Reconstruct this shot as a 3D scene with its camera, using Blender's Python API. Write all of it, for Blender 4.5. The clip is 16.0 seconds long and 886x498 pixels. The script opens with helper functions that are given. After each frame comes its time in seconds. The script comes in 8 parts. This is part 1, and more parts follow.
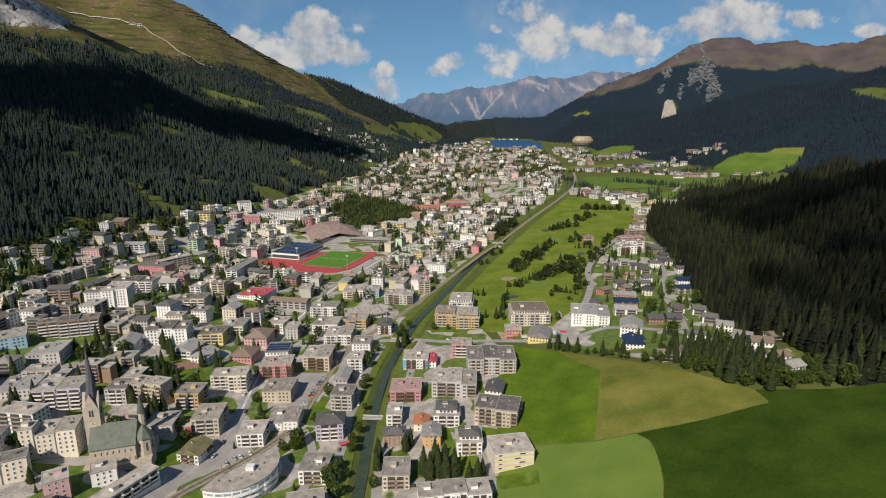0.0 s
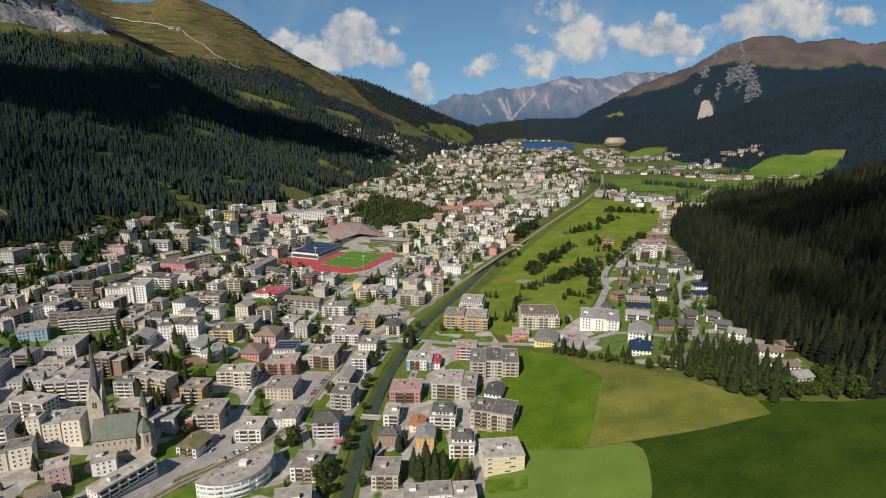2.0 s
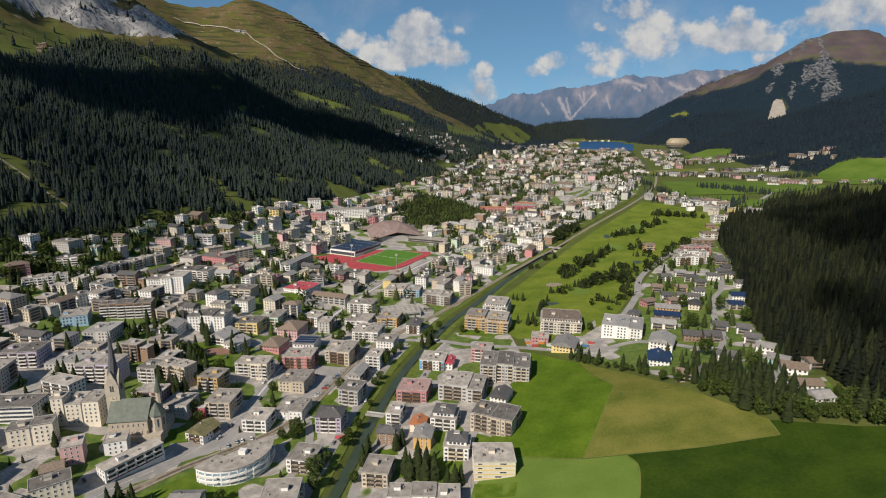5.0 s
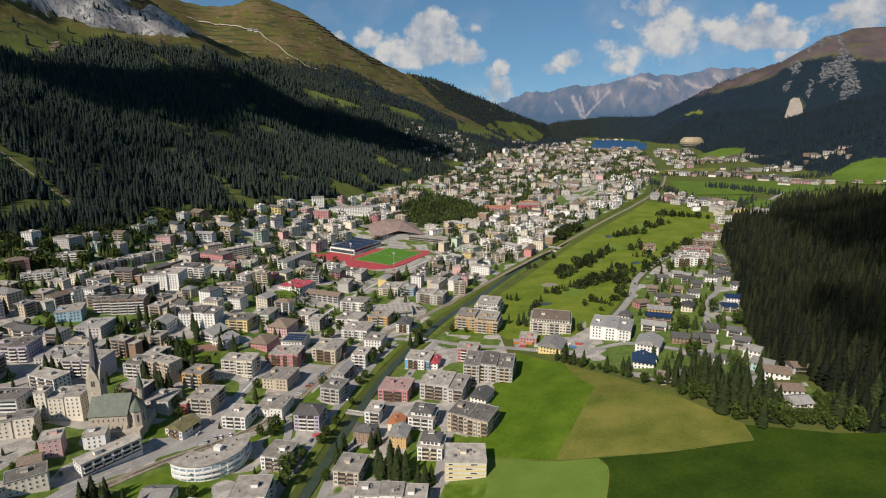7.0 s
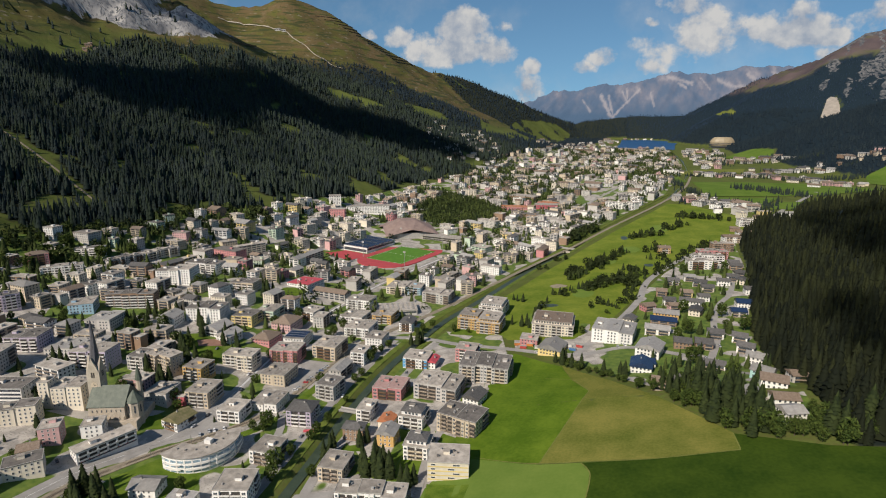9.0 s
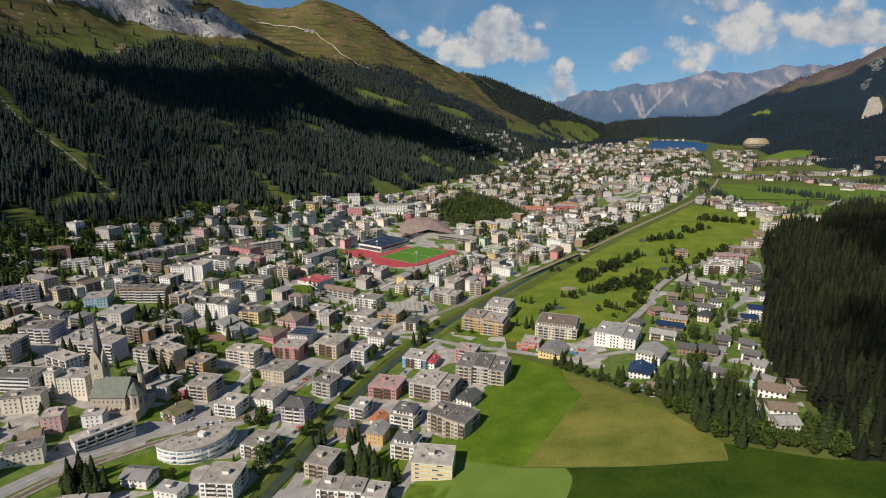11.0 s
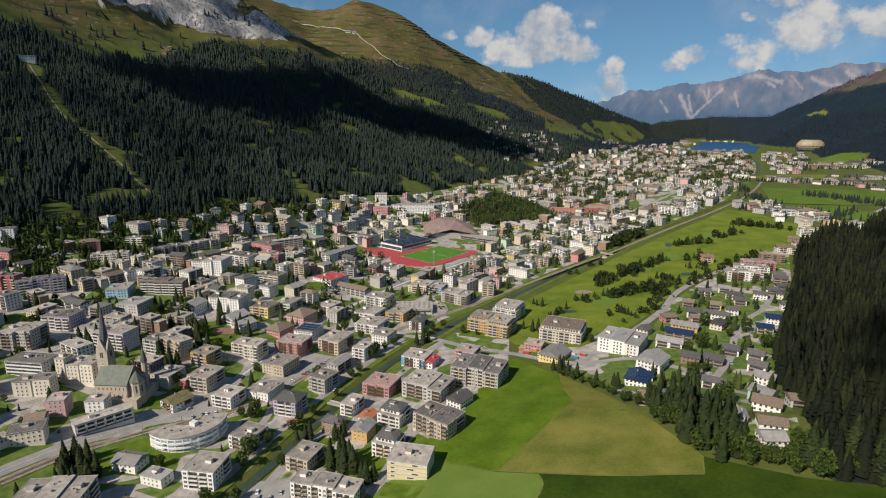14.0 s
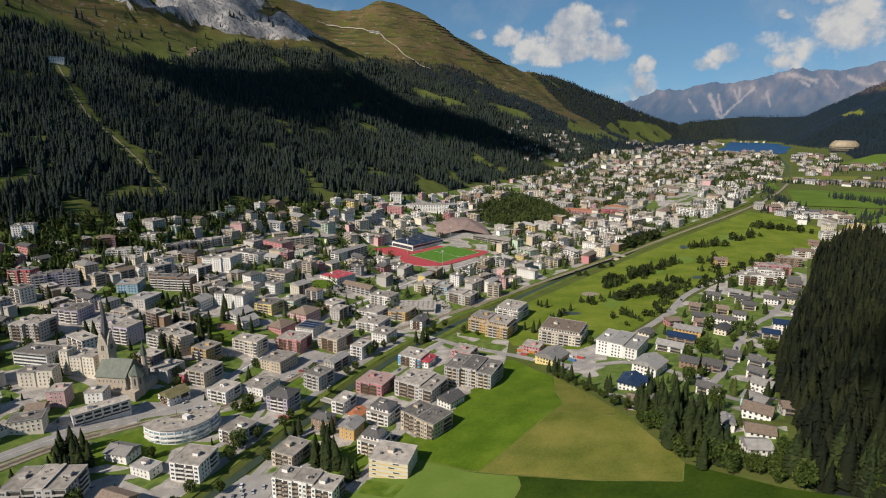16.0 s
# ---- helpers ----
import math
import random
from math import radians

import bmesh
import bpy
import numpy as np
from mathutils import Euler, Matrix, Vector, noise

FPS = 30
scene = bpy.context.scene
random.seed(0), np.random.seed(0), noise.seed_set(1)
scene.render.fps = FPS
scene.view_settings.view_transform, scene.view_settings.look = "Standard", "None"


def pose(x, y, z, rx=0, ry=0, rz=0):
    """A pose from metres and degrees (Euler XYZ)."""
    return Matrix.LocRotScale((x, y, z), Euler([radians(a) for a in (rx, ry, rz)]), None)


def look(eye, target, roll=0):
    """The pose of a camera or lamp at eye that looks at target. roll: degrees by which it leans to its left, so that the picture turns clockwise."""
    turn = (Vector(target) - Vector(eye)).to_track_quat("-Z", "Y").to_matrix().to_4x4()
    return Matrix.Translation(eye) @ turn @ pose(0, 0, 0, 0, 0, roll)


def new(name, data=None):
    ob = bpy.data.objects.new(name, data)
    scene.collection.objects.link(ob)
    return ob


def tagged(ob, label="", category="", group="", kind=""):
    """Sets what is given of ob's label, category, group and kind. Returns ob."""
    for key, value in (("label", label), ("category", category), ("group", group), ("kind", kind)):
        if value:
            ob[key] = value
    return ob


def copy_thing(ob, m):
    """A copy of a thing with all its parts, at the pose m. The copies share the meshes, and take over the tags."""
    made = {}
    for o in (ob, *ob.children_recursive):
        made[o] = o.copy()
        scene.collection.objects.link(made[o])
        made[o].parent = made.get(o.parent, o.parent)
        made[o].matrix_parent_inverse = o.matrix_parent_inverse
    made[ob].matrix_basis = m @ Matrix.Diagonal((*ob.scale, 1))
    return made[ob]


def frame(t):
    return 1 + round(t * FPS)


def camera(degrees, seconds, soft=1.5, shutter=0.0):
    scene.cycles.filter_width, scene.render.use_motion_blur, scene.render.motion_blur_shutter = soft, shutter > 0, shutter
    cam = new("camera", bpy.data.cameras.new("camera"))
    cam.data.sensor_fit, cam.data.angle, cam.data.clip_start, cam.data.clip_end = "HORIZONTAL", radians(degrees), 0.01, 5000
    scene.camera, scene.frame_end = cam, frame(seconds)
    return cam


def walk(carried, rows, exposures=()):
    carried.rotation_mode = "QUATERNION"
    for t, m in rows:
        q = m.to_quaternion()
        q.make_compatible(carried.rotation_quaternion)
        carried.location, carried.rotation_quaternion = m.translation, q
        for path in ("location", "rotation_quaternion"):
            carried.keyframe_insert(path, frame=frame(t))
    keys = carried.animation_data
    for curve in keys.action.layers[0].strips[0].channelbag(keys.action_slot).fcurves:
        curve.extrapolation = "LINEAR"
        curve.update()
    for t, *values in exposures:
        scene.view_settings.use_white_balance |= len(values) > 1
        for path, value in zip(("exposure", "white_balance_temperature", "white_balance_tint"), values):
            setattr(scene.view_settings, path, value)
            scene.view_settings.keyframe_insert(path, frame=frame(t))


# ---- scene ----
cam = camera(76.2, 16.0, soft=1.1)
METRES, EYE, TILT, LEAN, TURN = 205.0, 218.0, -13.0, 0.0, 0.0
ROWS = [
    (0.0, 0.0, 0.0, 0.0, -0.0, 0.0, 0.0),
    (0.5, 0.0302, -0.0, 0.0012, 0.76, 0.01, -0.15),
    (1.0, 0.0607, 0.0003, 0.002, 1.52, 0.03, -0.3),
    (1.5, 0.0915, 0.001, 0.0029, 2.39, 0.06, -0.49),
    (2.0, 0.1223, 0.0022, 0.0039, 3.36, 0.08, -0.73),
    (2.5, 0.1532, 0.0042, 0.0053, 4.37, 0.09, -0.97),
    (3.0, 0.1841, 0.0068, 0.0069, 5.41, 0.08, -1.22),
    (3.5, 0.2152, 0.0098, 0.0086, 6.56, 0.05, -1.5),
    (4.0, 0.2462, 0.0137, 0.0105, 7.76, 0.01, -1.8),
    (6.5, 0.401, 0.0419, 0.0239, 10.42, -0.33, -2.5),
    (7.0, 0.4314, 0.0476, 0.0262, 10.84, -0.38, -2.62),
    (7.5, 0.4618, 0.0536, 0.0285, 11.5, -0.44, -2.79),
    (8.0, 0.4921, 0.06, 0.0309, 12.2, -0.51, -2.98),
    (8.5, 0.5226, 0.067, 0.0335, 12.93, -0.57, -3.17),
    (9.0, 0.553, 0.0742, 0.0362, 13.67, -0.63, -3.37),
    (11.5, 0.7034, 0.1154, 0.0499, 17.42, -0.9, -4.34),
    (12.0, 0.733, 0.1251, 0.0525, 18.17, -0.95, -4.53),
    (12.5, 0.7626, 0.1352, 0.0552, 18.92, -1.02, -4.71),
    (13.0, 0.7925, 0.1459, 0.058, 19.67, -1.09, -4.87),
    (13.5, 0.8219, 0.157, 0.0606, 20.41, -1.15, -5.04),
    (14.0, 0.8507, 0.1681, 0.0636, 21.13, -1.22, -5.21),
    (14.5, 0.8802, 0.1797, 0.0664, 21.84, -1.27, -5.36),
    (15.0, 0.9091, 0.1915, 0.0695, 22.5, -1.33, -5.51),
    (15.5, 0.9376, 0.2037, 0.0722, 23.15, -1.41, -5.65),
    (16.0, 0.966, 0.2162, 0.0755, 23.8, -1.5, -5.8),
]
walk(cam, [(t, pose(0, 0, EYE, TILT, LEAN, TURN) @ pose(METRES * x, METRES * y, METRES * z, 90 + pitch, roll, yaw)) for t, x, y, z, yaw, pitch, roll in ROWS])

# ---- sky, clouds and sun ----
SUN_FROM = Vector((-0.42, -1.0, 0.90)).normalized()
world = bpy.data.worlds.new("sky")
scene.world = world
world.use_nodes = True
wn, wl = world.node_tree.nodes, world.node_tree.links
sky = wn.new("ShaderNodeTexSky")
sky.sky_type, sky.sun_disc = "NISHITA", False
sky.sun_elevation = math.asin(SUN_FROM.z)
sky.sun_rotation = math.atan2(SUN_FROM.x, SUN_FROM.y)
sky.altitude, sky.air_density, sky.dust_density, sky.ozone_density = 1600, 1.2, 0.4, 2.0


def wmath(op, a, b=0.0, clamp=False):
    n = wn.new("ShaderNodeMath")
    n.operation, n.use_clamp = op, clamp
    for i, v in enumerate((a, b)):
        if isinstance(v, (int, float)):
            n.inputs[i].default_value = v
        else:
            wl.new(v, n.inputs[i])
    return n.outputs[0]


wco = wn.new("ShaderNodeTexCoord")
wsep = wn.new("ShaderNodeSeparateXYZ")
wl.new(wco.outputs["Generated"], wsep.inputs[0])
ahead = wmath("MAXIMUM", wsep.outputs["Y"], 0.05)
cu, cv = wmath("DIVIDE", wsep.outputs["X"], ahead), wmath("DIVIDE", wsep.outputs["Z"], ahead)
wcomb = wn.new("ShaderNodeCombineXYZ")
lift = wn.new("ShaderNodeCombineXYZ")
wl.new(wsep.outputs["X"], lift.inputs[0]), wl.new(wsep.outputs["Y"], lift.inputs[1]), wl.new(wmath("ADD", wmath("MULTIPLY", wmath("ABSOLUTE", wsep.outputs["Z"]), 0.9), 0.13), lift.inputs[2])
wl.new(lift.outputs[0], sky.inputs["Vector"])
wl.new(cu, wcomb.inputs[0]), wl.new(cv, wcomb.inputs[1])


def wnoise(size, detail, rough, shift=0.0):
    n = wn.new("ShaderNodeTexNoise")
    n.inputs["Scale"].default_value, n.inputs["Detail"].default_value, n.inputs["Roughness"].default_value = size, detail, rough
    add = wn.new("ShaderNodeVectorMath")
    add.inputs[1].default_value = (shift, shift * 0.7, shift * 1.3)
    wl.new(wcomb.outputs[0], add.inputs[0]), wl.new(add.outputs[0], n.inputs["Vector"])
    return n.outputs["Fac"]


CLOUDS = [
    (-0.217, 0.137, 0.060, 0.041, 1.00),
    (-0.240, 0.109, 0.109, 0.037, 1.00),
    (-0.330, 0.129, 0.031, 0.024, 0.90),
    (-0.174, 0.107, 0.046, 0.031, 0.90),
    (-0.387, 0.137, 0.020, 0.011, 0.70),
    (-0.149, 0.144, 0.018, 0.010, 0.35),
    (-0.280, 0.110, 0.060, 0.030, 0.90),
    (-0.095, 0.079, 0.015, 0.018, 0.80),
    (-0.106, 0.047, 0.031, 0.030, 0.65),
    (0.131, 0.171, 0.042, 0.031, 0.90),
    (0.172, 0.124, 0.067, 0.041, 1.00),
    (0.119, 0.100, 0.060, 0.030, 0.45),
    (0.283, 0.127, 0.070, 0.034, 0.95),
    (0.296, 0.151, 0.028, 0.024, 0.70),
    (0.327, 0.114, 0.049, 0.020, 0.80),
    (0.015, 0.093, 0.027, 0.020, 0.70),
    (-0.014, 0.079, 0.024, 0.014, 0.55),
    (0.340, 0.091, 0.022, 0.014, 0.70),
    (0.080, 0.079, 0.035, 0.018, 0.35),
    (0.089, 0.144, 0.012, 0.007, 0.40),
    (0.393, 0.137, 0.031, 0.031, 0.65),
    (0.494, 0.156, 0.076, 0.044, 1.00),
    (0.461, 0.139, 0.050, 0.027, 0.80),
    (0.537, 0.134, 0.063, 0.018, 0.70),
    (0.605, 0.158, 0.049, 0.018, 0.65),
    (0.710, 0.143, 0.027, 0.016, 0.80),
]
puff = wmath("SUBTRACT", wnoise(20, 9, 0.58), 0.5)
puff_up = wmath("SUBTRACT", wnoise(20, 9, 0.58, 0.010), 0.5)
wisp = wnoise(7, 7, 0.6, 3.0)
body = None
shade = None
# each cloud: place to the side and up (tangents), half width, half height, density
for u, v, hw, hh, k in CLOUDS:
    du, dv = wmath("DIVIDE", wmath("SUBTRACT", cu, u), hw), wmath("DIVIDE", wmath("SUBTRACT", cv, v), hh)
    low = wmath("MULTIPLY", wmath("MINIMUM", dv, 0.0), 0.9)
    r2 = wmath("ADD", wmath("MULTIPLY", du, du), wmath("ADD", wmath("MULTIPLY", dv, dv), wmath("MULTIPLY", low, low)))
    blob = wmath("MULTIPLY", wmath("SUBTRACT", 1.0, wmath("MINIMUM", r2, 3.0)), k)
    body = blob if body is None else wmath("MAXIMUM", body, blob)
    shade = wmath("MULTIPLY", wmath("ADD", dv, wmath("MULTIPLY", du, -0.3)), wmath("MAXIMUM", blob, 0.0)) if shade is None else wmath("ADD", shade, wmath("MULTIPLY", wmath("ADD", dv, wmath("MULTIPLY", du, -0.3)), wmath("MAXIMUM", blob, 0.0)))
dense = wmath("ADD", body, wmath("MULTIPLY", puff, 3.6))
cover = wmath("MULTIPLY", dense, 1.7, True)
veil = wmath("MULTIPLY", wmath("SUBTRACT", wisp, 0.50), wmath("MULTIPLY", wmath("ADD", body, 1.6, True), 1.6), True)
cover = wmath("MAXIMUM", cover, wmath("MULTIPLY", veil, 0.8))
relief = wmath("MULTIPLY", wmath("SUBTRACT", puff, puff_up), 3.4)
bright = wmath("ADD", wmath("ADD", wmath("MULTIPLY", shade, 0.30), relief), 0.52, True)
tone = wn.new("ShaderNodeMixRGB")
tone.inputs[1].default_value, tone.inputs[2].default_value = (4.9, 5.5, 6.5, 1), (9.2, 8.95, 8.6, 1)
wl.new(bright, tone.inputs[0])
blend = wn.new("ShaderNodeMixRGB")
clear_air = wn.new("ShaderNodeMixRGB")
clear_air.blend_type = "MULTIPLY"
clear_air.inputs[0].default_value, clear_air.inputs[2].default_value = 1.0, (0.90, 1.19, 1.25, 1)
wl.new(sky.outputs[0], clear_air.inputs[1])
wl.new(wmath("MULTIPLY", cover, 0.93), blend.inputs[0]), wl.new(clear_air.outputs[0], blend.inputs[1]), wl.new(tone.outputs[0], blend.inputs[2])
wbg = wn["Background"]
wbg.inputs["Strength"].default_value = 0.068
wl.new(blend.outputs[0], wbg.inputs["Color"])

sun = new("sun", bpy.data.lights.new("sun", "SUN"))
sun.data.energy, sun.data.angle, sun.data.color = 5.4, radians(0.53), (1.0, 0.888, 0.755)
sun.matrix_world = look(SUN_FROM * 1000, (0, 0, 0))
scene.view_settings.exposure = 0.0



# fair-weather clouds out of view, placed to lay shade on the valley's sides
def cloud(blobs, shells, density):
    """A cloud of soft-edged heaps, each shading the ground place given (x, y, z, radius); shells: the sizes of its layers, density: what each layer keeps back."""
    vapour = bpy.data.materials.new("cloud_vapour")
    vapour.use_nodes = True
    n, l = vapour.node_tree.nodes, vapour.node_tree.links
    n["Principled BSDF"].inputs["Base Color"].default_value = (0.9, 0.9, 0.92, 1)
    n["Principled BSDF"].inputs["Roughness"].default_value = 1.0
    clear, mixed = n.new("ShaderNodeBsdfTransparent"), n.new("ShaderNodeMixShader")
    mixed.inputs[0].default_value = density
    l.new(clear.outputs[0], mixed.inputs[1]), l.new(n["Principled BSDF"].outputs[0], mixed.inputs[2]), l.new(mixed.outputs[0], n["Material Output"].inputs["Surface"])
    bm = bmesh.new()
    for cx, cy, cz, r in blobs:
        up = (1500 - cz) / SUN_FROM.z
        for size in shells:
            ball = bmesh.ops.create_icosphere(bm, subdivisions=4, radius=1.0)
            for vert in ball["verts"]:
                d = vert.co.copy()
                k = size * r * (1 + 0.5 * noise.fractal(d * 1.7 + Vector((cx, cy, 0)) * 0.01, 0.8, 2.0, 5))
                vert.co = Vector((cx, cy, cz)) + SUN_FROM * up + Vector((d.x * k, d.y * k * 1.25, d.z * k * 0.35))
    me = bpy.data.meshes.new("cloud")
    bm.to_mesh(me)
    me.materials.append(vapour)
    return tagged(new("cloud", me), "unseen cloud placed above the slope to shade it", "cloud", kind="structure")


cloud(((-932, 1218, 278, 120), (-921, 1319, 280, 110), (-902, 1451, 278, 105), (-879, 1598, 272, 105), (-819, 1692, 250, 100), (-784, 1856, 225, 100), (-699, 1938, 196, 100), (-585, 1964, 166, 95), (-464, 1974, 135, 85), (-352, 1991, 107, 70)), (1.15, 0.95, 0.72), 0.40)
cloud(((-1170, 1930, 450, 80), (-1090, 2080, 420, 80), (-1390, 1400, 520, 60)), (1.1, 0.85), 0.38)
# unseen thin veil added to dim the left slope and soften its contrast
cloud(((-860, 560, 230, 250), (-930, 1060, 270, 270)), (1.0,), 0.15)
# unseen cloud added to darken the near right hill
cloud(((680, 560, 190, 240), (560, 900, 120, 130), (440, 400, 110, 150)), (1.0,), 0.30)


# ---- materials ----
def mat(name, dark, light, size, rough=0.8, bump=0.0, random_tint=0.0, metal=0.0, fine=None, spec=0.5):
    """A surface between two colours, mottled at size metres, with finer grain, relief and a tint of its own for each object."""
    m = bpy.data.materials.new(name)
    m.use_nodes = True
    n, l = m.node_tree.nodes, m.node_tree.links
    b = n["Principled BSDF"]
    co = n.new("ShaderNodeTexCoord")
    big, small = n.new("ShaderNodeTexNoise"), n.new("ShaderNodeTexNoise")
    big.inputs["Scale"].default_value, big.inputs["Detail"].default_value = 1 / size, 3
    small.inputs["Scale"].default_value, small.inputs["Detail"].default_value = 1 / (fine or size / 9), 2
    l.new(co.outputs["Object"], big.inputs["Vector"]), l.new(co.outputs["Object"], small.inputs["Vector"])
    mix = n.new("ShaderNodeMath")
    mix.operation = "MULTIPLY_ADD"
    mix.inputs[1].default_value = 0.45
    l.new(small.outputs["Fac"], mix.inputs[0])
    l.new(big.outputs["Fac"], mix.inputs[2])
    ramp = n.new("ShaderNodeMapRange")
    ramp.inputs["From Min"].default_value, ramp.inputs["From Max"].default_value = 0.5, 0.95
    l.new(mix.outputs[0], ramp.inputs["Value"])
    col = n.new("ShaderNodeMixRGB")
    col.inputs[1].default_value, col.inputs[2].default_value = (*dark, 1), (*light, 1)
    l.new(ramp.outputs[0], col.inputs[0])
    out = col.outputs[0]
    if random_tint:
        info = n.new("ShaderNodeObjectInfo")
        tint = n.new("ShaderNodeHueSaturation")
        val = n.new("ShaderNodeMapRange")
        val.inputs["To Min"].default_value, val.inputs["To Max"].default_value = 1 - random_tint, 1 + random_tint
        l.new(info.outputs["Random"], val.inputs["Value"]), l.new(val.outputs[0], tint.inputs["Value"])
        l.new(out, tint.inputs["Color"])
        out = tint.outputs[0]
    l.new(out, b.inputs["Base Color"])
    b.inputs["Roughness"].default_value, b.inputs["Metallic"].default_value = rough, metal
    b.inputs["Specular IOR Level"].default_value = spec
    if bump:
        bp = n.new("ShaderNodeBump")
        bp.inputs["Strength"].default_value, bp.inputs["Distance"].default_value = 0.6, bump
        l.new(mix.outputs[0], bp.inputs["Height"]), l.new(bp.outputs[0], b.inputs["Normal"])
    return m


def island_mat(name, dark, light, size, rough=0.85, per_tree=False):
    """Foliage: every clump, or every tree by its own tone, between the two colours, in drifts of size metres."""
    m = bpy.data.materials.new(name)
    m.use_nodes = True
    n, l = m.node_tree.nodes, m.node_tree.links
    b = n["Principled BSDF"]
    geo, co, drift = n.new("ShaderNodeNewGeometry"), n.new("ShaderNodeTexCoord"), n.new("ShaderNodeTexNoise")
    drift.inputs["Scale"].default_value, drift.inputs["Detail"].default_value = 1 / size, 3
    l.new(co.outputs["Object"], drift.inputs["Vector"])
    mix = n.new("ShaderNodeMath")
    mix.operation = "MULTIPLY_ADD"
    mix.inputs[1].default_value = 0.55
    l.new(geo.outputs["Random Per Island"], mix.inputs[0]), l.new(drift.outputs["Fac"], mix.inputs[2])
    ramp = n.new("ShaderNodeMapRange")
    ramp.inputs["From Min"].default_value, ramp.inputs["From Max"].default_value = 0.35, 1.15
    if per_tree:
        tone, half = n.new("ShaderNodeAttribute"), n.new("ShaderNodeMath")
        tone.attribute_name = "tree_tone"
        half.operation = "MULTIPLY_ADD"
        half.inputs[1].default_value = 0.75
        mix.inputs[1].default_value = 0.18
        l.new(tone.outputs["Fac"], half.inputs[0]), l.new(mix.outputs[0], half.inputs[2]), l.new(half.outputs[0], ramp.inputs["Value"])
    else:
        l.new(mix.outputs[0], ramp.inputs["Value"])
    col = n.new("ShaderNodeMixRGB")
    col.inputs[1].default_value, col.inputs[2].default_value = (*dark, 1), (*light, 1)
    l.new(ramp.outputs[0], col.inputs[0]), l.new(col.outputs[0], b.inputs["Base Color"])
    b.inputs["Roughness"].default_value, b.inputs["Specular IOR Level"].default_value = rough, 0.15
    return m


SPRUCE = island_mat("spruce_needles", (0.0165, 0.0245, 0.0285), (0.0255, 0.0375, 0.0225), 45, per_tree=True)
SPRUCE_NEAR = island_mat("spruce_boughs", (0.009, 0.016, 0.006), (0.036, 0.049, 0.014), 14)
# the two farther woods have distance haze mixed into their needles as blue
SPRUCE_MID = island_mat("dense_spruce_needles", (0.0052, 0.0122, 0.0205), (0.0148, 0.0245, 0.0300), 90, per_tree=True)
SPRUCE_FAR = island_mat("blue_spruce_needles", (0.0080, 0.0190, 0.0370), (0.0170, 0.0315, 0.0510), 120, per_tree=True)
# near-hill needles darkened, the hillside's shade put into their colour
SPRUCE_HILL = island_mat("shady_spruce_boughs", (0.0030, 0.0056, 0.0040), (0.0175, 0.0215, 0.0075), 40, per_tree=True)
PARK_TREES = island_mat("park_foliage", (0.008, 0.016, 0.006), (0.060, 0.080, 0.020), 30, per_tree=True)
LEAF = island_mat("broad_leaves", (0.020, 0.038, 0.008), (0.074, 0.100, 0.019), 8)
BARK = mat("bark", (0.05, 0.035, 0.025), (0.11, 0.08, 0.06), 0.6, 0.9, 0.03)
MEADOW = mat("lush_meadow", (0.056, 0.106, 0.006), (0.110, 0.168, 0.014), 22, 0.95, 0.0, fine=2.2, spec=0.1)
LAWN = mat("pale_mown_grass", (0.105, 0.165, 0.028), (0.138, 0.196, 0.038), 18, 0.95, 0.0, fine=2.0, spec=0.1)
HAY = mat("cut_hay_meadow", (0.086, 0.108, 0.017), (0.186, 0.178, 0.042), 24, 0.95, 0.0, fine=1.5, spec=0.1)
GOLF = mat("golf_fairway", (0.084, 0.130, 0.013), (0.165, 0.200, 0.028), 28, 0.95, 0.0, fine=4.0, spec=0.1)
GARDEN = mat("garden_lawn", (0.055, 0.105, 0.009), (0.120, 0.170, 0.022), 7, 0.95, 0.0, fine=0.8, spec=0.1)
ASPHALT = mat("asphalt", (0.23, 0.22, 0.208), (0.32, 0.306, 0.288), 9, 0.85, 0.0, fine=0.7)
PAVING = mat("light_paving", (0.27, 0.255, 0.23), (0.37, 0.35, 0.32), 6, 0.85, 0.0, fine=0.6)
BALLAST = mat("rail_ballast", (0.19, 0.16, 0.115), (0.31, 0.27, 0.20), 3, 0.95, 0.03, fine=0.3)
STEEL = mat("rail_steel", (0.22, 0.18, 0.15), (0.35, 0.31, 0.28), 1.5, 0.4, metal=0.8)
TARTAN = mat("red_running_track", (0.33, 0.040, 0.048), (0.42, 0.062, 0.072), 8, 0.8)
TURF = mat("football_turf", (0.070, 0.170, 0.025), (0.095, 0.205, 0.030), 9, 0.9, spec=0.1)
WHITE_LINE = mat("white_line_paint", (0.7, 0.7, 0.7), (0.8, 0.8, 0.8), 2)
GRAVEL = mat("flat_roof_gravel", (0.195, 0.176, 0.154), (0.400, 0.363, 0.318), 5.0, 0.95, 0.0, 0.28, fine=0.5)
DARK_GRAVEL = mat("dark_roofing_felt", (0.085, 0.078, 0.072), (0.175, 0.160, 0.145), 4.0, 0.9, 0.0, 0.25, fine=0.5)
CONCRETE = mat("weathered_concrete", (0.30, 0.29, 0.27), (0.42, 0.41, 0.38), 2.5, 0.85, random_tint=0.15, fine=0.4)
SLATE = mat("dark_slate_roof", (0.06, 0.057, 0.055), (0.12, 0.115, 0.11), 1.2, 0.6, random_tint=0.3, fine=0.25)
BROWN_ROOF = mat("brown_shingle_roof", (0.13, 0.095, 0.07), (0.22, 0.17, 0.13), 1.2, 0.75, random_tint=0.25, fine=0.3)
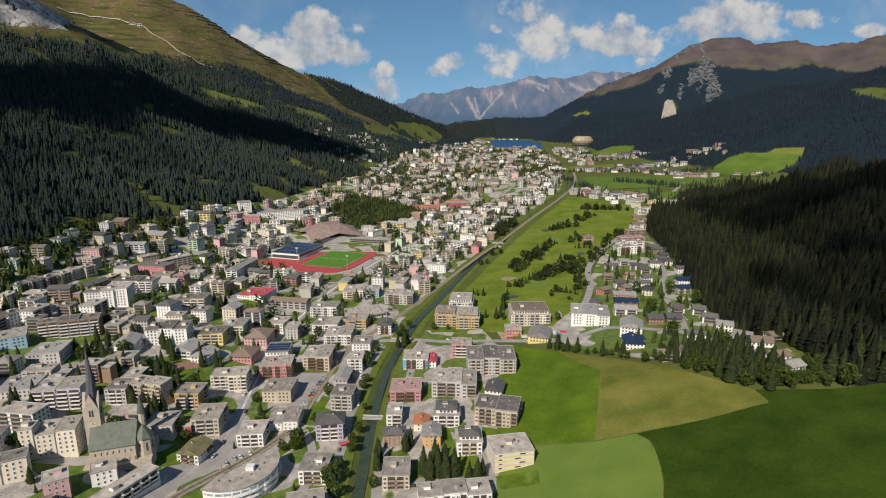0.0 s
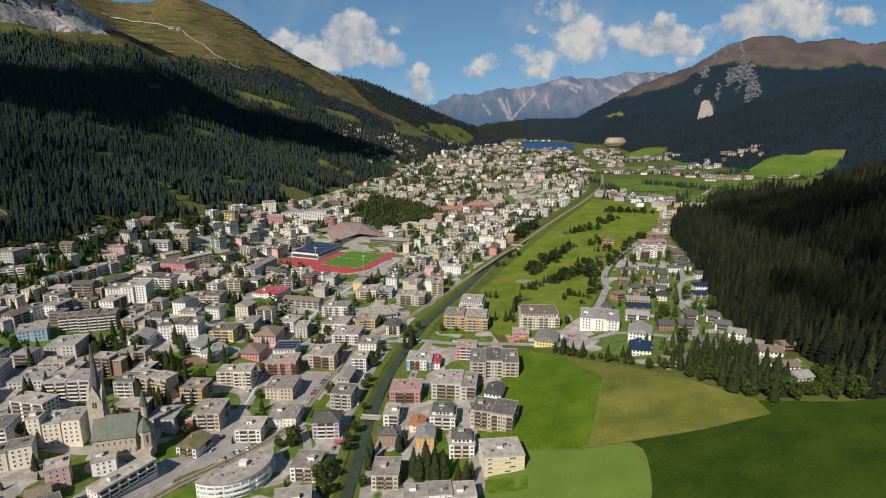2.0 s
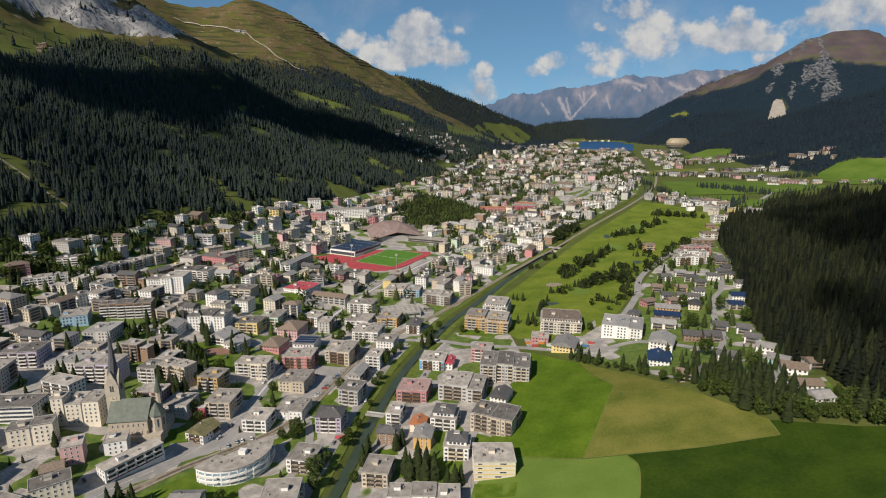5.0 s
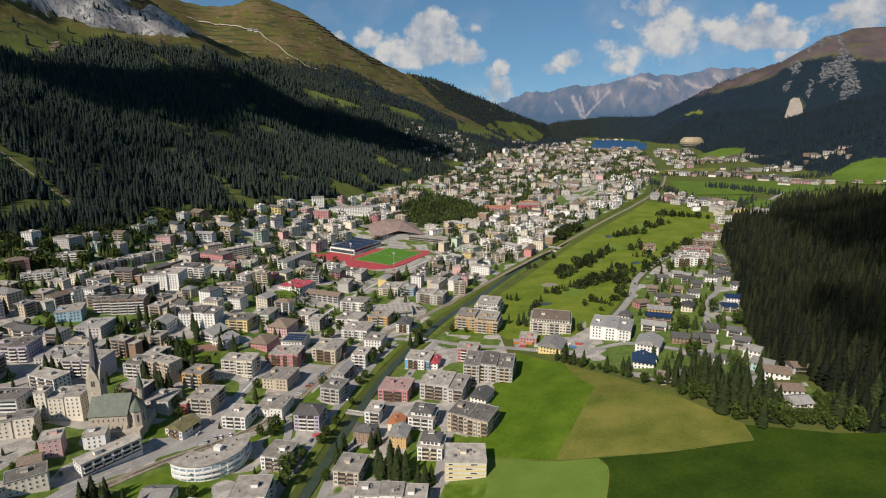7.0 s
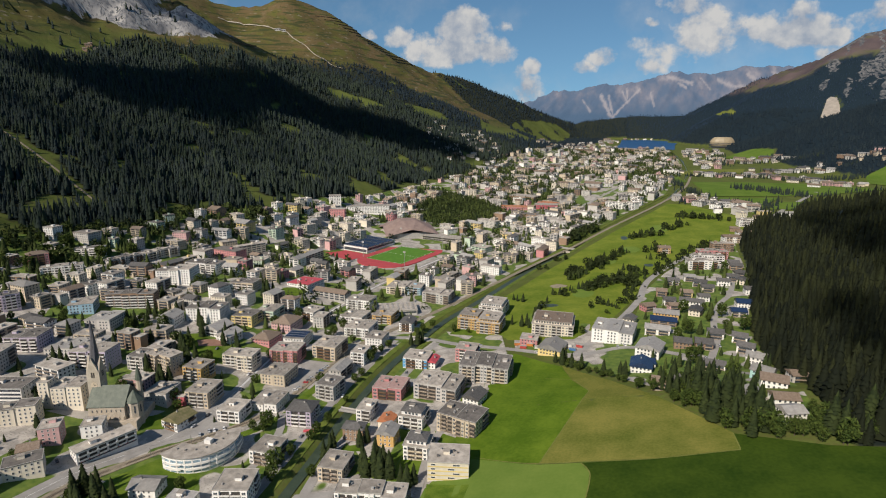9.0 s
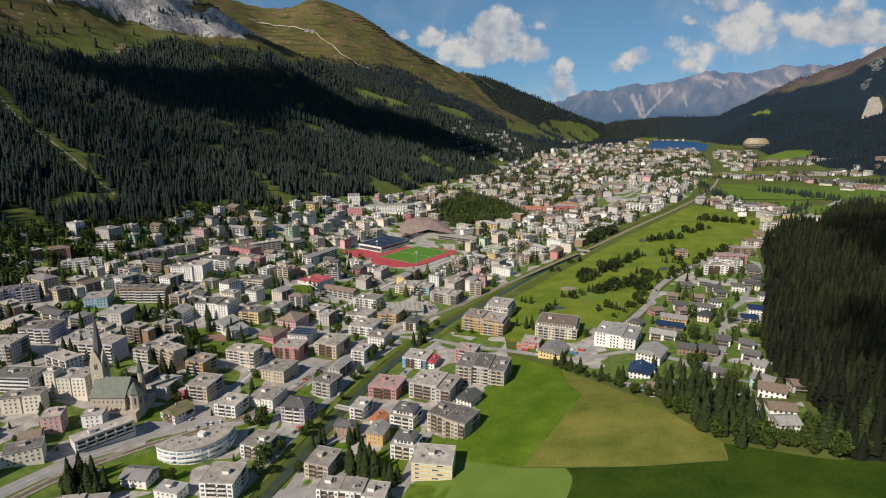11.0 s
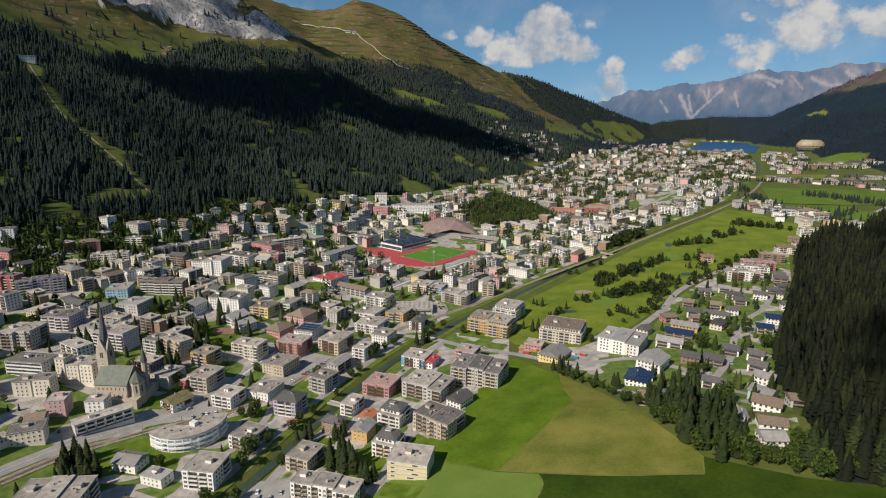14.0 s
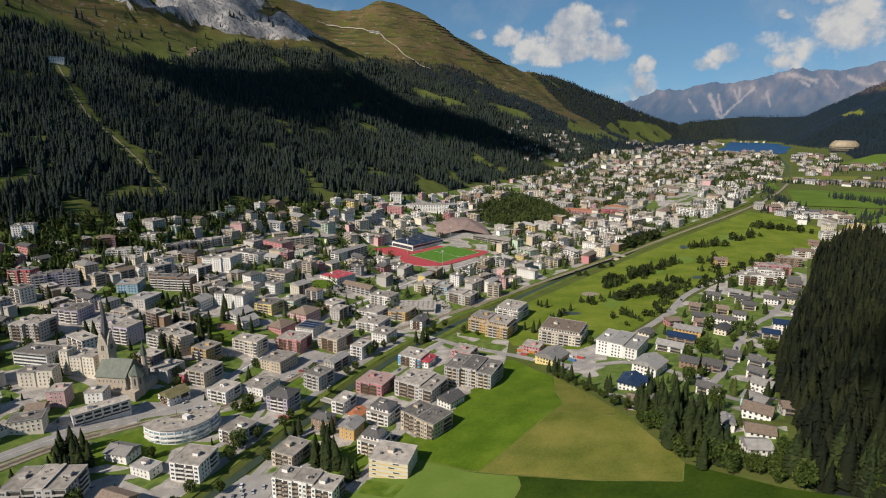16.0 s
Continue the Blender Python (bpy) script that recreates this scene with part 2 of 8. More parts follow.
TIN_ROOF = mat("grey_sheet_roof", (0.22, 0.21, 0.20), (0.33, 0.32, 0.30), 2.2, 0.5, random_tint=0.25, fine=0.4)
RED_TILE = mat("orange_clay_tiles", (0.34, 0.12, 0.05), (0.46, 0.19, 0.09), 0.9, 0.8, fine=0.25)
PINK_ROOF = mat("faded_pink_roofing", (0.30, 0.19, 0.17), (0.40, 0.27, 0.25), 2.5, 0.85, fine=0.4)
RED_SHEET = mat("red_painted_sheet", (0.38, 0.050, 0.065), (0.48, 0.075, 0.095), 3, 0.6)
BLUE_ROOF = mat("dark_blue_roof_panels", (0.012, 0.025, 0.06), (0.022, 0.042, 0.095), 1.2, 0.25, fine=0.3)
COPPER = mat("green_copper_roof", (0.062, 0.080, 0.062), (0.110, 0.128, 0.098), 2.5, 0.6, fine=0.4)
SPIRE_SLATE = mat("grey_spire_shingles", (0.065, 0.063, 0.072), (0.115, 0.112, 0.122), 1.5, 0.6, fine=0.3)
GLASS = mat("window_glass", (0.035, 0.042, 0.052), (0.085, 0.097, 0.112), 2.0, 0.12)
# near-black: painted shade of loggias and belfry openings, also dark stand glazing
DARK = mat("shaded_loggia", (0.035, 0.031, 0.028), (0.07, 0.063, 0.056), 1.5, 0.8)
FRAME = mat("painted_window_frame", (0.55, 0.53, 0.50), (0.7, 0.68, 0.65), 1.0, 0.6)
TIMBER = mat("brown_timber", (0.10, 0.055, 0.03), (0.20, 0.12, 0.065), 0.7, 0.75, random_tint=0.25, fine=0.12)
RAILING = mat("balcony_boarding", (0.16, 0.12, 0.09), (0.34, 0.28, 0.22), 0.8, 0.75, random_tint=0.3, fine=0.12)
WALLS = {}
for key, colour in (("white", (0.76, 0.745, 0.71)), ("cream", (0.68, 0.615, 0.50)), ("grey", (0.47, 0.45, 0.42)), ("sand", (0.52, 0.44, 0.33)),
                    ("yellow", (0.66, 0.52, 0.22)), ("ochre", (0.52, 0.33, 0.12)), ("pink", (0.58, 0.36, 0.35)), ("red", (0.44, 0.10, 0.12)),
                    ("rose", (0.50, 0.22, 0.22)), ("blue", (0.30, 0.46, 0.58)), ("mint", (0.46, 0.56, 0.44)), ("brown", (0.27, 0.18, 0.12)),
                    ("lilac", (0.47, 0.41, 0.50)), ("teal", (0.33, 0.52, 0.50)), ("sky", (0.12, 0.33, 0.56))):
    WALLS[key] = mat(key + "_render_wall", tuple(c * 0.86 for c in colour), colour, 3.5, 0.85, random_tint=0.10, fine=0.5)


# ---- mesh helpers ----
def mesh_of(name, verts, faces, mats, index=None):
    me = bpy.data.meshes.new(name)
    me.from_pydata([tuple(v) for v in verts], [], [tuple(f) for f in faces])
    for m in mats:
        me.materials.append(m)
    if index is not None:
        me.polygons.foreach_set("material_index", np.asarray(index, dtype=np.int32))
    me.update()
    return me


def big_mesh(name, verts, tris, mats, index=None):
    """A mesh of many triangles from arrays."""
    me = bpy.data.meshes.new(name)
    verts, tris = np.asarray(verts, np.float32), np.asarray(tris, np.int32)
    me.vertices.add(len(verts))
    me.vertices.foreach_set("co", verts.ravel())
    me.loops.add(tris.size)
    me.loops.foreach_set("vertex_index", tris.ravel())
    me.polygons.add(len(tris))
    me.polygons.foreach_set("loop_start", np.arange(0, tris.size, tris.shape[1], dtype=np.int32))
    for m in mats:
        me.materials.append(m)
    if index is not None:
        me.polygons.foreach_set("material_index", np.asarray(index, np.int32))
    me.update(calc_edges=True)
    me.validate()
    return me


class Solid:
    """Boxes, prisms and slabs gathered into one mesh."""

    def __init__(self):
        self.v, self.f, self.m = [], [], []

    def box(self, x0, x1, y0, y1, z0, z1, m=0):
        k = len(self.v)
        self.v += [(x, y, z) for z in (z0, z1) for x, y in ((x0, y0), (x1, y0), (x1, y1), (x0, y1))]
        for f in ((3, 2, 1, 0), (4, 5, 6, 7), (0, 1, 5, 4), (1, 2, 6, 5), (2, 3, 7, 6), (3, 0, 4, 7)):
            self.f.append(tuple(k + i for i in f))
            self.m.append(m)
        return self

    def prism(self, outline, z0, z1, m=0, top=None):
        k, n = len(self.v), len(outline)
        self.v += [(x, y, z0) for x, y in outline] + [(x, y, z1) for x, y in outline]
        self.f += [tuple(k + i for i in reversed(range(n))), tuple(k + n + i for i in range(n))]
        self.m += [m, m if top is None else top]
        for i in range(n):
            j = (i + 1) % n
            self.f.append((k + i, k + j, k + n + j, k + n + i))
            self.m.append(m)
        return self

    def faces(self, verts, faces, m=0):
        k = len(self.v)
        self.v += verts
        self.f += [tuple(k + i for i in f) for f in faces]
        self.m += [m] * len(faces)
        return self

    def mesh(self, name, *mats):
        return mesh_of(name, self.v, self.f, mats, self.m)


def part(name, me, parent, label="", at=None, kind=""):
    ob = new(name, me)
    ob.parent = parent
    if at is not None:
        ob.matrix_basis = at
    return tagged(ob, label, kind=kind)


# ---- the lie of the land ----
def smooth(t):
    t = np.clip(t, 0.0, 1.0)
    return t * t * (3 - 2 * t)


def smax(a, b, k):
    h = np.clip(0.5 + 0.5 * (a - b) / k, 0.0, 1.0)
    return b + (a - b) * h + k * h * (1 - h)


def hash01(i, j, s):
    v = np.sin(i * 127.1 + j * 311.7 + s * 74.7) * 43758.5453
    return v - np.floor(v)


def vnoise(x, y, s=0):
    """Smooth value noise, 0 to 1, one lattice cell a metre."""
    i, j = np.floor(x), np.floor(y)
    u, v = smooth(x - i), smooth(y - j)
    a, b = hash01(i, j, s), hash01(i + 1, j, s)
    c, d = hash01(i, j + 1, s), hash01(i + 1, j + 1, s)
    return (a * (1 - u) + b * u) * (1 - v) + (c * (1 - u) + d * u) * v


def fbm(x, y, size, octaves=4, s=0):
    total, amp, norm = 0.0, 1.0, 0.0
    for o in range(octaves):
        total = total + amp * vnoise(x / size * 2 ** o + 17.3 * o, y / size * 2 ** o - 9.1 * o, s + o)
        norm += amp
        amp *= 0.5
    return total / norm


def crest(x, y, line, fall):
    """Height of a mountain whose crest runs along line (x, y, z); fall(d) is its drop d metres from the crest."""
    best = np.full(np.shape(x), -1e4)
    for (ax, ay, az), (bx, by, bz) in zip(line, line[1:]):
        dx, dy = bx - ax, by - ay
        t = np.clip(((x - ax) * dx + (y - ay) * dy) / (dx * dx + dy * dy), 0, 1)
        dist = np.hypot(x - ax - t * dx, y - ay - t * dy)
        best = np.maximum(best, az + t * (bz - az) - fall(dist))
    return best


def fall_left(d):
    return np.interp(d, [0, 500, 1100, 1300, 2500], [0, 350, 620, 695, 1200])


LEFT_CREST = [(-1550, -500, 600), (-1650, 300, 660), (-1700, 1000, 740), (-1720, 1500, 760), (-1850, 2100, 790), (-1666, 2580, 738), (-1542, 2650, 736), (-1375, 2730, 790), (-1279, 2830, 745),
              (-1222, 2900, 714), (-1115, 3100, 625), (-961, 3330, 544), (-853, 3540, 480), (-711, 3756, 443), (-346, 4150, 301), (-116, 4400, 210), (0, 4600, 170)]
SPUR_CREST = [(-1700, 1480, 770), (-1426, 1720, 673), (-1359, 1790, 647), (-1306, 1830, 623), (-1233, 1890, 565), (-1186, 1930, 530), (-1096, 2010, 475), (-1009, 2080, 420), (-910, 2150, 340)]
NEAR_CREST = [(1100, 100, 330), (1050, 400, 300), (900, 800, 230), (620, 1150, 88), (500, 1320, 20)]
MID_CREST = [(953, 3650, 100), (1078, 3480, 132), (1236, 3300, 200), (1313, 3150, 230), (1408, 3000, 281), (1456, 2920, 320), (1528, 2850, 344), (1594, 2780, 372), (1663, 2720, 374), (1802, 2650, 385),
             (1833, 2560, 414), (1872, 2500, 435), (2040, 2350, 500), (2400, 2100, 560)]
ROCK_CREST = [(921, 4520, 296), (1104, 4420, 410), (1294, 4330, 482), (1442, 4230, 542), (1500, 4130, 561), (1567, 4000, 637), (1640, 3950, 682), (1779, 3970, 727), (1874, 4000, 749), (1979, 4000, 756),
              (2065, 3960, 712), (2301, 3900, 718), (2391, 3850, 691), (2490, 3780, 689), (2589, 3720, 695), (2639, 3660, 717), (2876, 3560, 703), (3300, 3000, 760)]
PEAK_CREST = [(1640, 3930, 690), (1600, 3780, 560), (1540, 3600, 420), (1450, 3450, 300)]
END_CREST = [(60, 4560, 180), (420, 4640, 225), (900, 4640, 245)]


def floor_height(x, y):
    f = 62 * smooth((y - 700) / 2200)
    side = np.interp(x, [-40, 10, 50, 90, 126, 205, 290, 400], [0, 3, 8, 16, 26, 44, 58, 66])
    fan = side * np.interp(y, [250, 400, 470, 560, 930, 1500, 2300], [1.0, 0.95, 0.62, 0.5, 0.38, 0.5, 0.0])
    bank = np.interp(x, [-600, -481, -383, -320, -250, -205, -165, -110], [58, 43, 30, 25, 18, 12, 2.5, 0])
    bank = bank * (1 - smooth((150 - np.hypot(x + 190, (y - 890) / 1.25)) / 60))
    return f + fan + bank * np.interp(y, [620, 780, 1500, 2500], [1.0, 0.45, 0.4, 0.0])


RIVER = [(-58, 40), (-51, 180), (-51, 300), (-53, 385), (-49, 475), (-30, 590), (-8, 660), (41, 818), (90, 930), (150, 1075), (316, 1426), (420, 1900), (480, 2400), (500, 3000)]


def line_distance(x, y, line):
    best = np.full(np.shape(x), 1e6)
    for (ax, ay), (bx, by) in zip(line, line[1:]):
        dx, dy = bx - ax, by - ay
        t = np.clip(((x - ax) * dx + (y - ay) * dy) / (dx * dx + dy * dy), 0, 1)
        best = np.minimum(best, np.hypot(x - ax - t * dx, y - ay - t * dy))
    return best


def land(x, y):
    """The ground's height, without the river's bed."""
    x, y = np.asarray(x, float), np.asarray(y, float)
    z = floor_height(x, y)
    rough = fbm(x, y, 420, 5, 3) - 0.5
    left = crest(x, y, LEFT_CREST, fall_left)
    spur = crest(x, y, SPUR_CREST, lambda d: 0.78 * d)
    left = smax(left, spur, 25)
    left = left + rough * np.clip((left - 60) * 0.35, 0, 130)
    crag = smooth((left - 450) / 60) * smooth((y - 1120) / 120) * smooth((1990 - y) / 160) * (x < -1000)
    left = left + crag * (24 - 190 * np.abs(fbm(x, y, 110, 5, 9) - 0.5) - 60 * np.abs(fbm(x, y, 42, 3, 10) - 0.5))
    left = left + 10 * (fbm(x, y, 70, 3, 14) - 0.5) * smooth((left - 330) / 100)
    near = crest(x, y, NEAR_CREST, lambda d: 0.41 * d)
    along_hill = -0.51 * x + 0.86 * y
    near = near + rough * np.clip(near * 0.2, 0, 30) + 56 * (fbm(along_hill, 0.3 * (x + y), 120, 2, 44) - 0.5) * smooth((near - 30) / 60)
    mid = crest(x, y, MID_CREST, lambda d: 0.36 * d) + rough * 24
    rock = crest(x, y, ROCK_CREST, lambda d: 0.62 * d) + rough * 50 - 120 * np.abs(fbm(x, y, 260, 5, 19) - 0.5) + 14
    rock = np.maximum(rock, crest(x, y, PEAK_CREST, lambda d: 0.85 * d) + rough * 40 - 130 * np.abs(fbm(x, y, 120, 4, 29) - 0.5) + 14)
    end = crest(x, y, END_CREST, lambda d: 0.5 * d) + rough * 20
    z = smax(z, left, 14)
    z = smax(z, near, 8)
    for m in (mid, rock, end):
        z = smax(z, m, 12)
    return z


def ground_height(x, y):
    z = land(x, y)
    return z - 3.4 * (1 - smooth((line_distance(x, y, RIVER) - 2.6) / 4.6))


# ---- end of the land ----
# ---- ground ----
def spaced(lo, a, b, hi, step, grow, widest):
    mid = list(np.arange(a, b + 0.1, step))
    for end, sign in ((hi, 1), (lo, -1)):
        s, p, side = step, (mid[-1] if sign > 0 else mid[0]), []
        while (end - p) * sign > 0:
            s = min(s * grow, widest)
            p += sign * s
            side.append(p)
        mid = mid + side if sign > 0 else side[::-1] + mid
    return np.array(mid)


def inside(x, y, outline):
    x, y = np.asarray(x, float), np.asarray(y, float)
    hit = np.zeros(x.shape, bool)
    for (ax, ay), (bx, by) in zip(outline, outline[1:] + outline[:1]):
        cross = (ay > y) != (by > y)
        hit ^= cross & (x < (bx - ax) * (y - ay) / (by - ay + 1e-12) + ax)
    return hit


# where the woods begin: the foot of the left and of the right slope, x along y
def left_foot(y):
    return np.interp(y, [0, 460, 570, 650, 760, 890, 1100, 1230, 1510, 1700, 1890, 2350, 3000, 4600], [-640, -590, -553, -500, -497, -445, -415, -374, -337, -300, -232, -102, 60, 330])


def tree_line(x, y):
    """Upper limit of the woods on the western slope."""
    return np.interp(y, [-500, 900, 980, 1030, 1200, 1430, 1540, 1640, 1740, 1820, 1900, 2340, 2500, 2640, 2700, 3400, 3560, 4400], [420, 425, 420, 345, 352, 400, 450, 425, 436, 420, 400, 460, 440, 430, 190, 190, 480, 480]) + 46 * (fbm(x, y, 130, 4, 11) - 0.5)


def right_foot(y):
    return np.interp(y, [0, 250, 340, 370, 470, 555, 690, 835, 1000, 1250, 1350, 1500], [240, 258, 262, 264, 264, 272, 304, 334, 360, 480, 530, 620])


# glades on the slope, and the cutting of the cable railway
CLEARINGS = [(-490, 1190, 24, 44), (-510, 775, 26, 18), (-480, 735, 14, 10), (-250, 1930, 45, 30), (-395, 1290, 40, 60), (-330, 1480, 40, 60), (-560, 1010, 22, 20), (-700, 1500, 26, 40), (-820, 2120, 60, 40), (-520, 2330, 80, 60), (-732, 1174, 12, 22), (-693, 1136, 8, 14), (-604, 1048, 9, 16), (-704, 958, 10, 14), (-800, 640, 14, 12), (-880, 1010, 14, 20), (-760, 820, 12, 16)]
# open hay meadows on the slope above the lake
NOSE_MEADOW = [(-400, 2780), (-330, 3812), (-120, 4268), (-4, 4278), (-100, 2785), (-215, 2440), (-321, 2420)]
CABLE = [(-565, 688), (-643, 714), (-733, 736), (-835, 755), (-915, 786), (-1080, 858)]


# meadows in and below the far woods, and the bare quarry
MEADOW_HILL = [(894, 1882), (965, 1928), (1019, 1918), (1050, 1861), (1092, 1884), (1154, 1830), (1106, 1763), (1049, 1720), (1014, 1711), (882, 1660), (840, 1740)]
GLADES = [MEADOW_HILL,
          [(640, 2560), (663, 2602), (739, 2722), (800, 2706), (852, 2568), (822, 2464), (740, 2480)],
          [(1569, 2274), (1600, 2227), (1617, 2141), (1535, 2023), (1538, 2077), (1532, 2155)],
          [(906, 4200), (960, 3760), (932, 3740), (900, 3903)],
          [(1317, 3467), (1336, 3474), (1355, 3452), (1347, 3380), (1335, 3330), (1296, 3330), (1256, 3330)]]


def east_line(x, y):
    """Upper limit of the woods on the far eastern mountains."""
    bare = np.interp(x / np.maximum(y, 500.0), [0.20, 0.25, 0.30, 0.342, 0.374, 0.427, 0.462, 0.516, 0.563, 0.577, 0.627, 0.682, 0.8], [340, 373, 391, 427, 516, 575, 545, 506, 501, 524, 530, 470, 460])
    front = y < np.interp(x, [900, 1236, 1528, 1872, 2400], [3750, 3430, 3010, 2710, 2380])
    return np.where(front, 900.0, bare) + 50 * (fbm(x, y, 120, 4, 63) - 0.5)


def rocky(x, y, z):
    """1 in the middle of the bare rock fan below the eastern peak."""
    down = np.clip((690 - z) / 340, 0, 1.3)
    side = np.abs(x / np.maximum(y, 500.0) - (0.407 + 0.022 * down)) / (0.028 + 0.036 * down)
    return smooth(1.25 - side) * smooth((z - 290) / 60) * (y > 3250) * smooth((y - 3250) / 80)


def bare_rock(x, y, z):
    """True where the eastern peak's rock shows between the trees."""
    fan = rocky(x, y, z)
    return (fan > 0.12) & (fbm(3200 * x / np.maximum(y, 500.0), z * 0.5, 62, 4, 64) > 0.635 - 0.10 * fan - 0.16 * smooth((z - 560) / 70))


def wooded(x, y, z):
    """1 where forest stands."""
    gap = fbm(x, y, 55, 3, 21)
    left = (x < left_foot(y) - 6) & (z < tree_line(x, y)) & (gap < 0.62 + 0.12 * smooth((left_foot(y) - x) / 200))
    for cx, cy, rx, ry in CLEARINGS:
        left &= ((x - cx) / rx) ** 2 + ((y - cy) / ry) ** 2 > 1 + 0.9 * (gap - 0.5)
    left &= ~(inside(x, y, NOSE_MEADOW) & (fbm(x, y, 90, 3, 72) < 0.60))
    left &= line_distance(x, y, CABLE) > 8 + 26 * (gap - 0.3)
    # single trees on the alp above the wood
    left |= (x < -900) & (y < 1750) & (z > 330) & (z < tree_line(x, y) + 120) & (hash01(np.floor(x / 5), np.floor(y / 5), 3) > 0.955) & (fbm(x, y, 90, 3, 71) > 0.45)
    near = (x > right_foot(y)) & (y < 1500) & ((z > floor_height(x, y) + 2) | (y < 1150)) & (x < 1500)
    near &= ~((y < 330) & (x < 300 + 0.5 * (330 - y)))
    far = (y > 1500) & (x > 560) & (z > floor_height(x, y) + 8) & (z < east_line(x, y))
    far &= ~bare_rock(x, y, z)
    for glade in GLADES:
        far &= ~inside(x, y, glade)
    end = (y > 4300) & (x > 60) & (z < 480) & (z > 75)
    return left | near | far | end


xs = spaced(-2700, -380, 380, 3500, 3.5, 1.022, 26)
ys = spaced(-700, 170, 720, 4960, 3.5, 1.022, 26)
gx, gy = np.meshgrid(xs, ys)
gz = ground_height(gx, gy)
ny, nx = gx.shape
ii = np.arange(ny * nx).reshape(ny, nx)
quads = np.stack([ii[:-1, :-1], ii[:-1, 1:], ii[1:, 1:], ii[1:, :-1]], -1).reshape(-1, 4)

GROUND = bpy.data.materials.new("alpine_ground")
GROUND.use_nodes = True
gn, gl = GROUND.node_tree.nodes, GROUND.node_tree.links


def gmix(fac, a, b):
    n = gn.new("ShaderNodeMixRGB")
    for i, v in ((0, fac), (1, a), (2, b)):
        if isinstance(v, tuple):
            n.inputs[i].default_value = (*v, 1)
        elif isinstance(v, (int, float)):
            n.inputs[i].default_value = v
        else:
            gl.new(v, n.inputs[i])
    return n.outputs[0]


def gnoise(size, detail=4, lo=0.35, hi=0.65, stretch=(1, 1, 1)):
    co, mp, n, r = gn.new("ShaderNodeTexCoord"), gn.new("ShaderNodeMapping"), gn.new("ShaderNodeTexNoise"), gn.new("ShaderNodeMapRange")
    mp.inputs["Scale"].default_value = stretch
    n.inputs["Scale"].default_value, n.inputs["Detail"].default_value = 1 / size, detail
    r.inputs["From Min"].default_value, r.inputs["From Max"].default_value = lo, hi
    gl.new(co.outputs["Object"], mp.inputs[0]), gl.new(mp.outputs[0], n.inputs["Vector"]), gl.new(n.outputs["Fac"], r.inputs["Value"])
    return r.outputs[0]


land_kind = gn.new("ShaderNodeAttribute")
land_kind.attribute_name = "land_cover"
kinds = gn.new("ShaderNodeSeparateColor")
gl.new(land_kind.outputs["Color"], kinds.inputs[0])
grass = gmix(gnoise(30), (0.058, 0.090, 0.016), (0.100, 0.130, 0.030))
grass = gmix(gnoise(3, 3), grass, (0.092, 0.100, 0.030))
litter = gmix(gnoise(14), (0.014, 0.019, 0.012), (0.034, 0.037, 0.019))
alp = gmix(gnoise(170, 5), (0.072, 0.064, 0.022), (0.120, 0.086, 0.042))
alp = gmix(gnoise(60, 6, 0.48, 0.62), alp, (0.088, 0.088, 0.024))
alp = gmix(gnoise(26, 6, 0.60, 0.70, (1, 1, 3)), alp, (0.175, 0.150, 0.105))
alp = gmix(gnoise(40, 4, 0.54, 0.62, (0.3, 0.3, 3)), alp, (0.045, 0.052, 0.020))
alp = gmix(gnoise(9, 4, 0.60, 0.68), alp, (0.038, 0.046, 0.018))
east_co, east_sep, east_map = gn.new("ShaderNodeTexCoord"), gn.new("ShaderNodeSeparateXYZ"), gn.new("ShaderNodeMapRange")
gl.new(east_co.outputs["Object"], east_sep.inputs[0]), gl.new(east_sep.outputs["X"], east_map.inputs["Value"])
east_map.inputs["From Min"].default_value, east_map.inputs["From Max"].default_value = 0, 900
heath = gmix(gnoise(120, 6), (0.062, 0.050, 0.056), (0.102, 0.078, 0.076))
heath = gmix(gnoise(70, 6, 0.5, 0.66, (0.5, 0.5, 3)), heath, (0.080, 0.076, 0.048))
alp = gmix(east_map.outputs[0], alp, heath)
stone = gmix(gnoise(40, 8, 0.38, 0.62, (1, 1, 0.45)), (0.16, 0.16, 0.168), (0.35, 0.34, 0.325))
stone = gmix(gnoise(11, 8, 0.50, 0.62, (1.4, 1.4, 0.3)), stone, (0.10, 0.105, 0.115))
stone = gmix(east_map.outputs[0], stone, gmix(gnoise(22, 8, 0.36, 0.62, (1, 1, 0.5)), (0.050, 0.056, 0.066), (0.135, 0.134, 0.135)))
# eastern forest floor turned blue to go with the painted haze
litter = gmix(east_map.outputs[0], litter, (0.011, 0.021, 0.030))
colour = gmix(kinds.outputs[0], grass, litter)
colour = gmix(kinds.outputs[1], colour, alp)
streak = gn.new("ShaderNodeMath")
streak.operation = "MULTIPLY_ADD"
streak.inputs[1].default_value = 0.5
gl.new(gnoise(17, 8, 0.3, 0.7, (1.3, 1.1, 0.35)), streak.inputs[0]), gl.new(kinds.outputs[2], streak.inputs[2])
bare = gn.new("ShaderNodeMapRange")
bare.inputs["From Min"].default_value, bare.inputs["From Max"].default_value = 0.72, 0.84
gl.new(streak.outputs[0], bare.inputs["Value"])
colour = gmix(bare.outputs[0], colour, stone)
gl.new(colour, gn["Principled BSDF"].inputs["Base Color"])
gn["Principled BSDF"].inputs["Roughness"].default_value, gn["Principled BSDF"].inputs["Specular IOR Level"].default_value = 0.95, 0.1
gbump = gn.new("ShaderNodeBump")
gbump.inputs["Strength"].default_value, gbump.inputs["Distance"].default_value = 0.6, 4.0
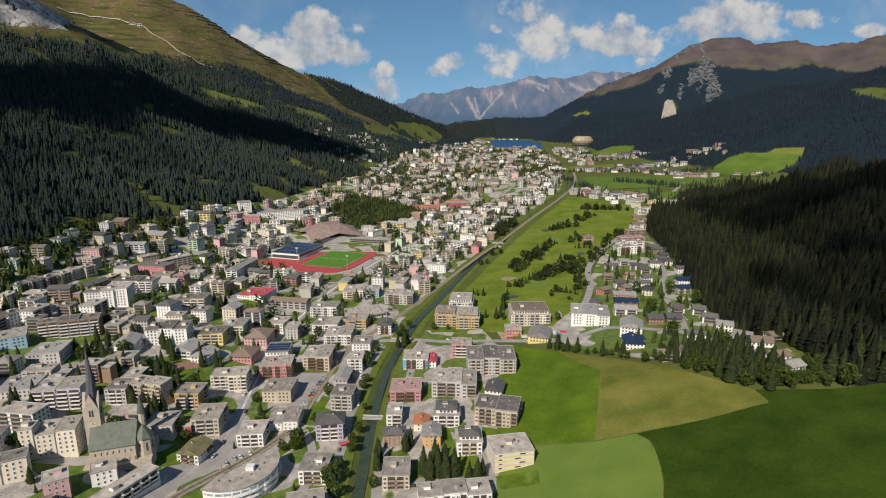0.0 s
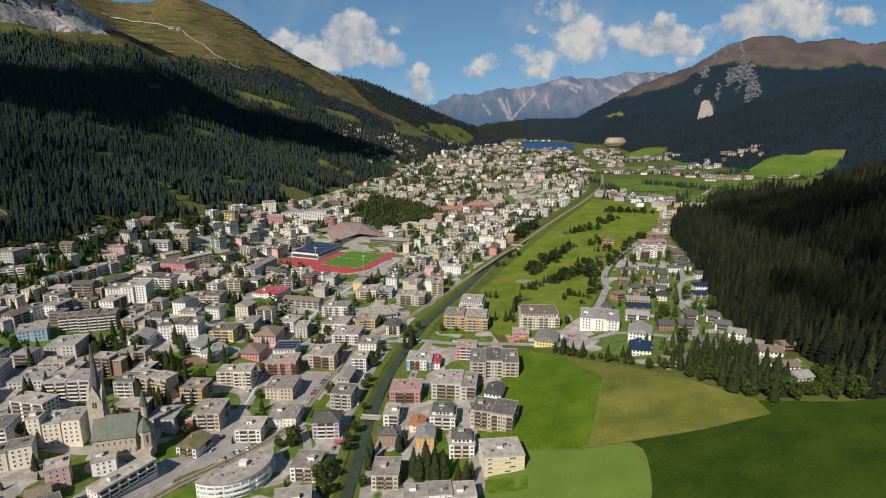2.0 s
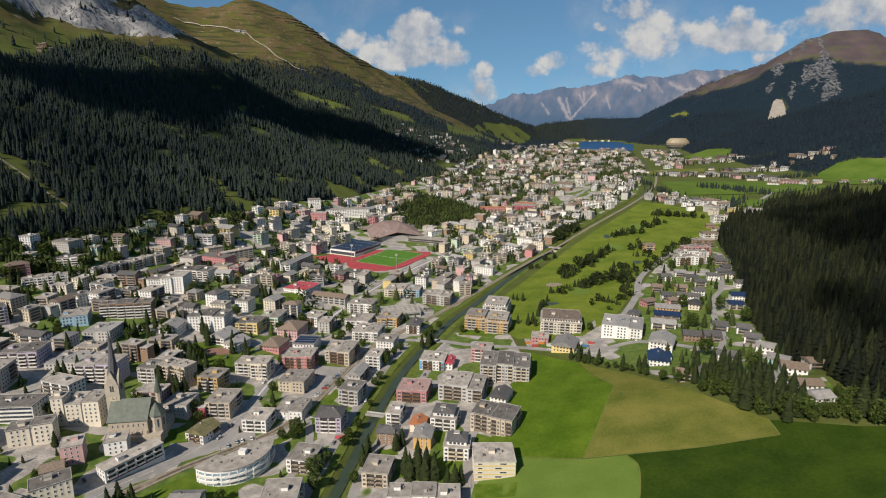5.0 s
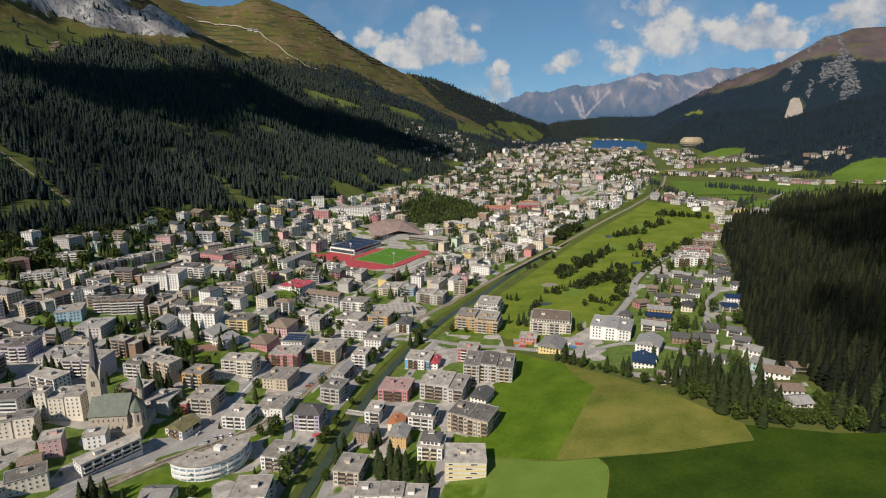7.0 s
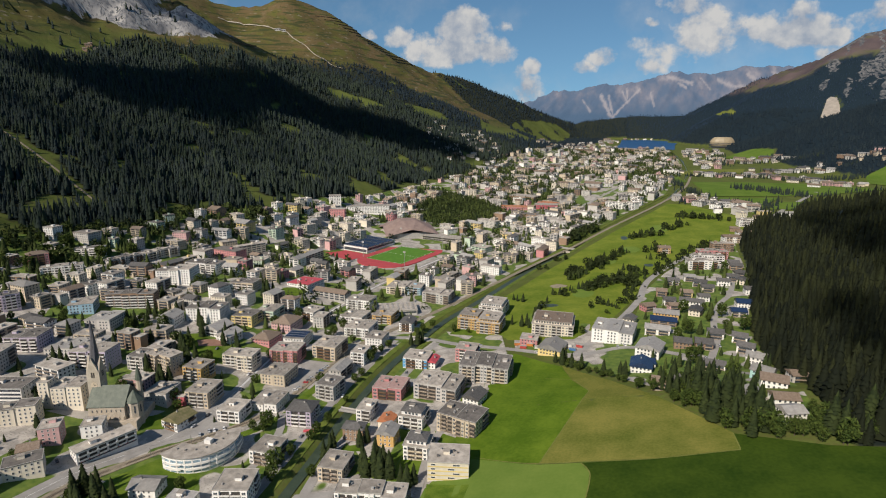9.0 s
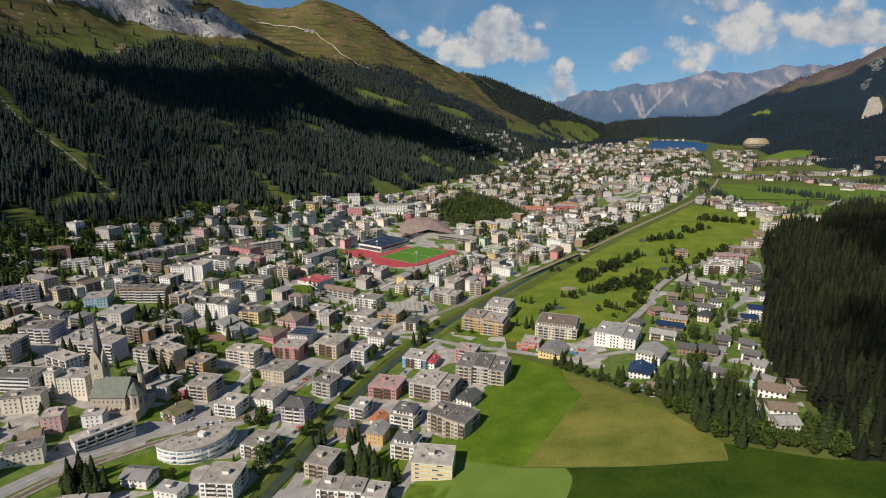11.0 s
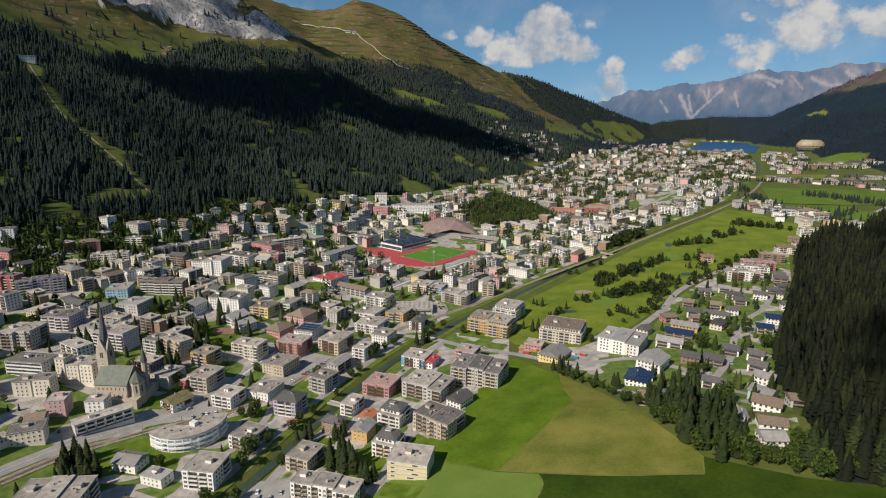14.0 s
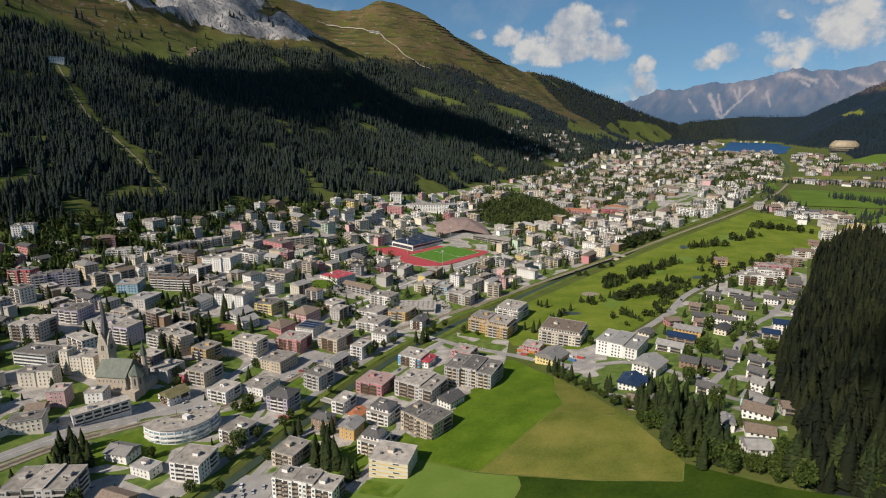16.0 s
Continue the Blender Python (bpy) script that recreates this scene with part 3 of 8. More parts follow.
gl.new(gnoise(24, 6, 0, 1), gbump.inputs["Height"]), gl.new(gbump.outputs[0], gn["Principled BSDF"].inputs["Normal"])

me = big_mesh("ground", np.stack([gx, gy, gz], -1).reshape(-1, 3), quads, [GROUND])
w = wooded(gx, gy, gz).astype(float)
alpine = smooth((gz - np.where(gx < 0, tree_line(gx, gy) + np.interp(gy, [900, 1400, 1700], [60, 50, -15]), east_line(gx, gy) + 12)) / np.where(gx < 0, 80, 30) + 0.5)
slope_y, slope_x = np.gradient(gz, ys, xs)
steep = np.hypot(slope_x, slope_y)
crag = np.exp(-((gx + 1470) / 170) ** 2 - ((gy - 1740) / 280) ** 2)
rock = smooth((crag * 1.2 + 1.1 * (fbm(gx, gy, 70, 5, 31) - 0.5) - 0.42) / 0.22) * (gz > 230)
foot = np.interp(gy, [1100, 1240, 1300, 1395, 1490, 1544, 1621, 1800, 2000], [540, 528, 518, 502, 477, 465, 450, 470, 470])
cliff = smooth((gz - foot - 12 + 60 * (fbm(gx, gy, 60, 4, 33) - 0.5)) / 22) * smooth((gy - 1150) / 80) * smooth((1900 - gy + 2.0 * (gx + 1270)) / 130) * (gx < -1080)
rock = np.maximum(np.maximum(rock, cliff), np.where(gx > 0, 0.60 * bare_rock(gx, gy, gz), 0))
cover = np.stack([w, alpine, rock, np.ones_like(w)], -1)
cover[..., 0] = np.maximum(cover[..., 0], (gx > 600) & (gy > 2500) & (gz > 100) & (gz < east_line(gx, gy) + 12))
for glade in GLADES:
    cover[..., 0] *= ~inside(gx, gy, glade)
attr = me.color_attributes.new("land_cover", "FLOAT_COLOR", "POINT")
attr.data.foreach_set("color", cover.astype(np.float32).ravel())
me.shade_smooth()
ground = tagged(new("ground", me), "green valley floor with wooded and alpine slopes", "ground", kind="structure")


def ground_at(x, y):
    """The height of the ground sheet itself, between its corners."""
    i, j = np.clip(np.searchsorted(xs, x) - 1, 0, nx - 2), np.clip(np.searchsorted(ys, y) - 1, 0, ny - 2)
    u, v = (x - xs[i]) / (xs[i + 1] - xs[i]), (y - ys[j]) / (ys[j + 1] - ys[j])
    return (gz[j, i] * (1 - u) + gz[j, i + 1] * u) * (1 - v) + (gz[j + 1, i] * (1 - u) + gz[j + 1, i + 1] * u) * v


def drape(name, outline, material, lift, label, category, step=14.0, kind="structure"):
    """A sheet that lies on the ground within an outline."""
    from mathutils.geometry import delaunay_2d_cdt
    edge = []
    for (ax, ay), (bx, by) in zip(outline, outline[1:] + outline[:1]):
        n = max(1, int(math.hypot(bx - ax, by - ay) / step))
        edge += [(ax + (bx - ax) * i / n, ay + (by - ay) * i / n) for i in range(n)]
    px, py = np.meshgrid(np.arange(min(p[0] for p in outline), max(p[0] for p in outline), step), np.arange(min(p[1] for p in outline), max(p[1] for p in outline), step))
    keep = inside(px, py, outline)
    pts = [Vector(p) for p in edge] + [Vector(p) for p in zip(px[keep].tolist(), py[keep].tolist())]
    v, _, f, *_ = delaunay_2d_cdt(pts, [], [list(range(len(edge)))], 1, 0.01)
    vx, vy = np.array([p.x for p in v]), np.array([p.y for p in v])
    z = np.where(vy > 1250, ground_at(vx, vy) + lift + 0.6, land(vx, vy) + lift + 0.0009 * np.maximum(0, vy - 700))
    ob = new(name, mesh_of(name, [(p.x, p.y, float(h)) for p, h in zip(v, z)], f, [material]))
    return tagged(ob, label, category, kind=kind)


def curve_points(line, step=6.0):
    """Points along a smooth line through the given ones."""
    p = [np.array(q, float) for q in line]
    p = [2 * p[0] - p[1]] + p + [2 * p[-1] - p[-2]]
    out = []
    for a, b, c, d in zip(p, p[1:], p[2:], p[3:]):
        n = max(1, int(np.linalg.norm(c - b) / step))
        for i in range(n):
            t = i / n
            out.append(0.5 * (2 * b + (c - a) * t + (2 * a - 5 * b + 4 * c - d) * t * t + (3 * b - a - 3 * c + d) * t ** 3))
    return np.array(out + [p[-2]])


def ribbon_mesh(name, line, half, lift, material, offset=0.0, thick=0.0, flat=False, step=6.0):
    c = curve_points(line, step)
    d = np.gradient(c, axis=0)
    d /= np.linalg.norm(d, axis=1)[:, None]
    side = np.stack([d[:, 1], -d[:, 0]], -1)
    mid = c + side * offset
    z = land(c[:, 0], c[:, 1])
    rows = []
    for k in ((-1, 0), (1, 0)) if not thick else ((-1, -thick), (-1, 0), (1, 0), (1, -thick)):
        p = mid + side * half * k[0]
        h = z if flat else land(p[:, 0], p[:, 1])
        rows.append(np.column_stack([p, h + lift + k[1] + 0.0009 * np.maximum(0, p[:, 1] - 700) * (not flat)]))
    v = np.concatenate(rows)
    n = len(c)
    f = [(j * n + i, j * n + i + 1, (j + 1) * n + i + 1, (j + 1) * n + i)[::-1] for j in range(len(rows) - 1) for i in range(n - 1)]
    f = [q[::-1] for q in f]
    return mesh_of(name, v, f, [material])


def ribbon(name, line, half, lift, material, label, category, **more):
    return tagged(new(name, ribbon_mesh(name, line, half, lift, material, **more)), label, category, kind="structure")


# ---- river, lake, fields, roads, railway ----
WATER = mat("green_river_water", (0.034, 0.052, 0.034), (0.056, 0.075, 0.050), 5, 0.35, 0.02, fine=0.8, spec=0.22)
LAKE = mat("blue_lake_water", (0.008, 0.065, 0.17), (0.012, 0.078, 0.20), 120, 0.4, fine=9, spec=0.25)
MOSS = mat("mossy_roof", (0.10, 0.10, 0.035), (0.20, 0.17, 0.09), 2.5, 0.95, fine=0.4)
SAND = mat("sandy_scree", (0.42, 0.36, 0.28), (0.55, 0.48, 0.38), 12, 0.95)


def yards(name, share):
    """Grey yards with patches of lawn; share: how far the grey reaches."""
    m = bpy.data.materials.new(name)
    m.use_nodes = True
    tn, tl = m.node_tree.nodes, m.node_tree.links

    def tnoise(size, lo, hi, detail=2):
        co, n, r = tn.new("ShaderNodeTexCoord"), tn.new("ShaderNodeTexNoise"), tn.new("ShaderNodeMapRange")
        n.inputs["Scale"].default_value, n.inputs["Detail"].default_value = 1 / size, detail
        r.inputs["From Min"].default_value, r.inputs["From Max"].default_value = lo, hi
        tl.new(co.outputs["Object"], n.inputs["Vector"]), tl.new(n.outputs["Fac"], r.inputs["Value"])
        return r.outputs[0]

    def tmix(fac, a, b):
        n = tn.new("ShaderNodeMixRGB")
        tl.new(fac, n.inputs[0])
        for i, v in ((1, a), (2, b)):
            if isinstance(v, tuple):
                n.inputs[i].default_value = (*v, 1)
            else:
                tl.new(v, n.inputs[i])
        return n.outputs[0]
    yard = tmix(tnoise(9, 0.4, 0.6), (0.27, 0.253, 0.23), (0.42, 0.392, 0.355))
    yard = tmix(tnoise(1.2, 0.55, 0.7), yard, (0.19, 0.175, 0.16))
    lawn = tmix(tnoise(6, 0.35, 0.65), (0.052, 0.100, 0.009), (0.118, 0.165, 0.022))
    tl.new(tmix(tnoise(34, share, share + 0.012, 1), yard, lawn), tn["Principled BSDF"].inputs["Base Color"])
    tn["Principled BSDF"].inputs["Roughness"].default_value = 0.9
    return m


TOWN_GROUND = yards("courtyards_and_gardens", 0.50)
HAMLET_GROUND = yards("hamlet_gardens", 0.42)

ribbon("river", RIVER, 3.6, -2.1, WATER, "narrow straight canalised river with dark green water", "river", flat=True)
tagged(new("lake", mesh_of("lake", [(225, 3050, 63), (300, 3020, 63), (430, 3030, 63), (540, 3060, 63), (600, 3500, 63), (720, 4180, 63), (520, 4260, 63), (350, 4240, 63), (300, 3500, 63)], [tuple(range(9))], [LAKE])), "blue mountain lake at the valley's end", "lake", kind="structure")

RAIL = [(-186, 180), (-181, 214), (-172, 258), (-155, 292), (-140, 313), (-126, 333), (-114, 355), (-107, 380), (-103, 420), (-98, 472), (-88, 522), (-58, 587), (-20, 680), (14, 768), (62, 880), (107, 970), (160, 1085), (333, 1449), (425, 1850)]
ROAD = [(-197, 180), (-190, 216), (-180, 262), (-164, 297), (-156, 320), (-151, 352), (-153, 392), (-157, 434), (-164, 528), (-152, 651), (-128, 770), (-60, 960), (60, 1220), (180, 1500), (300, 1900), (400, 2500)]
CROSS_ROAD = [(-98, 521), (-60, 533), (-30, 535), (0, 528), (53, 521), (116, 504), (160, 520), (200, 500), (221, 482), (231, 457), (252, 440)]
VALLEY_ROAD = [(116, 508), (150, 580), (181, 665), (200, 750), (253, 860), (320, 960), (399, 1077), (520, 1300), (700, 1600)]
HILL_ROAD = [(221, 482), (238, 540), (245, 590), (262, 650), (281, 690), (300, 760)]
BANK_ROAD = [(-70, 190), (-68, 300), (-70, 385), (-68, 470), (-62, 525)]
EAST_ROAD = [(-28, 240), (-40, 300), (-36, 395), (-30, 440), (-25, 500), (-20, 528)]
BLOCK_ROAD = [(28, 300), (24, 345), (27, 390), (22, 440), (-5, 445), (-28, 440)]
TOWN = [(-640, 60), (-600, 460), (-560, 570), (-505, 655), (-500, 760), (-450, 890), (-420, 1100), (-378, 1230), (-340, 1510), (-235, 1890), (-100, 2350), (40, 2900), (240, 3030),
        (500, 3020), (470, 2400), (405, 1900), (300, 1430), (130, 1075), (72, 930), (24, 818), (-24, 660), (-46, 590), (-62, 475), (-66, 385), (-64, 300), (-64, 60)]
drape("pavement", TOWN, TOWN_GROUND, 0.12, "grey yards, lots and small lawns between the houses", "town ground")
drape("pavement", [(-42, 100), (-42, 385), (-38, 475), (-18, 560), (40, 560), (55, 500), (50, 330), (30, 285), (20, 100)], TOWN_GROUND, 0.12, "grey yards and lawns on the river's far bank", "town ground")
drape("pavement", [(55, 545), (60, 515), (112, 496), (152, 440), (186, 400), (210, 360), (256, 350), (262, 470), (270, 560), (300, 690), (330, 835), (352, 990), (300, 930), (225, 790), (190, 700), (172, 600), (120, 590)],
      HAMLET_GROUND, 0.12, "lanes and gardens of the hillside hamlet", "town ground")
drape("pavement", [(-640, 300), (-600, 460), (-560, 570), (-505, 655), (-500, 760), (-450, 890), (-420, 1100), (-372, 1100), (-400, 890), (-430, 760), (-440, 660), (-480, 560), (-520, 460), (-530, 300)], HAMLET_GROUND, 0.3, "gardens and lanes between the villas below the wood", "town ground")
drape("meadow", [(36, 334), (44, 425), (40, 497), (60, 510), (104, 478), (113, 445), (126, 417), (97, 325), (60, 330)], MEADOW, 0.14, "lush bright green meadow", "meadow", 9)
drape("meadow", [(97, 324), (126, 417), (113, 445), (104, 480), (143, 438), (182, 381), (206, 345), (206, 327), (160, 322), (121, 322)], HAY, 0.18, "mown olive-brown hay meadow", "meadow", 9)
drape("meadow", [(22, 120), (32, 300), (44, 334), (97, 323), (121, 321), (126, 311), (125, 295), (121, 275), (115, 258), (108, 230), (100, 200), (95, 120)], LAWN, 0.20, "pale freshly cut grass strip", "meadow", 9)
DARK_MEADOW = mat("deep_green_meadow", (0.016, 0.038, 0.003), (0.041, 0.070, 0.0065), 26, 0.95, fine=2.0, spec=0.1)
drape("meadow", [(95, 120), (100, 200), (108, 230), (115, 258), (121, 275), (125, 295), (126, 311), (121, 321), (160, 321), (206, 326), (206, 344), (250, 331), (290, 328), (330, 320), (420, 250), (420, 120)], DARK_MEADOW, 0.16, "deep green meadow", "meadow", 9)
drape("golf_course", [(49, 545), (2, 606), (26, 690), (64, 800), (110, 920), (170, 1060), (290, 1310), (330, 1300), (425, 1150), (392, 1078), (314, 964), (247, 865), (195, 756), (176, 670), (146, 592), (112, 545)], GOLF, 0.14, "light green golf fairways", "golf course", 16)
for name, cx, cy, rx, ry, material, label in (("sand_bunker", 88, 735, 12, 9, BALLAST, "bare sandy mound on the golf course"), ("sand_bunker", 92, 925, 6, 9, SAND, "pale sand bunker on the golf course"),
                                             ("pond", 80, 655, 14, 7, WATER, "small dark pond on the golf course"), ("pond", 208, 830, 7, 8, WATER, "small dark pond on the golf course"),
                                             ("pond", 185, 1010, 6, 14, WATER, "small dark pond on the golf course")):
    drape(name, [(cx + rx * math.cos(a * 0.524) * (0.8 + 0.3 * vnoise(a * 1.7, cx)), cy + ry * math.sin(a * 0.524) * (0.8 + 0.3 * vnoise(a * 1.3, cy))) for a in range(12)], material, 0.3, label, name.replace("_", " "), 8)
for cx, cy, r in ((150, 860, 16), (190, 930, 14), (70, 610, 11), (120, 700, 13), (250, 1080, 18)):
    drape("golf_green", [(cx + r * math.cos(a * 0.524), cy + 1.5 * r * math.sin(a * 0.524)) for a in range(12)], LAWN, 0.24, "pale smooth putting green", "golf green", 8)

MARGIN = mat("pale_field_margin", (0.11, 0.135, 0.03), (0.17, 0.18, 0.05), 4, 0.95, fine=0.5, spec=0.1)
for line in ([(97, 324), (110, 365), (126, 417)], [(126, 417), (119, 434), (113, 445), (92, 452)], [(97, 324), (121, 322), (160, 321.5), (206, 326.5)], [(121, 321), (126, 311), (125, 295), (121, 275), (115, 258), (108, 230), (100, 200), (95, 120)], [(56, 333), (75, 328), (97, 324)], [(206, 344), (206, 327)]):
    ribbon("field_margin", line, 0.35, 0.32, MARGIN, "thin pale strip of uncut grass between fields", "field margin", step=4.0)

roads = [("road", ROAD, 4.4, "main street of grey asphalt through the town"), ("road", CROSS_ROAD, 3.6, "asphalt cross street with a bridge over the river"),
         ("road", VALLEY_ROAD, 4.0, "asphalt road beside the golf course"), ("road", HILL_ROAD, 3.0, "narrow lane of the hillside hamlet"),
         ("road", BANK_ROAD, 3.0, "narrow street along the river bank"), ("road", EAST_ROAD, 3.2, "grey street between the river and the blocks"),
         ("road", BLOCK_ROAD, 2.8, "access lane between the apartment blocks"), ("road", [(-120, 240), (-98, 262), (-84, 300), (-88, 340), (-100, 366)], 2.8, "driveway beside the curved building")]
for n, (name, line, half, label) in enumerate(roads):
    ribbon(name, line, half, 0.26 + 0.02 * n, ASPHALT, label, "road")
drape("parking_lot", [(-120, 392), (-131, 458), (-98, 460), (-104, 418), (-108, 390)], ASPHALT, 0.30, "asphalt parking lot full of cars", "parking lot", 8)
drape("parking_lot", [(-150, 190), (-120, 246), (-88, 246), (-60, 238), (-62, 190)], PAVING, 0.30, "wide flat grey parking deck", "parking lot", 8)
drape("parking_lot", [(-46, 250), (-44, 282), (-22, 290), (-12, 262), (-28, 246)], ASPHALT, 0.46, "asphalt parking lot beside the river", "parking lot", 8)
drape("pavement", [(-176, 314), (-168, 336), (-146, 360), (-126, 338), (-140, 322), (-158, 300), (-172, 300)], ASPHALT, 0.22, "wide asphalt junction beside the railway", "junction", 6)
drape("church_square", [(-246, 300), (-240, 308), (-222, 312), (-206, 316), (-186, 335), (-180, 338), (-182, 330), (-200, 310), (-220, 302)], PAVING, 0.30, "paved square before the church", "square", 8)
for line, half, off, label in ((ROAD, 0.07, 0, "dashed white centre line"), (ROAD[5:], 1.0, 5.5, "paved sidewalk"), (ROAD[5:], 1.0, -5.5, "paved sidewalk")):
    if half > 1:
        ribbon("sidewalk", line, half, 0.38, PAVING, "pale raised sidewalk along the main street", "sidewalk", offset=off, thick=0.14)
    else:
        ribbon("lane_line", line[1:8], half, 0.30, WHITE_LINE, "thin white centre line on the street", "lane line")
grass_bank = mat("river_bank_grass", (0.070, 0.105, 0.018), (0.135, 0.165, 0.035), 7, 0.95, fine=0.7, spec=0.1)
for off in (-10.2, 10.2):
    ribbon("river_bank", RIVER[:11], 3.0, 0.22, grass_bank, "grassy bank along the river", "bank", offset=off)
drape("lawn", [(-164, 246), (-160, 266), (-146, 292), (-132, 288), (-113, 287), (-107, 278), (-104, 261), (-132, 252), (-140, 243)], GARDEN, 0.24, "garden lawn before the curved building", "lawn", 6)
drape("lawn", [(-101, 378), (-97, 418), (-90, 414), (-93, 380)], GARDEN, 0.22, "grass strip beside the railway", "lawn", 6)
ribbon("lawn", [(-126, 326), (-112, 346), (-102, 372)], 3.5, 0.2, GARDEN, "grass strip beside the railway", "lawn", offset=7)

railway = tagged(new("railway"), "single railway track on pale brown ballast", "railway", kind="structure")
part("track_bed", ribbon_mesh("track_bed", RAIL, 3.0, 0.55, BALLAST, thick=0.5), railway)
for off in (-0.5, 0.5):
    part("rail", ribbon_mesh("rail", RAIL, 0.06, 0.78, STEEL, offset=off, thick=0.14), railway)
track = curve_points(RAIL[:8], 0.9)
along = np.gradient(track, axis=0)
ties = Solid()
for (tx, ty), (ax, ay), tz in zip(track, along, land(track[:, 0], track[:, 1])):
    n = math.hypot(ax, ay)
    ax, ay = ax / n, ay / n
    ties.prism([(tx + ay * 1.1 * i + ax * 0.12 * j, ty - ax * 1.1 * i + ay * 0.12 * j) for i, j in ((-1, -1), (1, -1), (1, 1), (-1, 1))][::-1], tz + 0.56, tz + 0.66)
part("sleepers", ties.mesh("sleepers", BARK), railway, kind="stuff")


def bridge(x, y, length, width, angle, label):
    z = float(land(x, y))
    root = tagged(new("bridge"), label, "bridge")
    root.matrix_basis = pose(x, y, z, 0, 0, angle)
    part("deck", Solid().box(-length / 2, length / 2, -width / 2, width / 2, -0.5, 0.42).mesh("deck", ASPHALT), root)
    for s in (-1, 1):
        part("parapet", Solid().box(-length / 2, length / 2, s * width / 2 - 0.15, s * width / 2 + 0.15, 0.42, 1.35).mesh("parapet", CONCRETE), root)
    for s in (-1, 1):
        part("abutment", Solid().box(s * length / 2 - 0.8, s * length / 2 + 0.8, -width / 2, width / 2, -4.0, -0.5).mesh("abutment", CONCRETE), root)


bridge(-52.5, 383, 15, 4.2, -4, "small concrete road bridge over the river")
bridge(-41, 534, 24, 8.0, -2, "wide concrete road bridge over the river")
bridge(97, 948, 26, 5.0, -20, "distant small bridge over the river")

# distant range behind the lake
fx, fy = np.meshgrid(np.linspace(-900, 2300, 420), np.linspace(4560, 4990, 60))
raz = np.degrees(np.arctan2(fx - 100, fy - 20))
top = np.tan(np.radians(np.interp(raz, [-8, -5.3, -3.3, -1.7, -0.6, 1.65, 3.0, 4.9, 7.15, 8.8, 10.5, 12, 13.2, 14.8, 16.4, 18, 24], [0.5, 1.6, 2.6, 2.38, 2.45, 3.07, 2.9, 3.15, 4.09, 4.05, 3.95, 4.2, 4.45, 4.58, 4.5, 4.0, 2.5]))) * 4800 + 218
depth = (fy - 4560) / 290
gully = np.abs(fbm(fx + 0.9 * (fy - 4700), fy * 0.4, 210, 6, 77) - 0.5) + np.abs(fbm(fx - 0.8 * (fy - 4700), fy * 0.4, 120, 5, 78) - 0.5)
fz = 60 + (top + 20 - 60) * (np.clip(depth, 0, 1) ** 0.75 - 1.4 * np.maximum(0, depth - 1)) - 130 * gully * np.clip(depth * 1.6, 0.15, 1) * np.clip(1.7 - depth, 0.25, 1)
# scree gullies and bare patches: from and to (bearing, height) and half width
bearing, lifted = np.degrees(np.arctan2(fx - 100, fy - 20)), np.degrees(np.arctan2(fz - 218, 4800))
scree = np.zeros_like(fx)
for b0, e0, b1, e1, wide in ((1.2, 1.9, 2.2, 0.1, 0.30), (1.9, 1.9, 2.35, 0.3, 0.16), (4.6, 2.5, 2.4, 0.0, 0.17), (3.5, 2.6, 3.6, 1.7, 0.14), (3.1, 2.3, 3.5, 1.5, 0.12), (7.0, 3.6, 9.0, 3.0, 0.34), (7.9, 3.1, 8.6, 2.6, 0.22), (9.6, 3.6, 10.6, 2.4, 0.12),
                             (11.2, 3.3, 12.2, 2.7, 0.34), (12.2, 2.7, 14.4, 2.6, 0.22), (13.4, 3.8, 13.9, 3.3, 0.25), (-0.5, 1.6, 0.3, 0.5, 0.12), (5.6, 2.2, 6.0, 1.0, 0.13), (15.2, 3.9, 16.2, 3.3, 0.2)):
    t = np.clip(((bearing - b0) * (b1 - b0) + (lifted - e0) * (e1 - e0)) / ((b1 - b0) ** 2 + (e1 - e0) ** 2), 0, 1)
    off = np.hypot(bearing - b0 - t * (b1 - b0), lifted - e0 - t * (e1 - e0)) / wide
    scree = np.maximum(scree, 0.75 * smooth((1.35 - off - 1.1 * fbm(fx, fz * 1.5, 18, 4, 81)) / 0.6))
RANGE = bpy.data.materials.new("hazy_distant_rock")
RANGE.use_nodes = True
rn, rl = RANGE.node_tree.nodes, RANGE.node_tree.links
rb = rn["Principled BSDF"]
rco, rmp, rno, rrp = rn.new("ShaderNodeTexCoord"), rn.new("ShaderNodeMapping"), rn.new("ShaderNodeTexNoise"), rn.new("ShaderNodeValToRGB")
rmp.inputs["Scale"].default_value = (1.2, 0.7, 0.75)
rno.inputs["Scale"].default_value, rno.inputs["Detail"].default_value = 1 / 110, 8
# rock and scree tones pulled towards blue-grey, haze put into the colour
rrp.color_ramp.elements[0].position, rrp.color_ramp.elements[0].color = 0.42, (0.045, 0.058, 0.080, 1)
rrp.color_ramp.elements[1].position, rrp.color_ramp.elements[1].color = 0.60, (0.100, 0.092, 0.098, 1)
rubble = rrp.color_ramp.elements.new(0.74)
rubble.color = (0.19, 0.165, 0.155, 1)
rl.new(rco.outputs["Object"], rmp.inputs[0]), rl.new(rmp.outputs[0], rno.inputs["Vector"]), rl.new(rno.outputs["Fac"], rrp.inputs["Fac"])
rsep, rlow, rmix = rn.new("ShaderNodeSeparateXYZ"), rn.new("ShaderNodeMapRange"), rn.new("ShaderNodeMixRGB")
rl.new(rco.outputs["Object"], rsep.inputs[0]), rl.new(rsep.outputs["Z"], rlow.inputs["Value"])
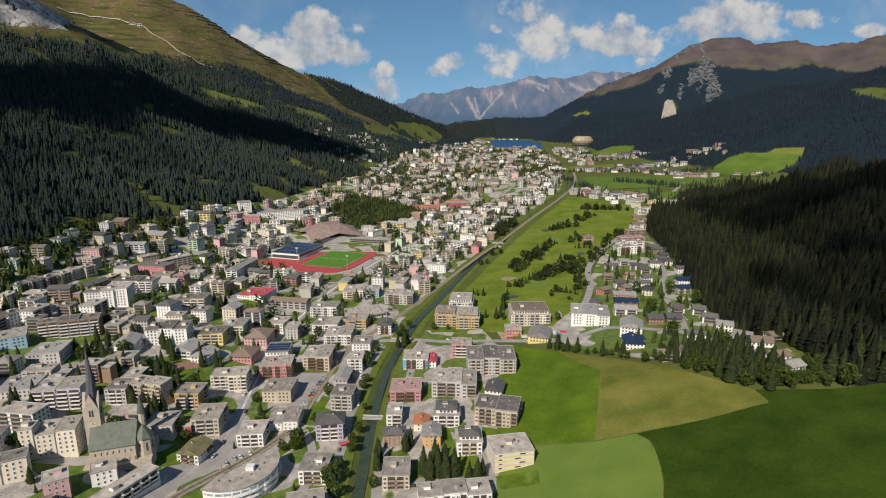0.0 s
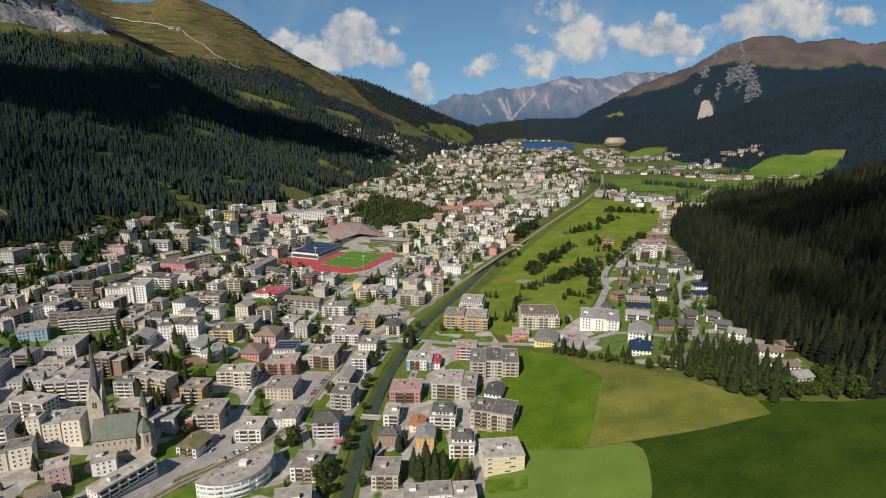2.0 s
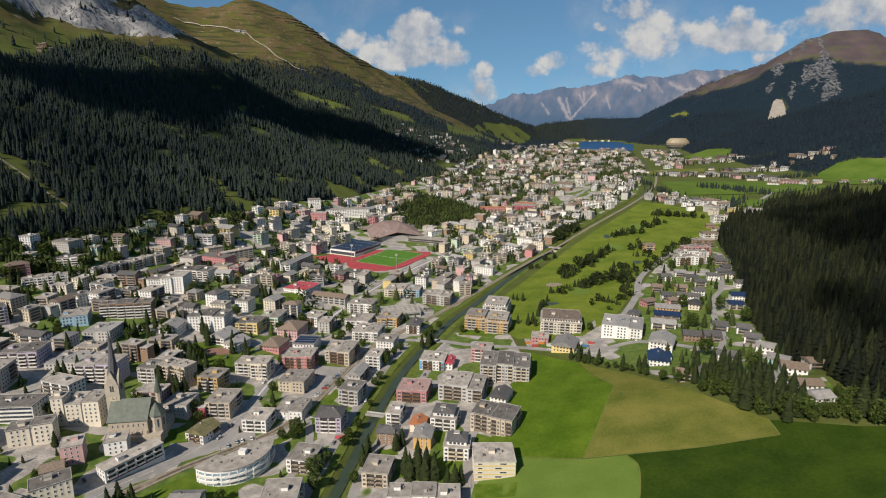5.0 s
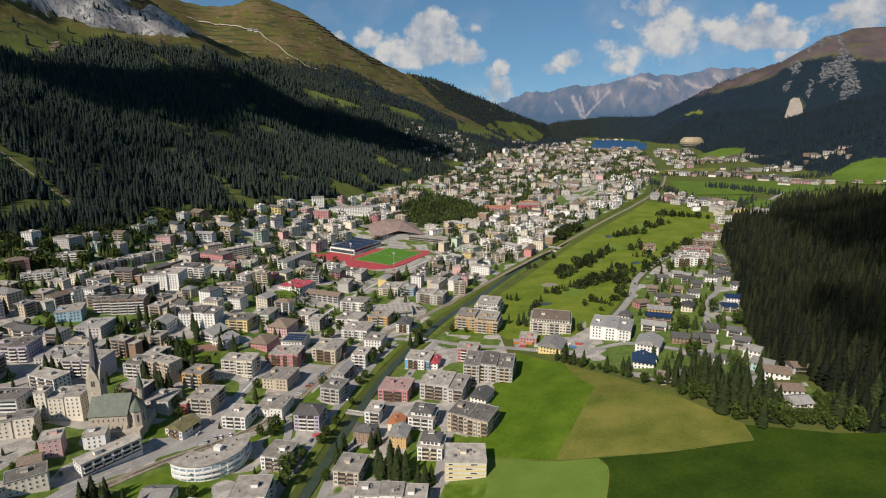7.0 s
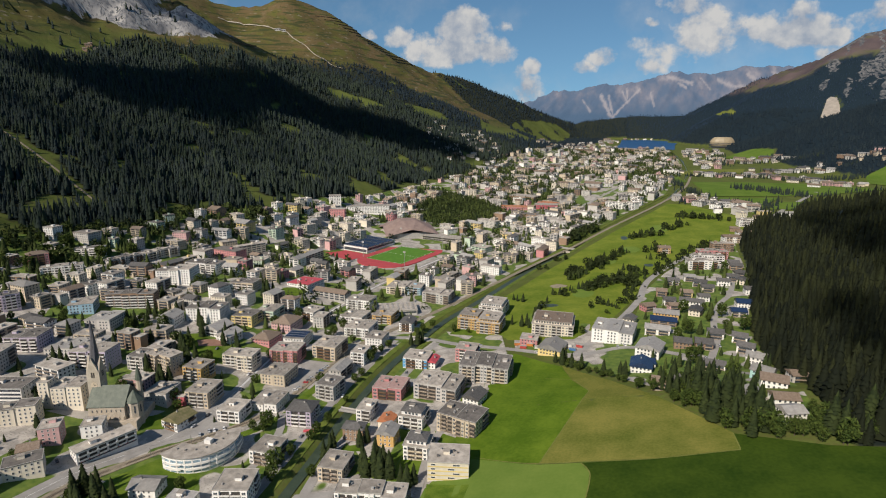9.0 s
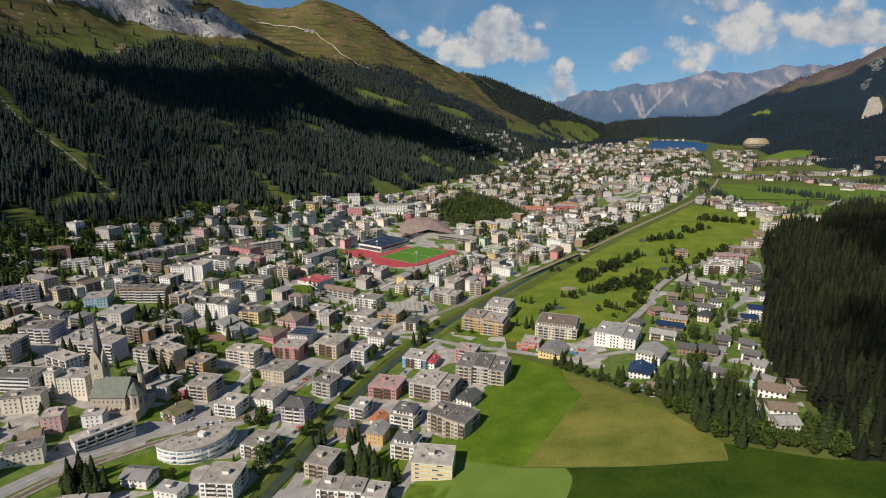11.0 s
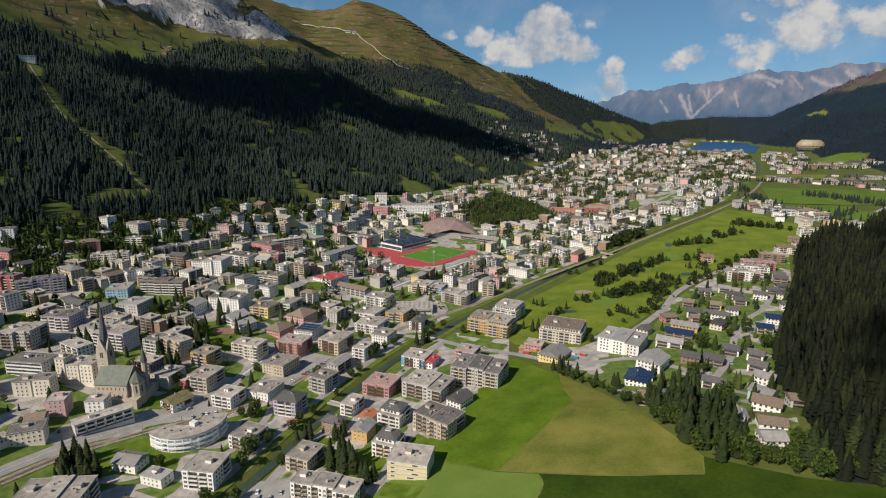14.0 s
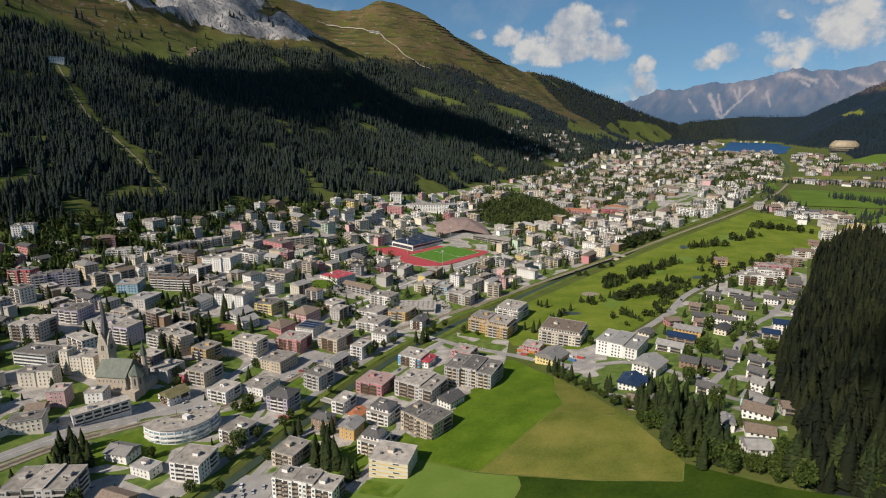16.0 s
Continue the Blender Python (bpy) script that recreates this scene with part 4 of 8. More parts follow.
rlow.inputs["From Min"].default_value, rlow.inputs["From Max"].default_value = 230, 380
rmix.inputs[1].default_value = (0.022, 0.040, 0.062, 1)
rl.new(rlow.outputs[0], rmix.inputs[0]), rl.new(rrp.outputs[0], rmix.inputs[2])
rat, rscree = rn.new("ShaderNodeAttribute"), rn.new("ShaderNodeMixRGB")
rat.attribute_name = "scree"
rscree.inputs[2].default_value = (0.24, 0.205, 0.185, 1)
rl.new(rat.outputs["Fac"], rscree.inputs[0]), rl.new(rmix.outputs[0], rscree.inputs[1]), rl.new(rscree.outputs[0], rb.inputs["Base Color"])
rb.inputs["Roughness"].default_value = 1.0
# blue emission lays a painted haze of distance over the range
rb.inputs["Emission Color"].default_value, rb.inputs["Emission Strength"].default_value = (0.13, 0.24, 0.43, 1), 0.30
fi = np.arange(fx.size).reshape(fx.shape)
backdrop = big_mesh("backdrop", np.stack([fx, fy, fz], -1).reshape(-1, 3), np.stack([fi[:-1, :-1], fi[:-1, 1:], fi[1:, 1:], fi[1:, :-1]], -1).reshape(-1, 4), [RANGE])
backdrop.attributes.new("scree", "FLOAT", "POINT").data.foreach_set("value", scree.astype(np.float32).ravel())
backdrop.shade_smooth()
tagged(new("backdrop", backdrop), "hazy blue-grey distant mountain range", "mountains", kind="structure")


drape("quarry", [(1317, 3467), (1336, 3476), (1357, 3452), (1349, 3380), (1337, 3326), (1296, 3326), (1250, 3322)], mat("quarry_rock", (0.23, 0.205, 0.175), (0.33, 0.295, 0.25), 18, 0.95, fine=3), 3, "pale bare quarry in the far wooded slope", "quarry", 14)
FIELD = mat("bright_valley_meadow", (0.070, 0.125, 0.016), (0.112, 0.168, 0.028), 45, 0.95, fine=6, spec=0.1)
OLIVE = mat("olive_valley_meadow", (0.115, 0.140, 0.026), (0.170, 0.178, 0.040), 45, 0.95, fine=6, spec=0.1)
for n, (outline, material) in enumerate((([(399, 1976), (640, 2131), (588, 1954), (393, 1855)], OLIVE), ([(392, 1644), (538, 1680), (681, 1680), (824, 1604), (671, 1479), (510, 1418), (383, 1395)], FIELD), ([(387, 1383), (533, 1407), (433, 1212), (459, 1326)], FIELD),
                                        ([(514, 1354), (584, 1369), (521, 1275), (479, 1275)], FIELD), ([(306, 1802), (371, 1879), (387, 1623), (331, 1714)], FIELD), 
                                        (MEADOW_HILL, FIELD), ([(1021, 1911), (1050, 1861), (1092, 1884), (1154, 1830), (1119, 1779), (1082, 1837)], OLIVE), ([(650, 2565), (663, 2592), (739, 2712), (800, 2696), (842, 2568), (818, 2474), (746, 2490)], FIELD), ([(904, 4190), (956, 3770), (934, 3750), (902, 3903)], OLIVE))):
    drape("meadow", outline, material, 0.5 + 0.05 * n, ("olive" if material == OLIVE else "bright green") + " hay meadow on the far valley floor", "meadow", 18)
drape("clay_court", [(-231, 443), (-211, 459), (-205, 444), (-222, 433)], mat("brown_clay_court", (0.20, 0.11, 0.08), (0.26, 0.15, 0.11), 6, 0.95), 0.4, "brown clay court beside a lawn", "clay court", 6)
for outline in ([(-234, 570), (-236, 612), (-204, 640), (-206, 617), (-216, 568)], [(-257, 441), (-238, 457), (-202, 441), (-190, 413), (-210, 415), (-247, 434)], [(0, 336), (25, 329), (30, 302), (8, 303), (-15, 309), (-17, 322)], [(-40, 335), (-26, 341), (-22, 333), (-37, 330)], [(32, 304), (58, 305), (57, 292), (34, 291)], [(21, 365), (39, 356), (51, 355), (49, 347), (27, 348)],
                [(-13, 553), (-10, 578), (35, 572), (41, 558), (15, 553)], [(24, 435), (33, 435), (33, 409), (27, 411)], [(-4, 363), (4, 364), (10, 337), (3, 342)]):
    drape("lawn", outline, GARDEN, 0.24, "green garden lawn between apartment blocks", "lawn", 6)



cable = tagged(new("cable_railway"), "straight cable railway climbing through the forest cutting", "railway", kind="structure")
part("track_bed", ribbon_mesh("track_bed", CABLE, 1.3, 1.0, BALLAST, thick=1.2), cable)
for off in (-0.5, 0.5):
    part("rail", ribbon_mesh("rail", CABLE, 0.08, 1.2, STEEL, offset=off, thick=0.15), cable)


# ---- trees ----
rng = np.random.default_rng(7)


def full_core(v, f, width, r):
    """The dense inner twigs of a conifer, behind its outer boughs."""
    b, sides = len(v), 7
    for i in range(sides):
        t, q = 6.2832 * i / sides, width * r.uniform(0.85, 1.1)
        v.append((q * math.cos(t), q * math.sin(t), 0.07))
    for i in range(sides):
        t, q = 6.2832 * (i + 0.5) / sides, 0.52 * width * r.uniform(0.85, 1.15)
        v.append((q * math.cos(t), q * math.sin(t), 0.52))
    v.append((0.0, 0.0, 0.99))
    for i in range(sides):
        j = (i + 1) % sides
        f += [(b + i, b + j, b + sides + i), (b + j, b + sides + j, b + sides + i), (b + sides + i, b + sides + j, b + 2 * sides)]


def spruce_shape(tiers, points, seed, width=0.17):
    """Arrays of a conifer one metre high: drooping jagged skirts, one above the other."""
    r = np.random.default_rng(seed)
    v, f = [], []
    for k in range(tiers):
        a = k / tiers
        z0, z1 = 0.06 + 0.86 * a, min(1.0, 0.06 + 0.86 * a + 1.25 / tiers + 0.06)
        rad = width * (1 - a) ** 0.85 + 0.012
        base = len(v)
        v.append((r.uniform(-0.01, 0.01), r.uniform(-0.01, 0.01), z1))
        turn = r.uniform(0, 6.28)
        for i in range(points):
            q = rad * (r.uniform(0.85, 1.15) if i % 2 else r.uniform(0.58, 0.8))
            t = turn + 6.2832 * i / points
            v.append((q * math.cos(t), q * math.sin(t), z0 + (0.0 if i % 2 else 0.06) + r.uniform(-0.02, 0.02)))
        f += [(base, base + 1 + i, base + 1 + (i + 1) % points) for i in range(points)]
    if tiers > 2:
        full_core(v, f, width * 0.80, r)
    return np.array(v), np.array(f)


def bough_shape(tiers, boughs, seed, width=0.2):
    """Arrays of a fuller conifer one metre high: whorls of separate drooping boughs, each a bent pointed blade."""
    r = np.random.default_rng(seed)
    v, f = [], []
    for k in range(tiers):
        a = k / tiers
        z = 0.10 + 0.84 * a ** 0.92
        rad = width * (1 - a) ** 0.8 * (1.0 if k else 0.8) + 0.02
        turn = r.uniform(0, 6.28)
        for i in range(boughs):
            q, t = rad * r.uniform(0.7, 1.2), turn + 6.2832 * (i + r.uniform(-0.25, 0.25)) / boughs
            w, c, s_ = rad * r.uniform(0.30, 0.46), math.cos(t), math.sin(t)
            up, dip = 0.85 / tiers + 0.03, r.uniform(0.02, 0.055)
            b = len(v)
            m = 0.55 * q
            v += [(0, 0, z + up), (m * c - w * s_, m * s_ + w * c, z - dip * 0.4), (q * c, q * s_, z - dip), (m * c + w * s_, m * s_ - w * c, z - dip * 0.4)]
            f += [(b, b + 2, b + 1), (b, b + 3, b + 2)]
    b = len(v)
    v += [(0.02, 0, 0.9), (-0.012, 0.018, 0.9), (-0.012, -0.018, 0.9), (0, 0, 1.0)]
    f += [(b, b + 1, b + 3), (b + 1, b + 2, b + 3), (b + 2, b, b + 3)]
    full_core(v, f, width * 0.86, r)
    return np.array(v), np.array(f)


def round_shape(seed, leaves=70):
    """Arrays of a rounded broadleaf crown one metre high, of loose clumps."""
    r = np.random.default_rng(seed)
    d = r.normal(size=(leaves, 3))
    d /= np.linalg.norm(d, axis=1)[:, None]
    lump = 1 + 0.25 * np.sin(3 * d[:, 0] + seed) * np.sin(2.6 * d[:, 1] + 2 * seed)
    c = d * (r.uniform(0.6, 1.0, leaves) ** 0.5 * lump)[:, None] * np.array([0.36, 0.36, 0.42]) + np.array([0, 0, 0.52])
    return (c[:, None] + r.normal(size=(leaves, 3, 3)) * 0.10).reshape(-1, 3), np.arange(leaves * 3).reshape(-1, 3)


plant_tones = []


def grove(name, v, f, material):
    """One mesh of the trees just planted, each with its own tone."""
    me = big_mesh(name, v, f, [material])
    tone = me.attributes.new("tree_tone", "FLOAT", "POINT")
    tone.data.foreach_set("value", plant_tones[-1].astype(np.float32))
    return me


def plant(x, y, z, height, shapes, rand):
    """Joined arrays of many trees of the given shapes."""
    vs, fs, tones, base = [], [], [], 0
    pick = rand.integers(0, len(shapes), len(x))
    for k, (v, f) in enumerate(shapes):
        s = pick == k
        n = int(s.sum())
        if not n:
            continue
        t = rand.uniform(0, 6.2832, n)
        c, si = np.cos(t)[:, None], np.sin(t)[:, None]
        h, fat = height[s][:, None], (height[s] * rand.uniform(0.8, 1.25, n))[:, None]
        vx, vy = v[:, 0][None] * fat, v[:, 1][None] * fat
        p = np.stack([x[s][:, None] + vx * c - vy * si, y[s][:, None] + vx * si + vy * c, z[s][:, None] + v[:, 2][None] * h], -1)
        vs.append(p.reshape(-1, 3))
        tones.append(np.repeat(rand.uniform(0, 1, n) ** 2.2, len(v)))
        fs.append((f[None] + (np.arange(n) * len(v))[:, None, None]).reshape(-1, 3) + base)
        base += n * len(v)
    plant_tones.append(np.concatenate(tones))
    return np.concatenate(vs), np.concatenate(fs)


def scatter(x0, x1, y0, y1, step, test):
    px, py = np.meshgrid(np.arange(x0, x1, step), np.arange(y0, y1, step))
    px, py = px.ravel() + rng.uniform(-0.5, 0.5, px.size) * step, py.ravel() + rng.uniform(-0.5, 0.5, py.size) * step
    az = np.degrees(np.arctan2(px - 100, py + 60))
    ok = (az > -72) & (az < 40)
    px, py = px[ok], py[ok]
    pz = land(px, py)
    ok = test(px, py, pz)
    return px[ok], py[ok], pz[ok]


SHAPES_NEAR = [bough_shape(8, 6, s, w) for s, w in enumerate((0.16, 0.19, 0.22, 0.17, 0.20, 0.24))]
SHAPES_MID = [spruce_shape(4, 7, s + 20, (0.14, 0.17, 0.20, 0.15, 0.18, 0.23)[s]) for s in range(6)]
SHAPES_SLIM = [spruce_shape(3, 6, s + 30, (0.16, 0.19, 0.22)[s % 3]) for s in range(6)]
SHAPES_FAR = [spruce_shape(2, 6, s + 40, 0.24) for s in range(6)]


def on_front_hill(x, y):
    """True on the wooded hill before the rock mountain."""
    return y < np.interp(x, [900, 1236, 1528, 1872, 2400], [3800, 3430, 3010, 2710, 2380])


def wood(name, x0, x1, y0, y1, step, tall, shapes, material, label, within=None):
    x, y, z = scatter(x0, x1, y0, y1, step, wooded)
    keep = (x < 230) | (y > 1480) | ((x < np.interp(y, [100, 400, 800, 1150, 1320], [1100, 1050, 900, 620, 500]) + 25) & (((x < 560) & (y < 760)) == (x1 == 560)))
    if within:
        keep &= within(x, y)
    x, y, z = x[keep], y[keep], z[keep]
    h = tall * (0.45 + 0.9 * fbm(x, y, 38, 3, 51)) * rng.uniform(0.35, 1.25, len(x))
    v, f = plant(x, y, z - 0.5, h, shapes, rng)
    me = grove(name, v, f, material)
    if material is not SPRUCE_HILL:
        me.shade_smooth()
    tagged(new(name, me), label, "forest", kind="stuff")
    return len(x)


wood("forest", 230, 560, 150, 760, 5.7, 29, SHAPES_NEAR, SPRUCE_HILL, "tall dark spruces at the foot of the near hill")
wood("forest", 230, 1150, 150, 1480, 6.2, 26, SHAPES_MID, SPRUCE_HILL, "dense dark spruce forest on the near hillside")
wood("forest", -1500, -380, 100, 1150, 6.3, 24, SHAPES_MID, SPRUCE, "dense dark spruce forest on the mountain slope")
wood("forest", -1700, 300, 1150, 2300, 7.8, 22, SHAPES_SLIM, SPRUCE, "spruce forest on the mountain slope")
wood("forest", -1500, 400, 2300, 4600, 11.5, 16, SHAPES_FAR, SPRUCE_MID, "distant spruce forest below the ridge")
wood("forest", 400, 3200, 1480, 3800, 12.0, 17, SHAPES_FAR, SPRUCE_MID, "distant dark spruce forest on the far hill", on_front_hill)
wood("forest", 400, 3200, 2200, 4700, 12.5, 13, SHAPES_FAR, SPRUCE_FAR, "haze-tinted spruce forest below the bare mountain tops", lambda x, y: ~on_front_hill(x, y))


# ---- houses ----
from functools import lru_cache

taken = []          # x, y, radius of what already stands


@lru_cache(None)
def window_mesh(wide, high):
    s = Solid()
    s.box(-wide / 2, wide / 2, -0.05, 0.02, 0, high, 1)
    for x0, x1, z0, z1 in ((-wide / 2 - 0.1, -wide / 2 + 0.06, -0.1, high + 0.1), (wide / 2 - 0.06, wide / 2 + 0.1, -0.1, high + 0.1), (-wide / 2, wide / 2, high - 0.06, high + 0.1), (-wide / 2 - 0.15, wide / 2 + 0.15, -0.14, 0.04)):
        s.box(x0, x1, -0.14, 0.0, z0, z1, 0)
    return s.mesh("window", FRAME, GLASS)


@lru_cache(None)
def row_mesh(span, wide, high, gap):
    """The windows of one storey of one side."""
    s = Solid()
    n = max(1, int((span - 1.2) / gap))
    for i in range(n):
        x = (i - (n - 1) / 2) * gap
        s.box(x - wide / 2, x + wide / 2, -0.05, 0.02, 0, high, 1)
        s.box(x - wide / 2 - 0.12, x + wide / 2 + 0.12, -0.12, 0.0, -0.14, 0.02, 0)
    return s.mesh("glazing_strip", FRAME, GLASS)


@lru_cache(None)
def balcony_mesh(span, deep, light):
    s = Solid()
    s.box(-span / 2, span / 2, -deep, 0, -0.22, 0.0, 0)
    s.box(-span / 2, span / 2, -deep - 0.08, -deep, -0.22, 0.95, 1)
    for e in (-1, 1):
        s.box(e * span / 2 - 0.08, e * span / 2 + 0.08, -deep, 0, 0.0, 0.95, 1)
    # dark panel for the glazed doors, with the balcony's shade in its colour
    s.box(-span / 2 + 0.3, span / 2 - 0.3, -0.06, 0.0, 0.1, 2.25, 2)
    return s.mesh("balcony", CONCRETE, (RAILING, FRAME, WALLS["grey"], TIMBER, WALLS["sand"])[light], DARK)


def roof_solid(kind, w, d, over=0.6, rise=0.42):
    s = Solid()
    a, b = w / 2 + over, d / 2 + over
    if kind == "flat":
        s.box(-a, a, -b, b, 0, 0.38, 0)
        for x0, x1, y0, y1 in ((-a, a, -b, -b + 0.3), (-a, a, b - 0.3, b), (-a, -a + 0.3, -b + 0.3, b - 0.3), (a - 0.3, a, -b + 0.3, b - 0.3)):
            s.box(x0, x1, y0, y1, 0.38, 0.62, 1)
        return s
    along = w >= d
    half = (b if along else a)
    h, t = half * rise, 0.32
    inset = half if kind == "hip" else 0.0
    long = (a if along else b)
    inset = min(inset, long * 0.75)

    def at(u, v, z):
        return (u, v, z) if along else (-v, u, z)
    low = [at(-long, -half, 0), at(long, -half, 0), at(long, half, 0), at(-long, half, 0)]
    crown = [at(-long + inset, 0, h), at(long - inset, 0, h)]
    up = [(x, y, z + t) for x, y, z in low + crown]
    s.faces(low + crown + up, [(6, 7, 11, 10), (8, 9, 10, 11), (7, 8, 11), (9, 6, 10), (0, 1, 7, 6), (1, 2, 8, 7), (2, 3, 9, 8), (3, 0, 6, 9), (3, 2, 1, 0)])
    return s


def wall_solid(kind, w, d, top):
    s = Solid()
    s.box(-w / 2, w / 2, -d / 2, d / 2, -3.0, top)
    if kind == "gable":
        along = w >= d
        half, long = (d / 2, w / 2) if along else (w / 2, d / 2)
        h = half * 0.42 - 0.1

        def at(u, v, z):
            return (u, v, z) if along else (-v, u, z)
        s.faces([at(-long, -half, top), at(-long, half, top), at(-long, 0, top + h), at(long, -half, top), at(long, half, top), at(long, 0, top + h)], [(0, 2, 1), (3, 4, 5), (0, 3, 5, 2), (1, 2, 5, 4)])
    return s


LOOKS = {"GRAVEL": "flat gravel roof", "SLATE": "dark slate roof", "BROWN_ROOF": "brown shingle roof"}


@lru_cache(None)
def column_mesh(storeys, wide):
    """The windows of one projecting pier, storey over storey."""
    s = Solid()
    for k in range(storeys):
        z = 1.25 + 2.9 * k
        s.box(-wide / 2, wide / 2, -0.06, 0.02, z, z + 1.45, 1)
        s.box(-wide / 2 - 0.12, wide / 2 + 0.12, -0.14, 0.0, z - 0.14, z + 0.02, 0)
        s.box(-0.05, 0.05, -0.1, 0.0, z, z + 1.45, 0)
    return s.mesh("glazing_strip", FRAME, GLASS)


def house(x, y, w, d, storeys, angle, wall, roof, kind, style, near=None, lift=0.0):
    """An apartment block or house, its front towards -y before it is turned; long ones step back and up from one section to the next."""
    storey = 2.9
    top = storeys * storey + 0.5
    near = y < 390 and abs(x) < 300 if near is None else near
    taken.append((x, y, 0.5 * math.hypot(w, d)))
    r = random.Random(int(x * 31 + y * 17))
    w, d = round(w * 2) / 2, round(d * 2) / 2
    kind_words = {"flat": "flat-roofed", "attic": "set-back-topped", "gable": "gabled", "hip": "hip-roofed"}[kind]
    big = w * storeys > 44
    root = tagged(new("apartment_building" if big else "house"), f"{wall} {kind_words} {'apartment block' if big else 'house'} of {storeys} storeys" + (" with balconies" if style == "balcony" else f" with {roof.name.replace('_', ' ')}"),
                  "apartment building" if big else "house", "buildings of the town")
    root.matrix_basis = pose(x, y, float(land(x, y)) + lift, 0, 0, angle)
    if roof is GRAVEL and (x < -215 and r.random() < 0.5 or r.random() < 0.12):
        roof = DARK_GRAVEL
    body = WALLS[wall]
    count = 1 if kind != "flat" or style not in ("balcony", "plain", "loggia") or w < 21 else 2 if w < 34 else 3
    sections = []
    for i in range(count):
        back = (0.0, 2.4, 0.6)[(i + r.randrange(2)) % 3] if count > 1 else 0.0
        sections.append(((i - (count - 1) / 2) * w / count, w / count, back, top + (0.9 if i % 2 else 0.0)))
    light = r.randrange(5)
    for n, (cx, cw, back, high) in enumerate(sections):
        front, cd = -d / 2 + back, d - back
        cy = back / 2
        part("wall", wall_solid(kind, cw, cd, high).mesh("wall", body), root, at=pose(cx, cy, 0))
        if kind == "attic":
            part("roof_terrace", roof_solid("flat", w, d).mesh("roof_terrace", GRAVEL, CONCRETE), root, at=pose(0, 0, top))
            part("attic", Solid().box(-w / 2 + 1.8, w / 2 - 1.8, -d / 2 + 2.2, d / 2 - 1.5, 0, 2.7).mesh("attic", body), root, at=pose(0, 0, top + 0.38))
            part("glazing_strip", row_mesh(w - 4.5, 1.7, 1.6, 2.6), root, at=pose(0, -d / 2 + 2.2, top + 0.9), kind="stuff")
            part("roof", roof_solid("hip" if roof is SLATE else "flat", w - 3.4, d - 3.6, 0.5, 0.25).mesh("roof", roof, CONCRETE), root, at=pose(0, 0.3, top + 3.05))
            deck = top + 3.5
        else:
            part("roof", roof_solid(kind, cw, cd, 0.3 if kind == "flat" else 0.9).mesh("roof", roof, CONCRETE), root, at=pose(cx, cy, high - (0.0 if kind == "flat" else 0.25)))
            deck = high + 0.38
        if kind in ("flat", "attic") and style != "solar":
            if n % 2 == 0:
                part("roof_hut", Solid().box(-1.9, 1.9, -1.6, 1.6, 0, 2.1).box(-2.1, 2.1, -1.8, 1.8, 2.1, 2.3, 1).mesh("roof_hut", body, GRAVEL), root, at=pose(cx + r.uniform(-0.2, 0.2) * cw, cy + r.uniform(-0.1, 0.15) * cd, deck))
            for _ in range(2 + int(cw * cd / 160)):
                k = r.uniform(0.3, 0.75)
                part("vent", Solid().box(-k, k, -k, k, 0, 0.9).box(-k - 0.1, k + 0.1, -k - 0.1, k + 0.1, 0.9, 1.02).mesh("vent", (TIN_ROOF, CONCRETE, SLATE)[r.randrange(3)]), root, at=pose(cx + r.uniform(-0.36, 0.36) * (cw - 3), cy + r.uniform(-0.33, 0.33) * (cd - 4), deck))
        for k in range(storeys):
            z = 1.3 + k * storey
            face = pose(cx, front, z)
            if style == "loggia":
                bays = max(1, round(cw / 7))
                for i in range(bays):
                    part("balcony", balcony_mesh(round(cw / bays * 0.86 * 2) / 2, 1.4, 1), root, at=pose(cx + (i - (bays - 1) / 2) * cw / bays, front, z - 1.0))
            elif style == "red" and k > 0:
                for i in range(6):
                    part("balcony", balcony_mesh(round(cw / 6 * 0.8 * 2) / 2, 1.2, 1), root, at=pose(cx + (i - 2.5) * cw / 6.3, front, z - 1.0))
            elif style in ("bands", "red"):
                part("window_band", Solid().box(-cw / 2 + 0.6, cw / 2 - 0.6, -0.08, 0, 0, 1.5).mesh("window_band", GLASS), root, at=face, label="long dark band of glazing")
                if style == "red" and k == 0:
                    for i in range(8):
                        part("awning", Solid().box(-1.0, 1.0, -1.2, 0, 1.45, 1.6).mesh("awning", RED_SHEET), root, at=face @ pose((i - 3.5) * cw / 8.4, 0, 0), label="small red awning")
            elif style == "strips":
                part("facade_panel", Solid().box(-cw / 2 + 0.2, cw / 2 - 0.2, -0.1, 0, -1.0, -0.2).mesh("facade_panel", WALLS["yellow"]), root, "yellow facade strip", at=face)
                for i in range(2):
                    part("window", window_mesh(cw * (0.10, 0.16)[i], 1.1), root, at=face @ pose((-0.36, 0.08 + 0.12 * (k % 2))[i] * cw, 0, 0.15))
            elif style in ("plain", "solar"):
                if near:
                    cells = max(1, int((cw - 1.2) / 3.1))
                    for i in range(cells):
                        part("window", window_mesh(1.05, 1.4), root, at=face @ pose((i - (cells - 1) / 2) * 3.1, 0, 0))
                else:
                    part("glazing_strip", row_mesh(cw, 1.3, 1.5, 2.9), root, at=face, kind="stuff")
        if style in ("balcony", "blue"):
            # piers with windows stand forward between the stacked balconies
            units = max(1, round(cw / 8.5))
            u = cw / units
            for i in range(units):
                a = cx + (i - (units - 1) / 2) * u
                side = 1 if (i + n) % 2 else -1
                part("pier", Solid().box(-u * 0.19, u * 0.19, -1.1, 0.02, -3, high - 0.02).mesh("pier", body), root, at=pose(a + side * u * 0.29, front, 0))
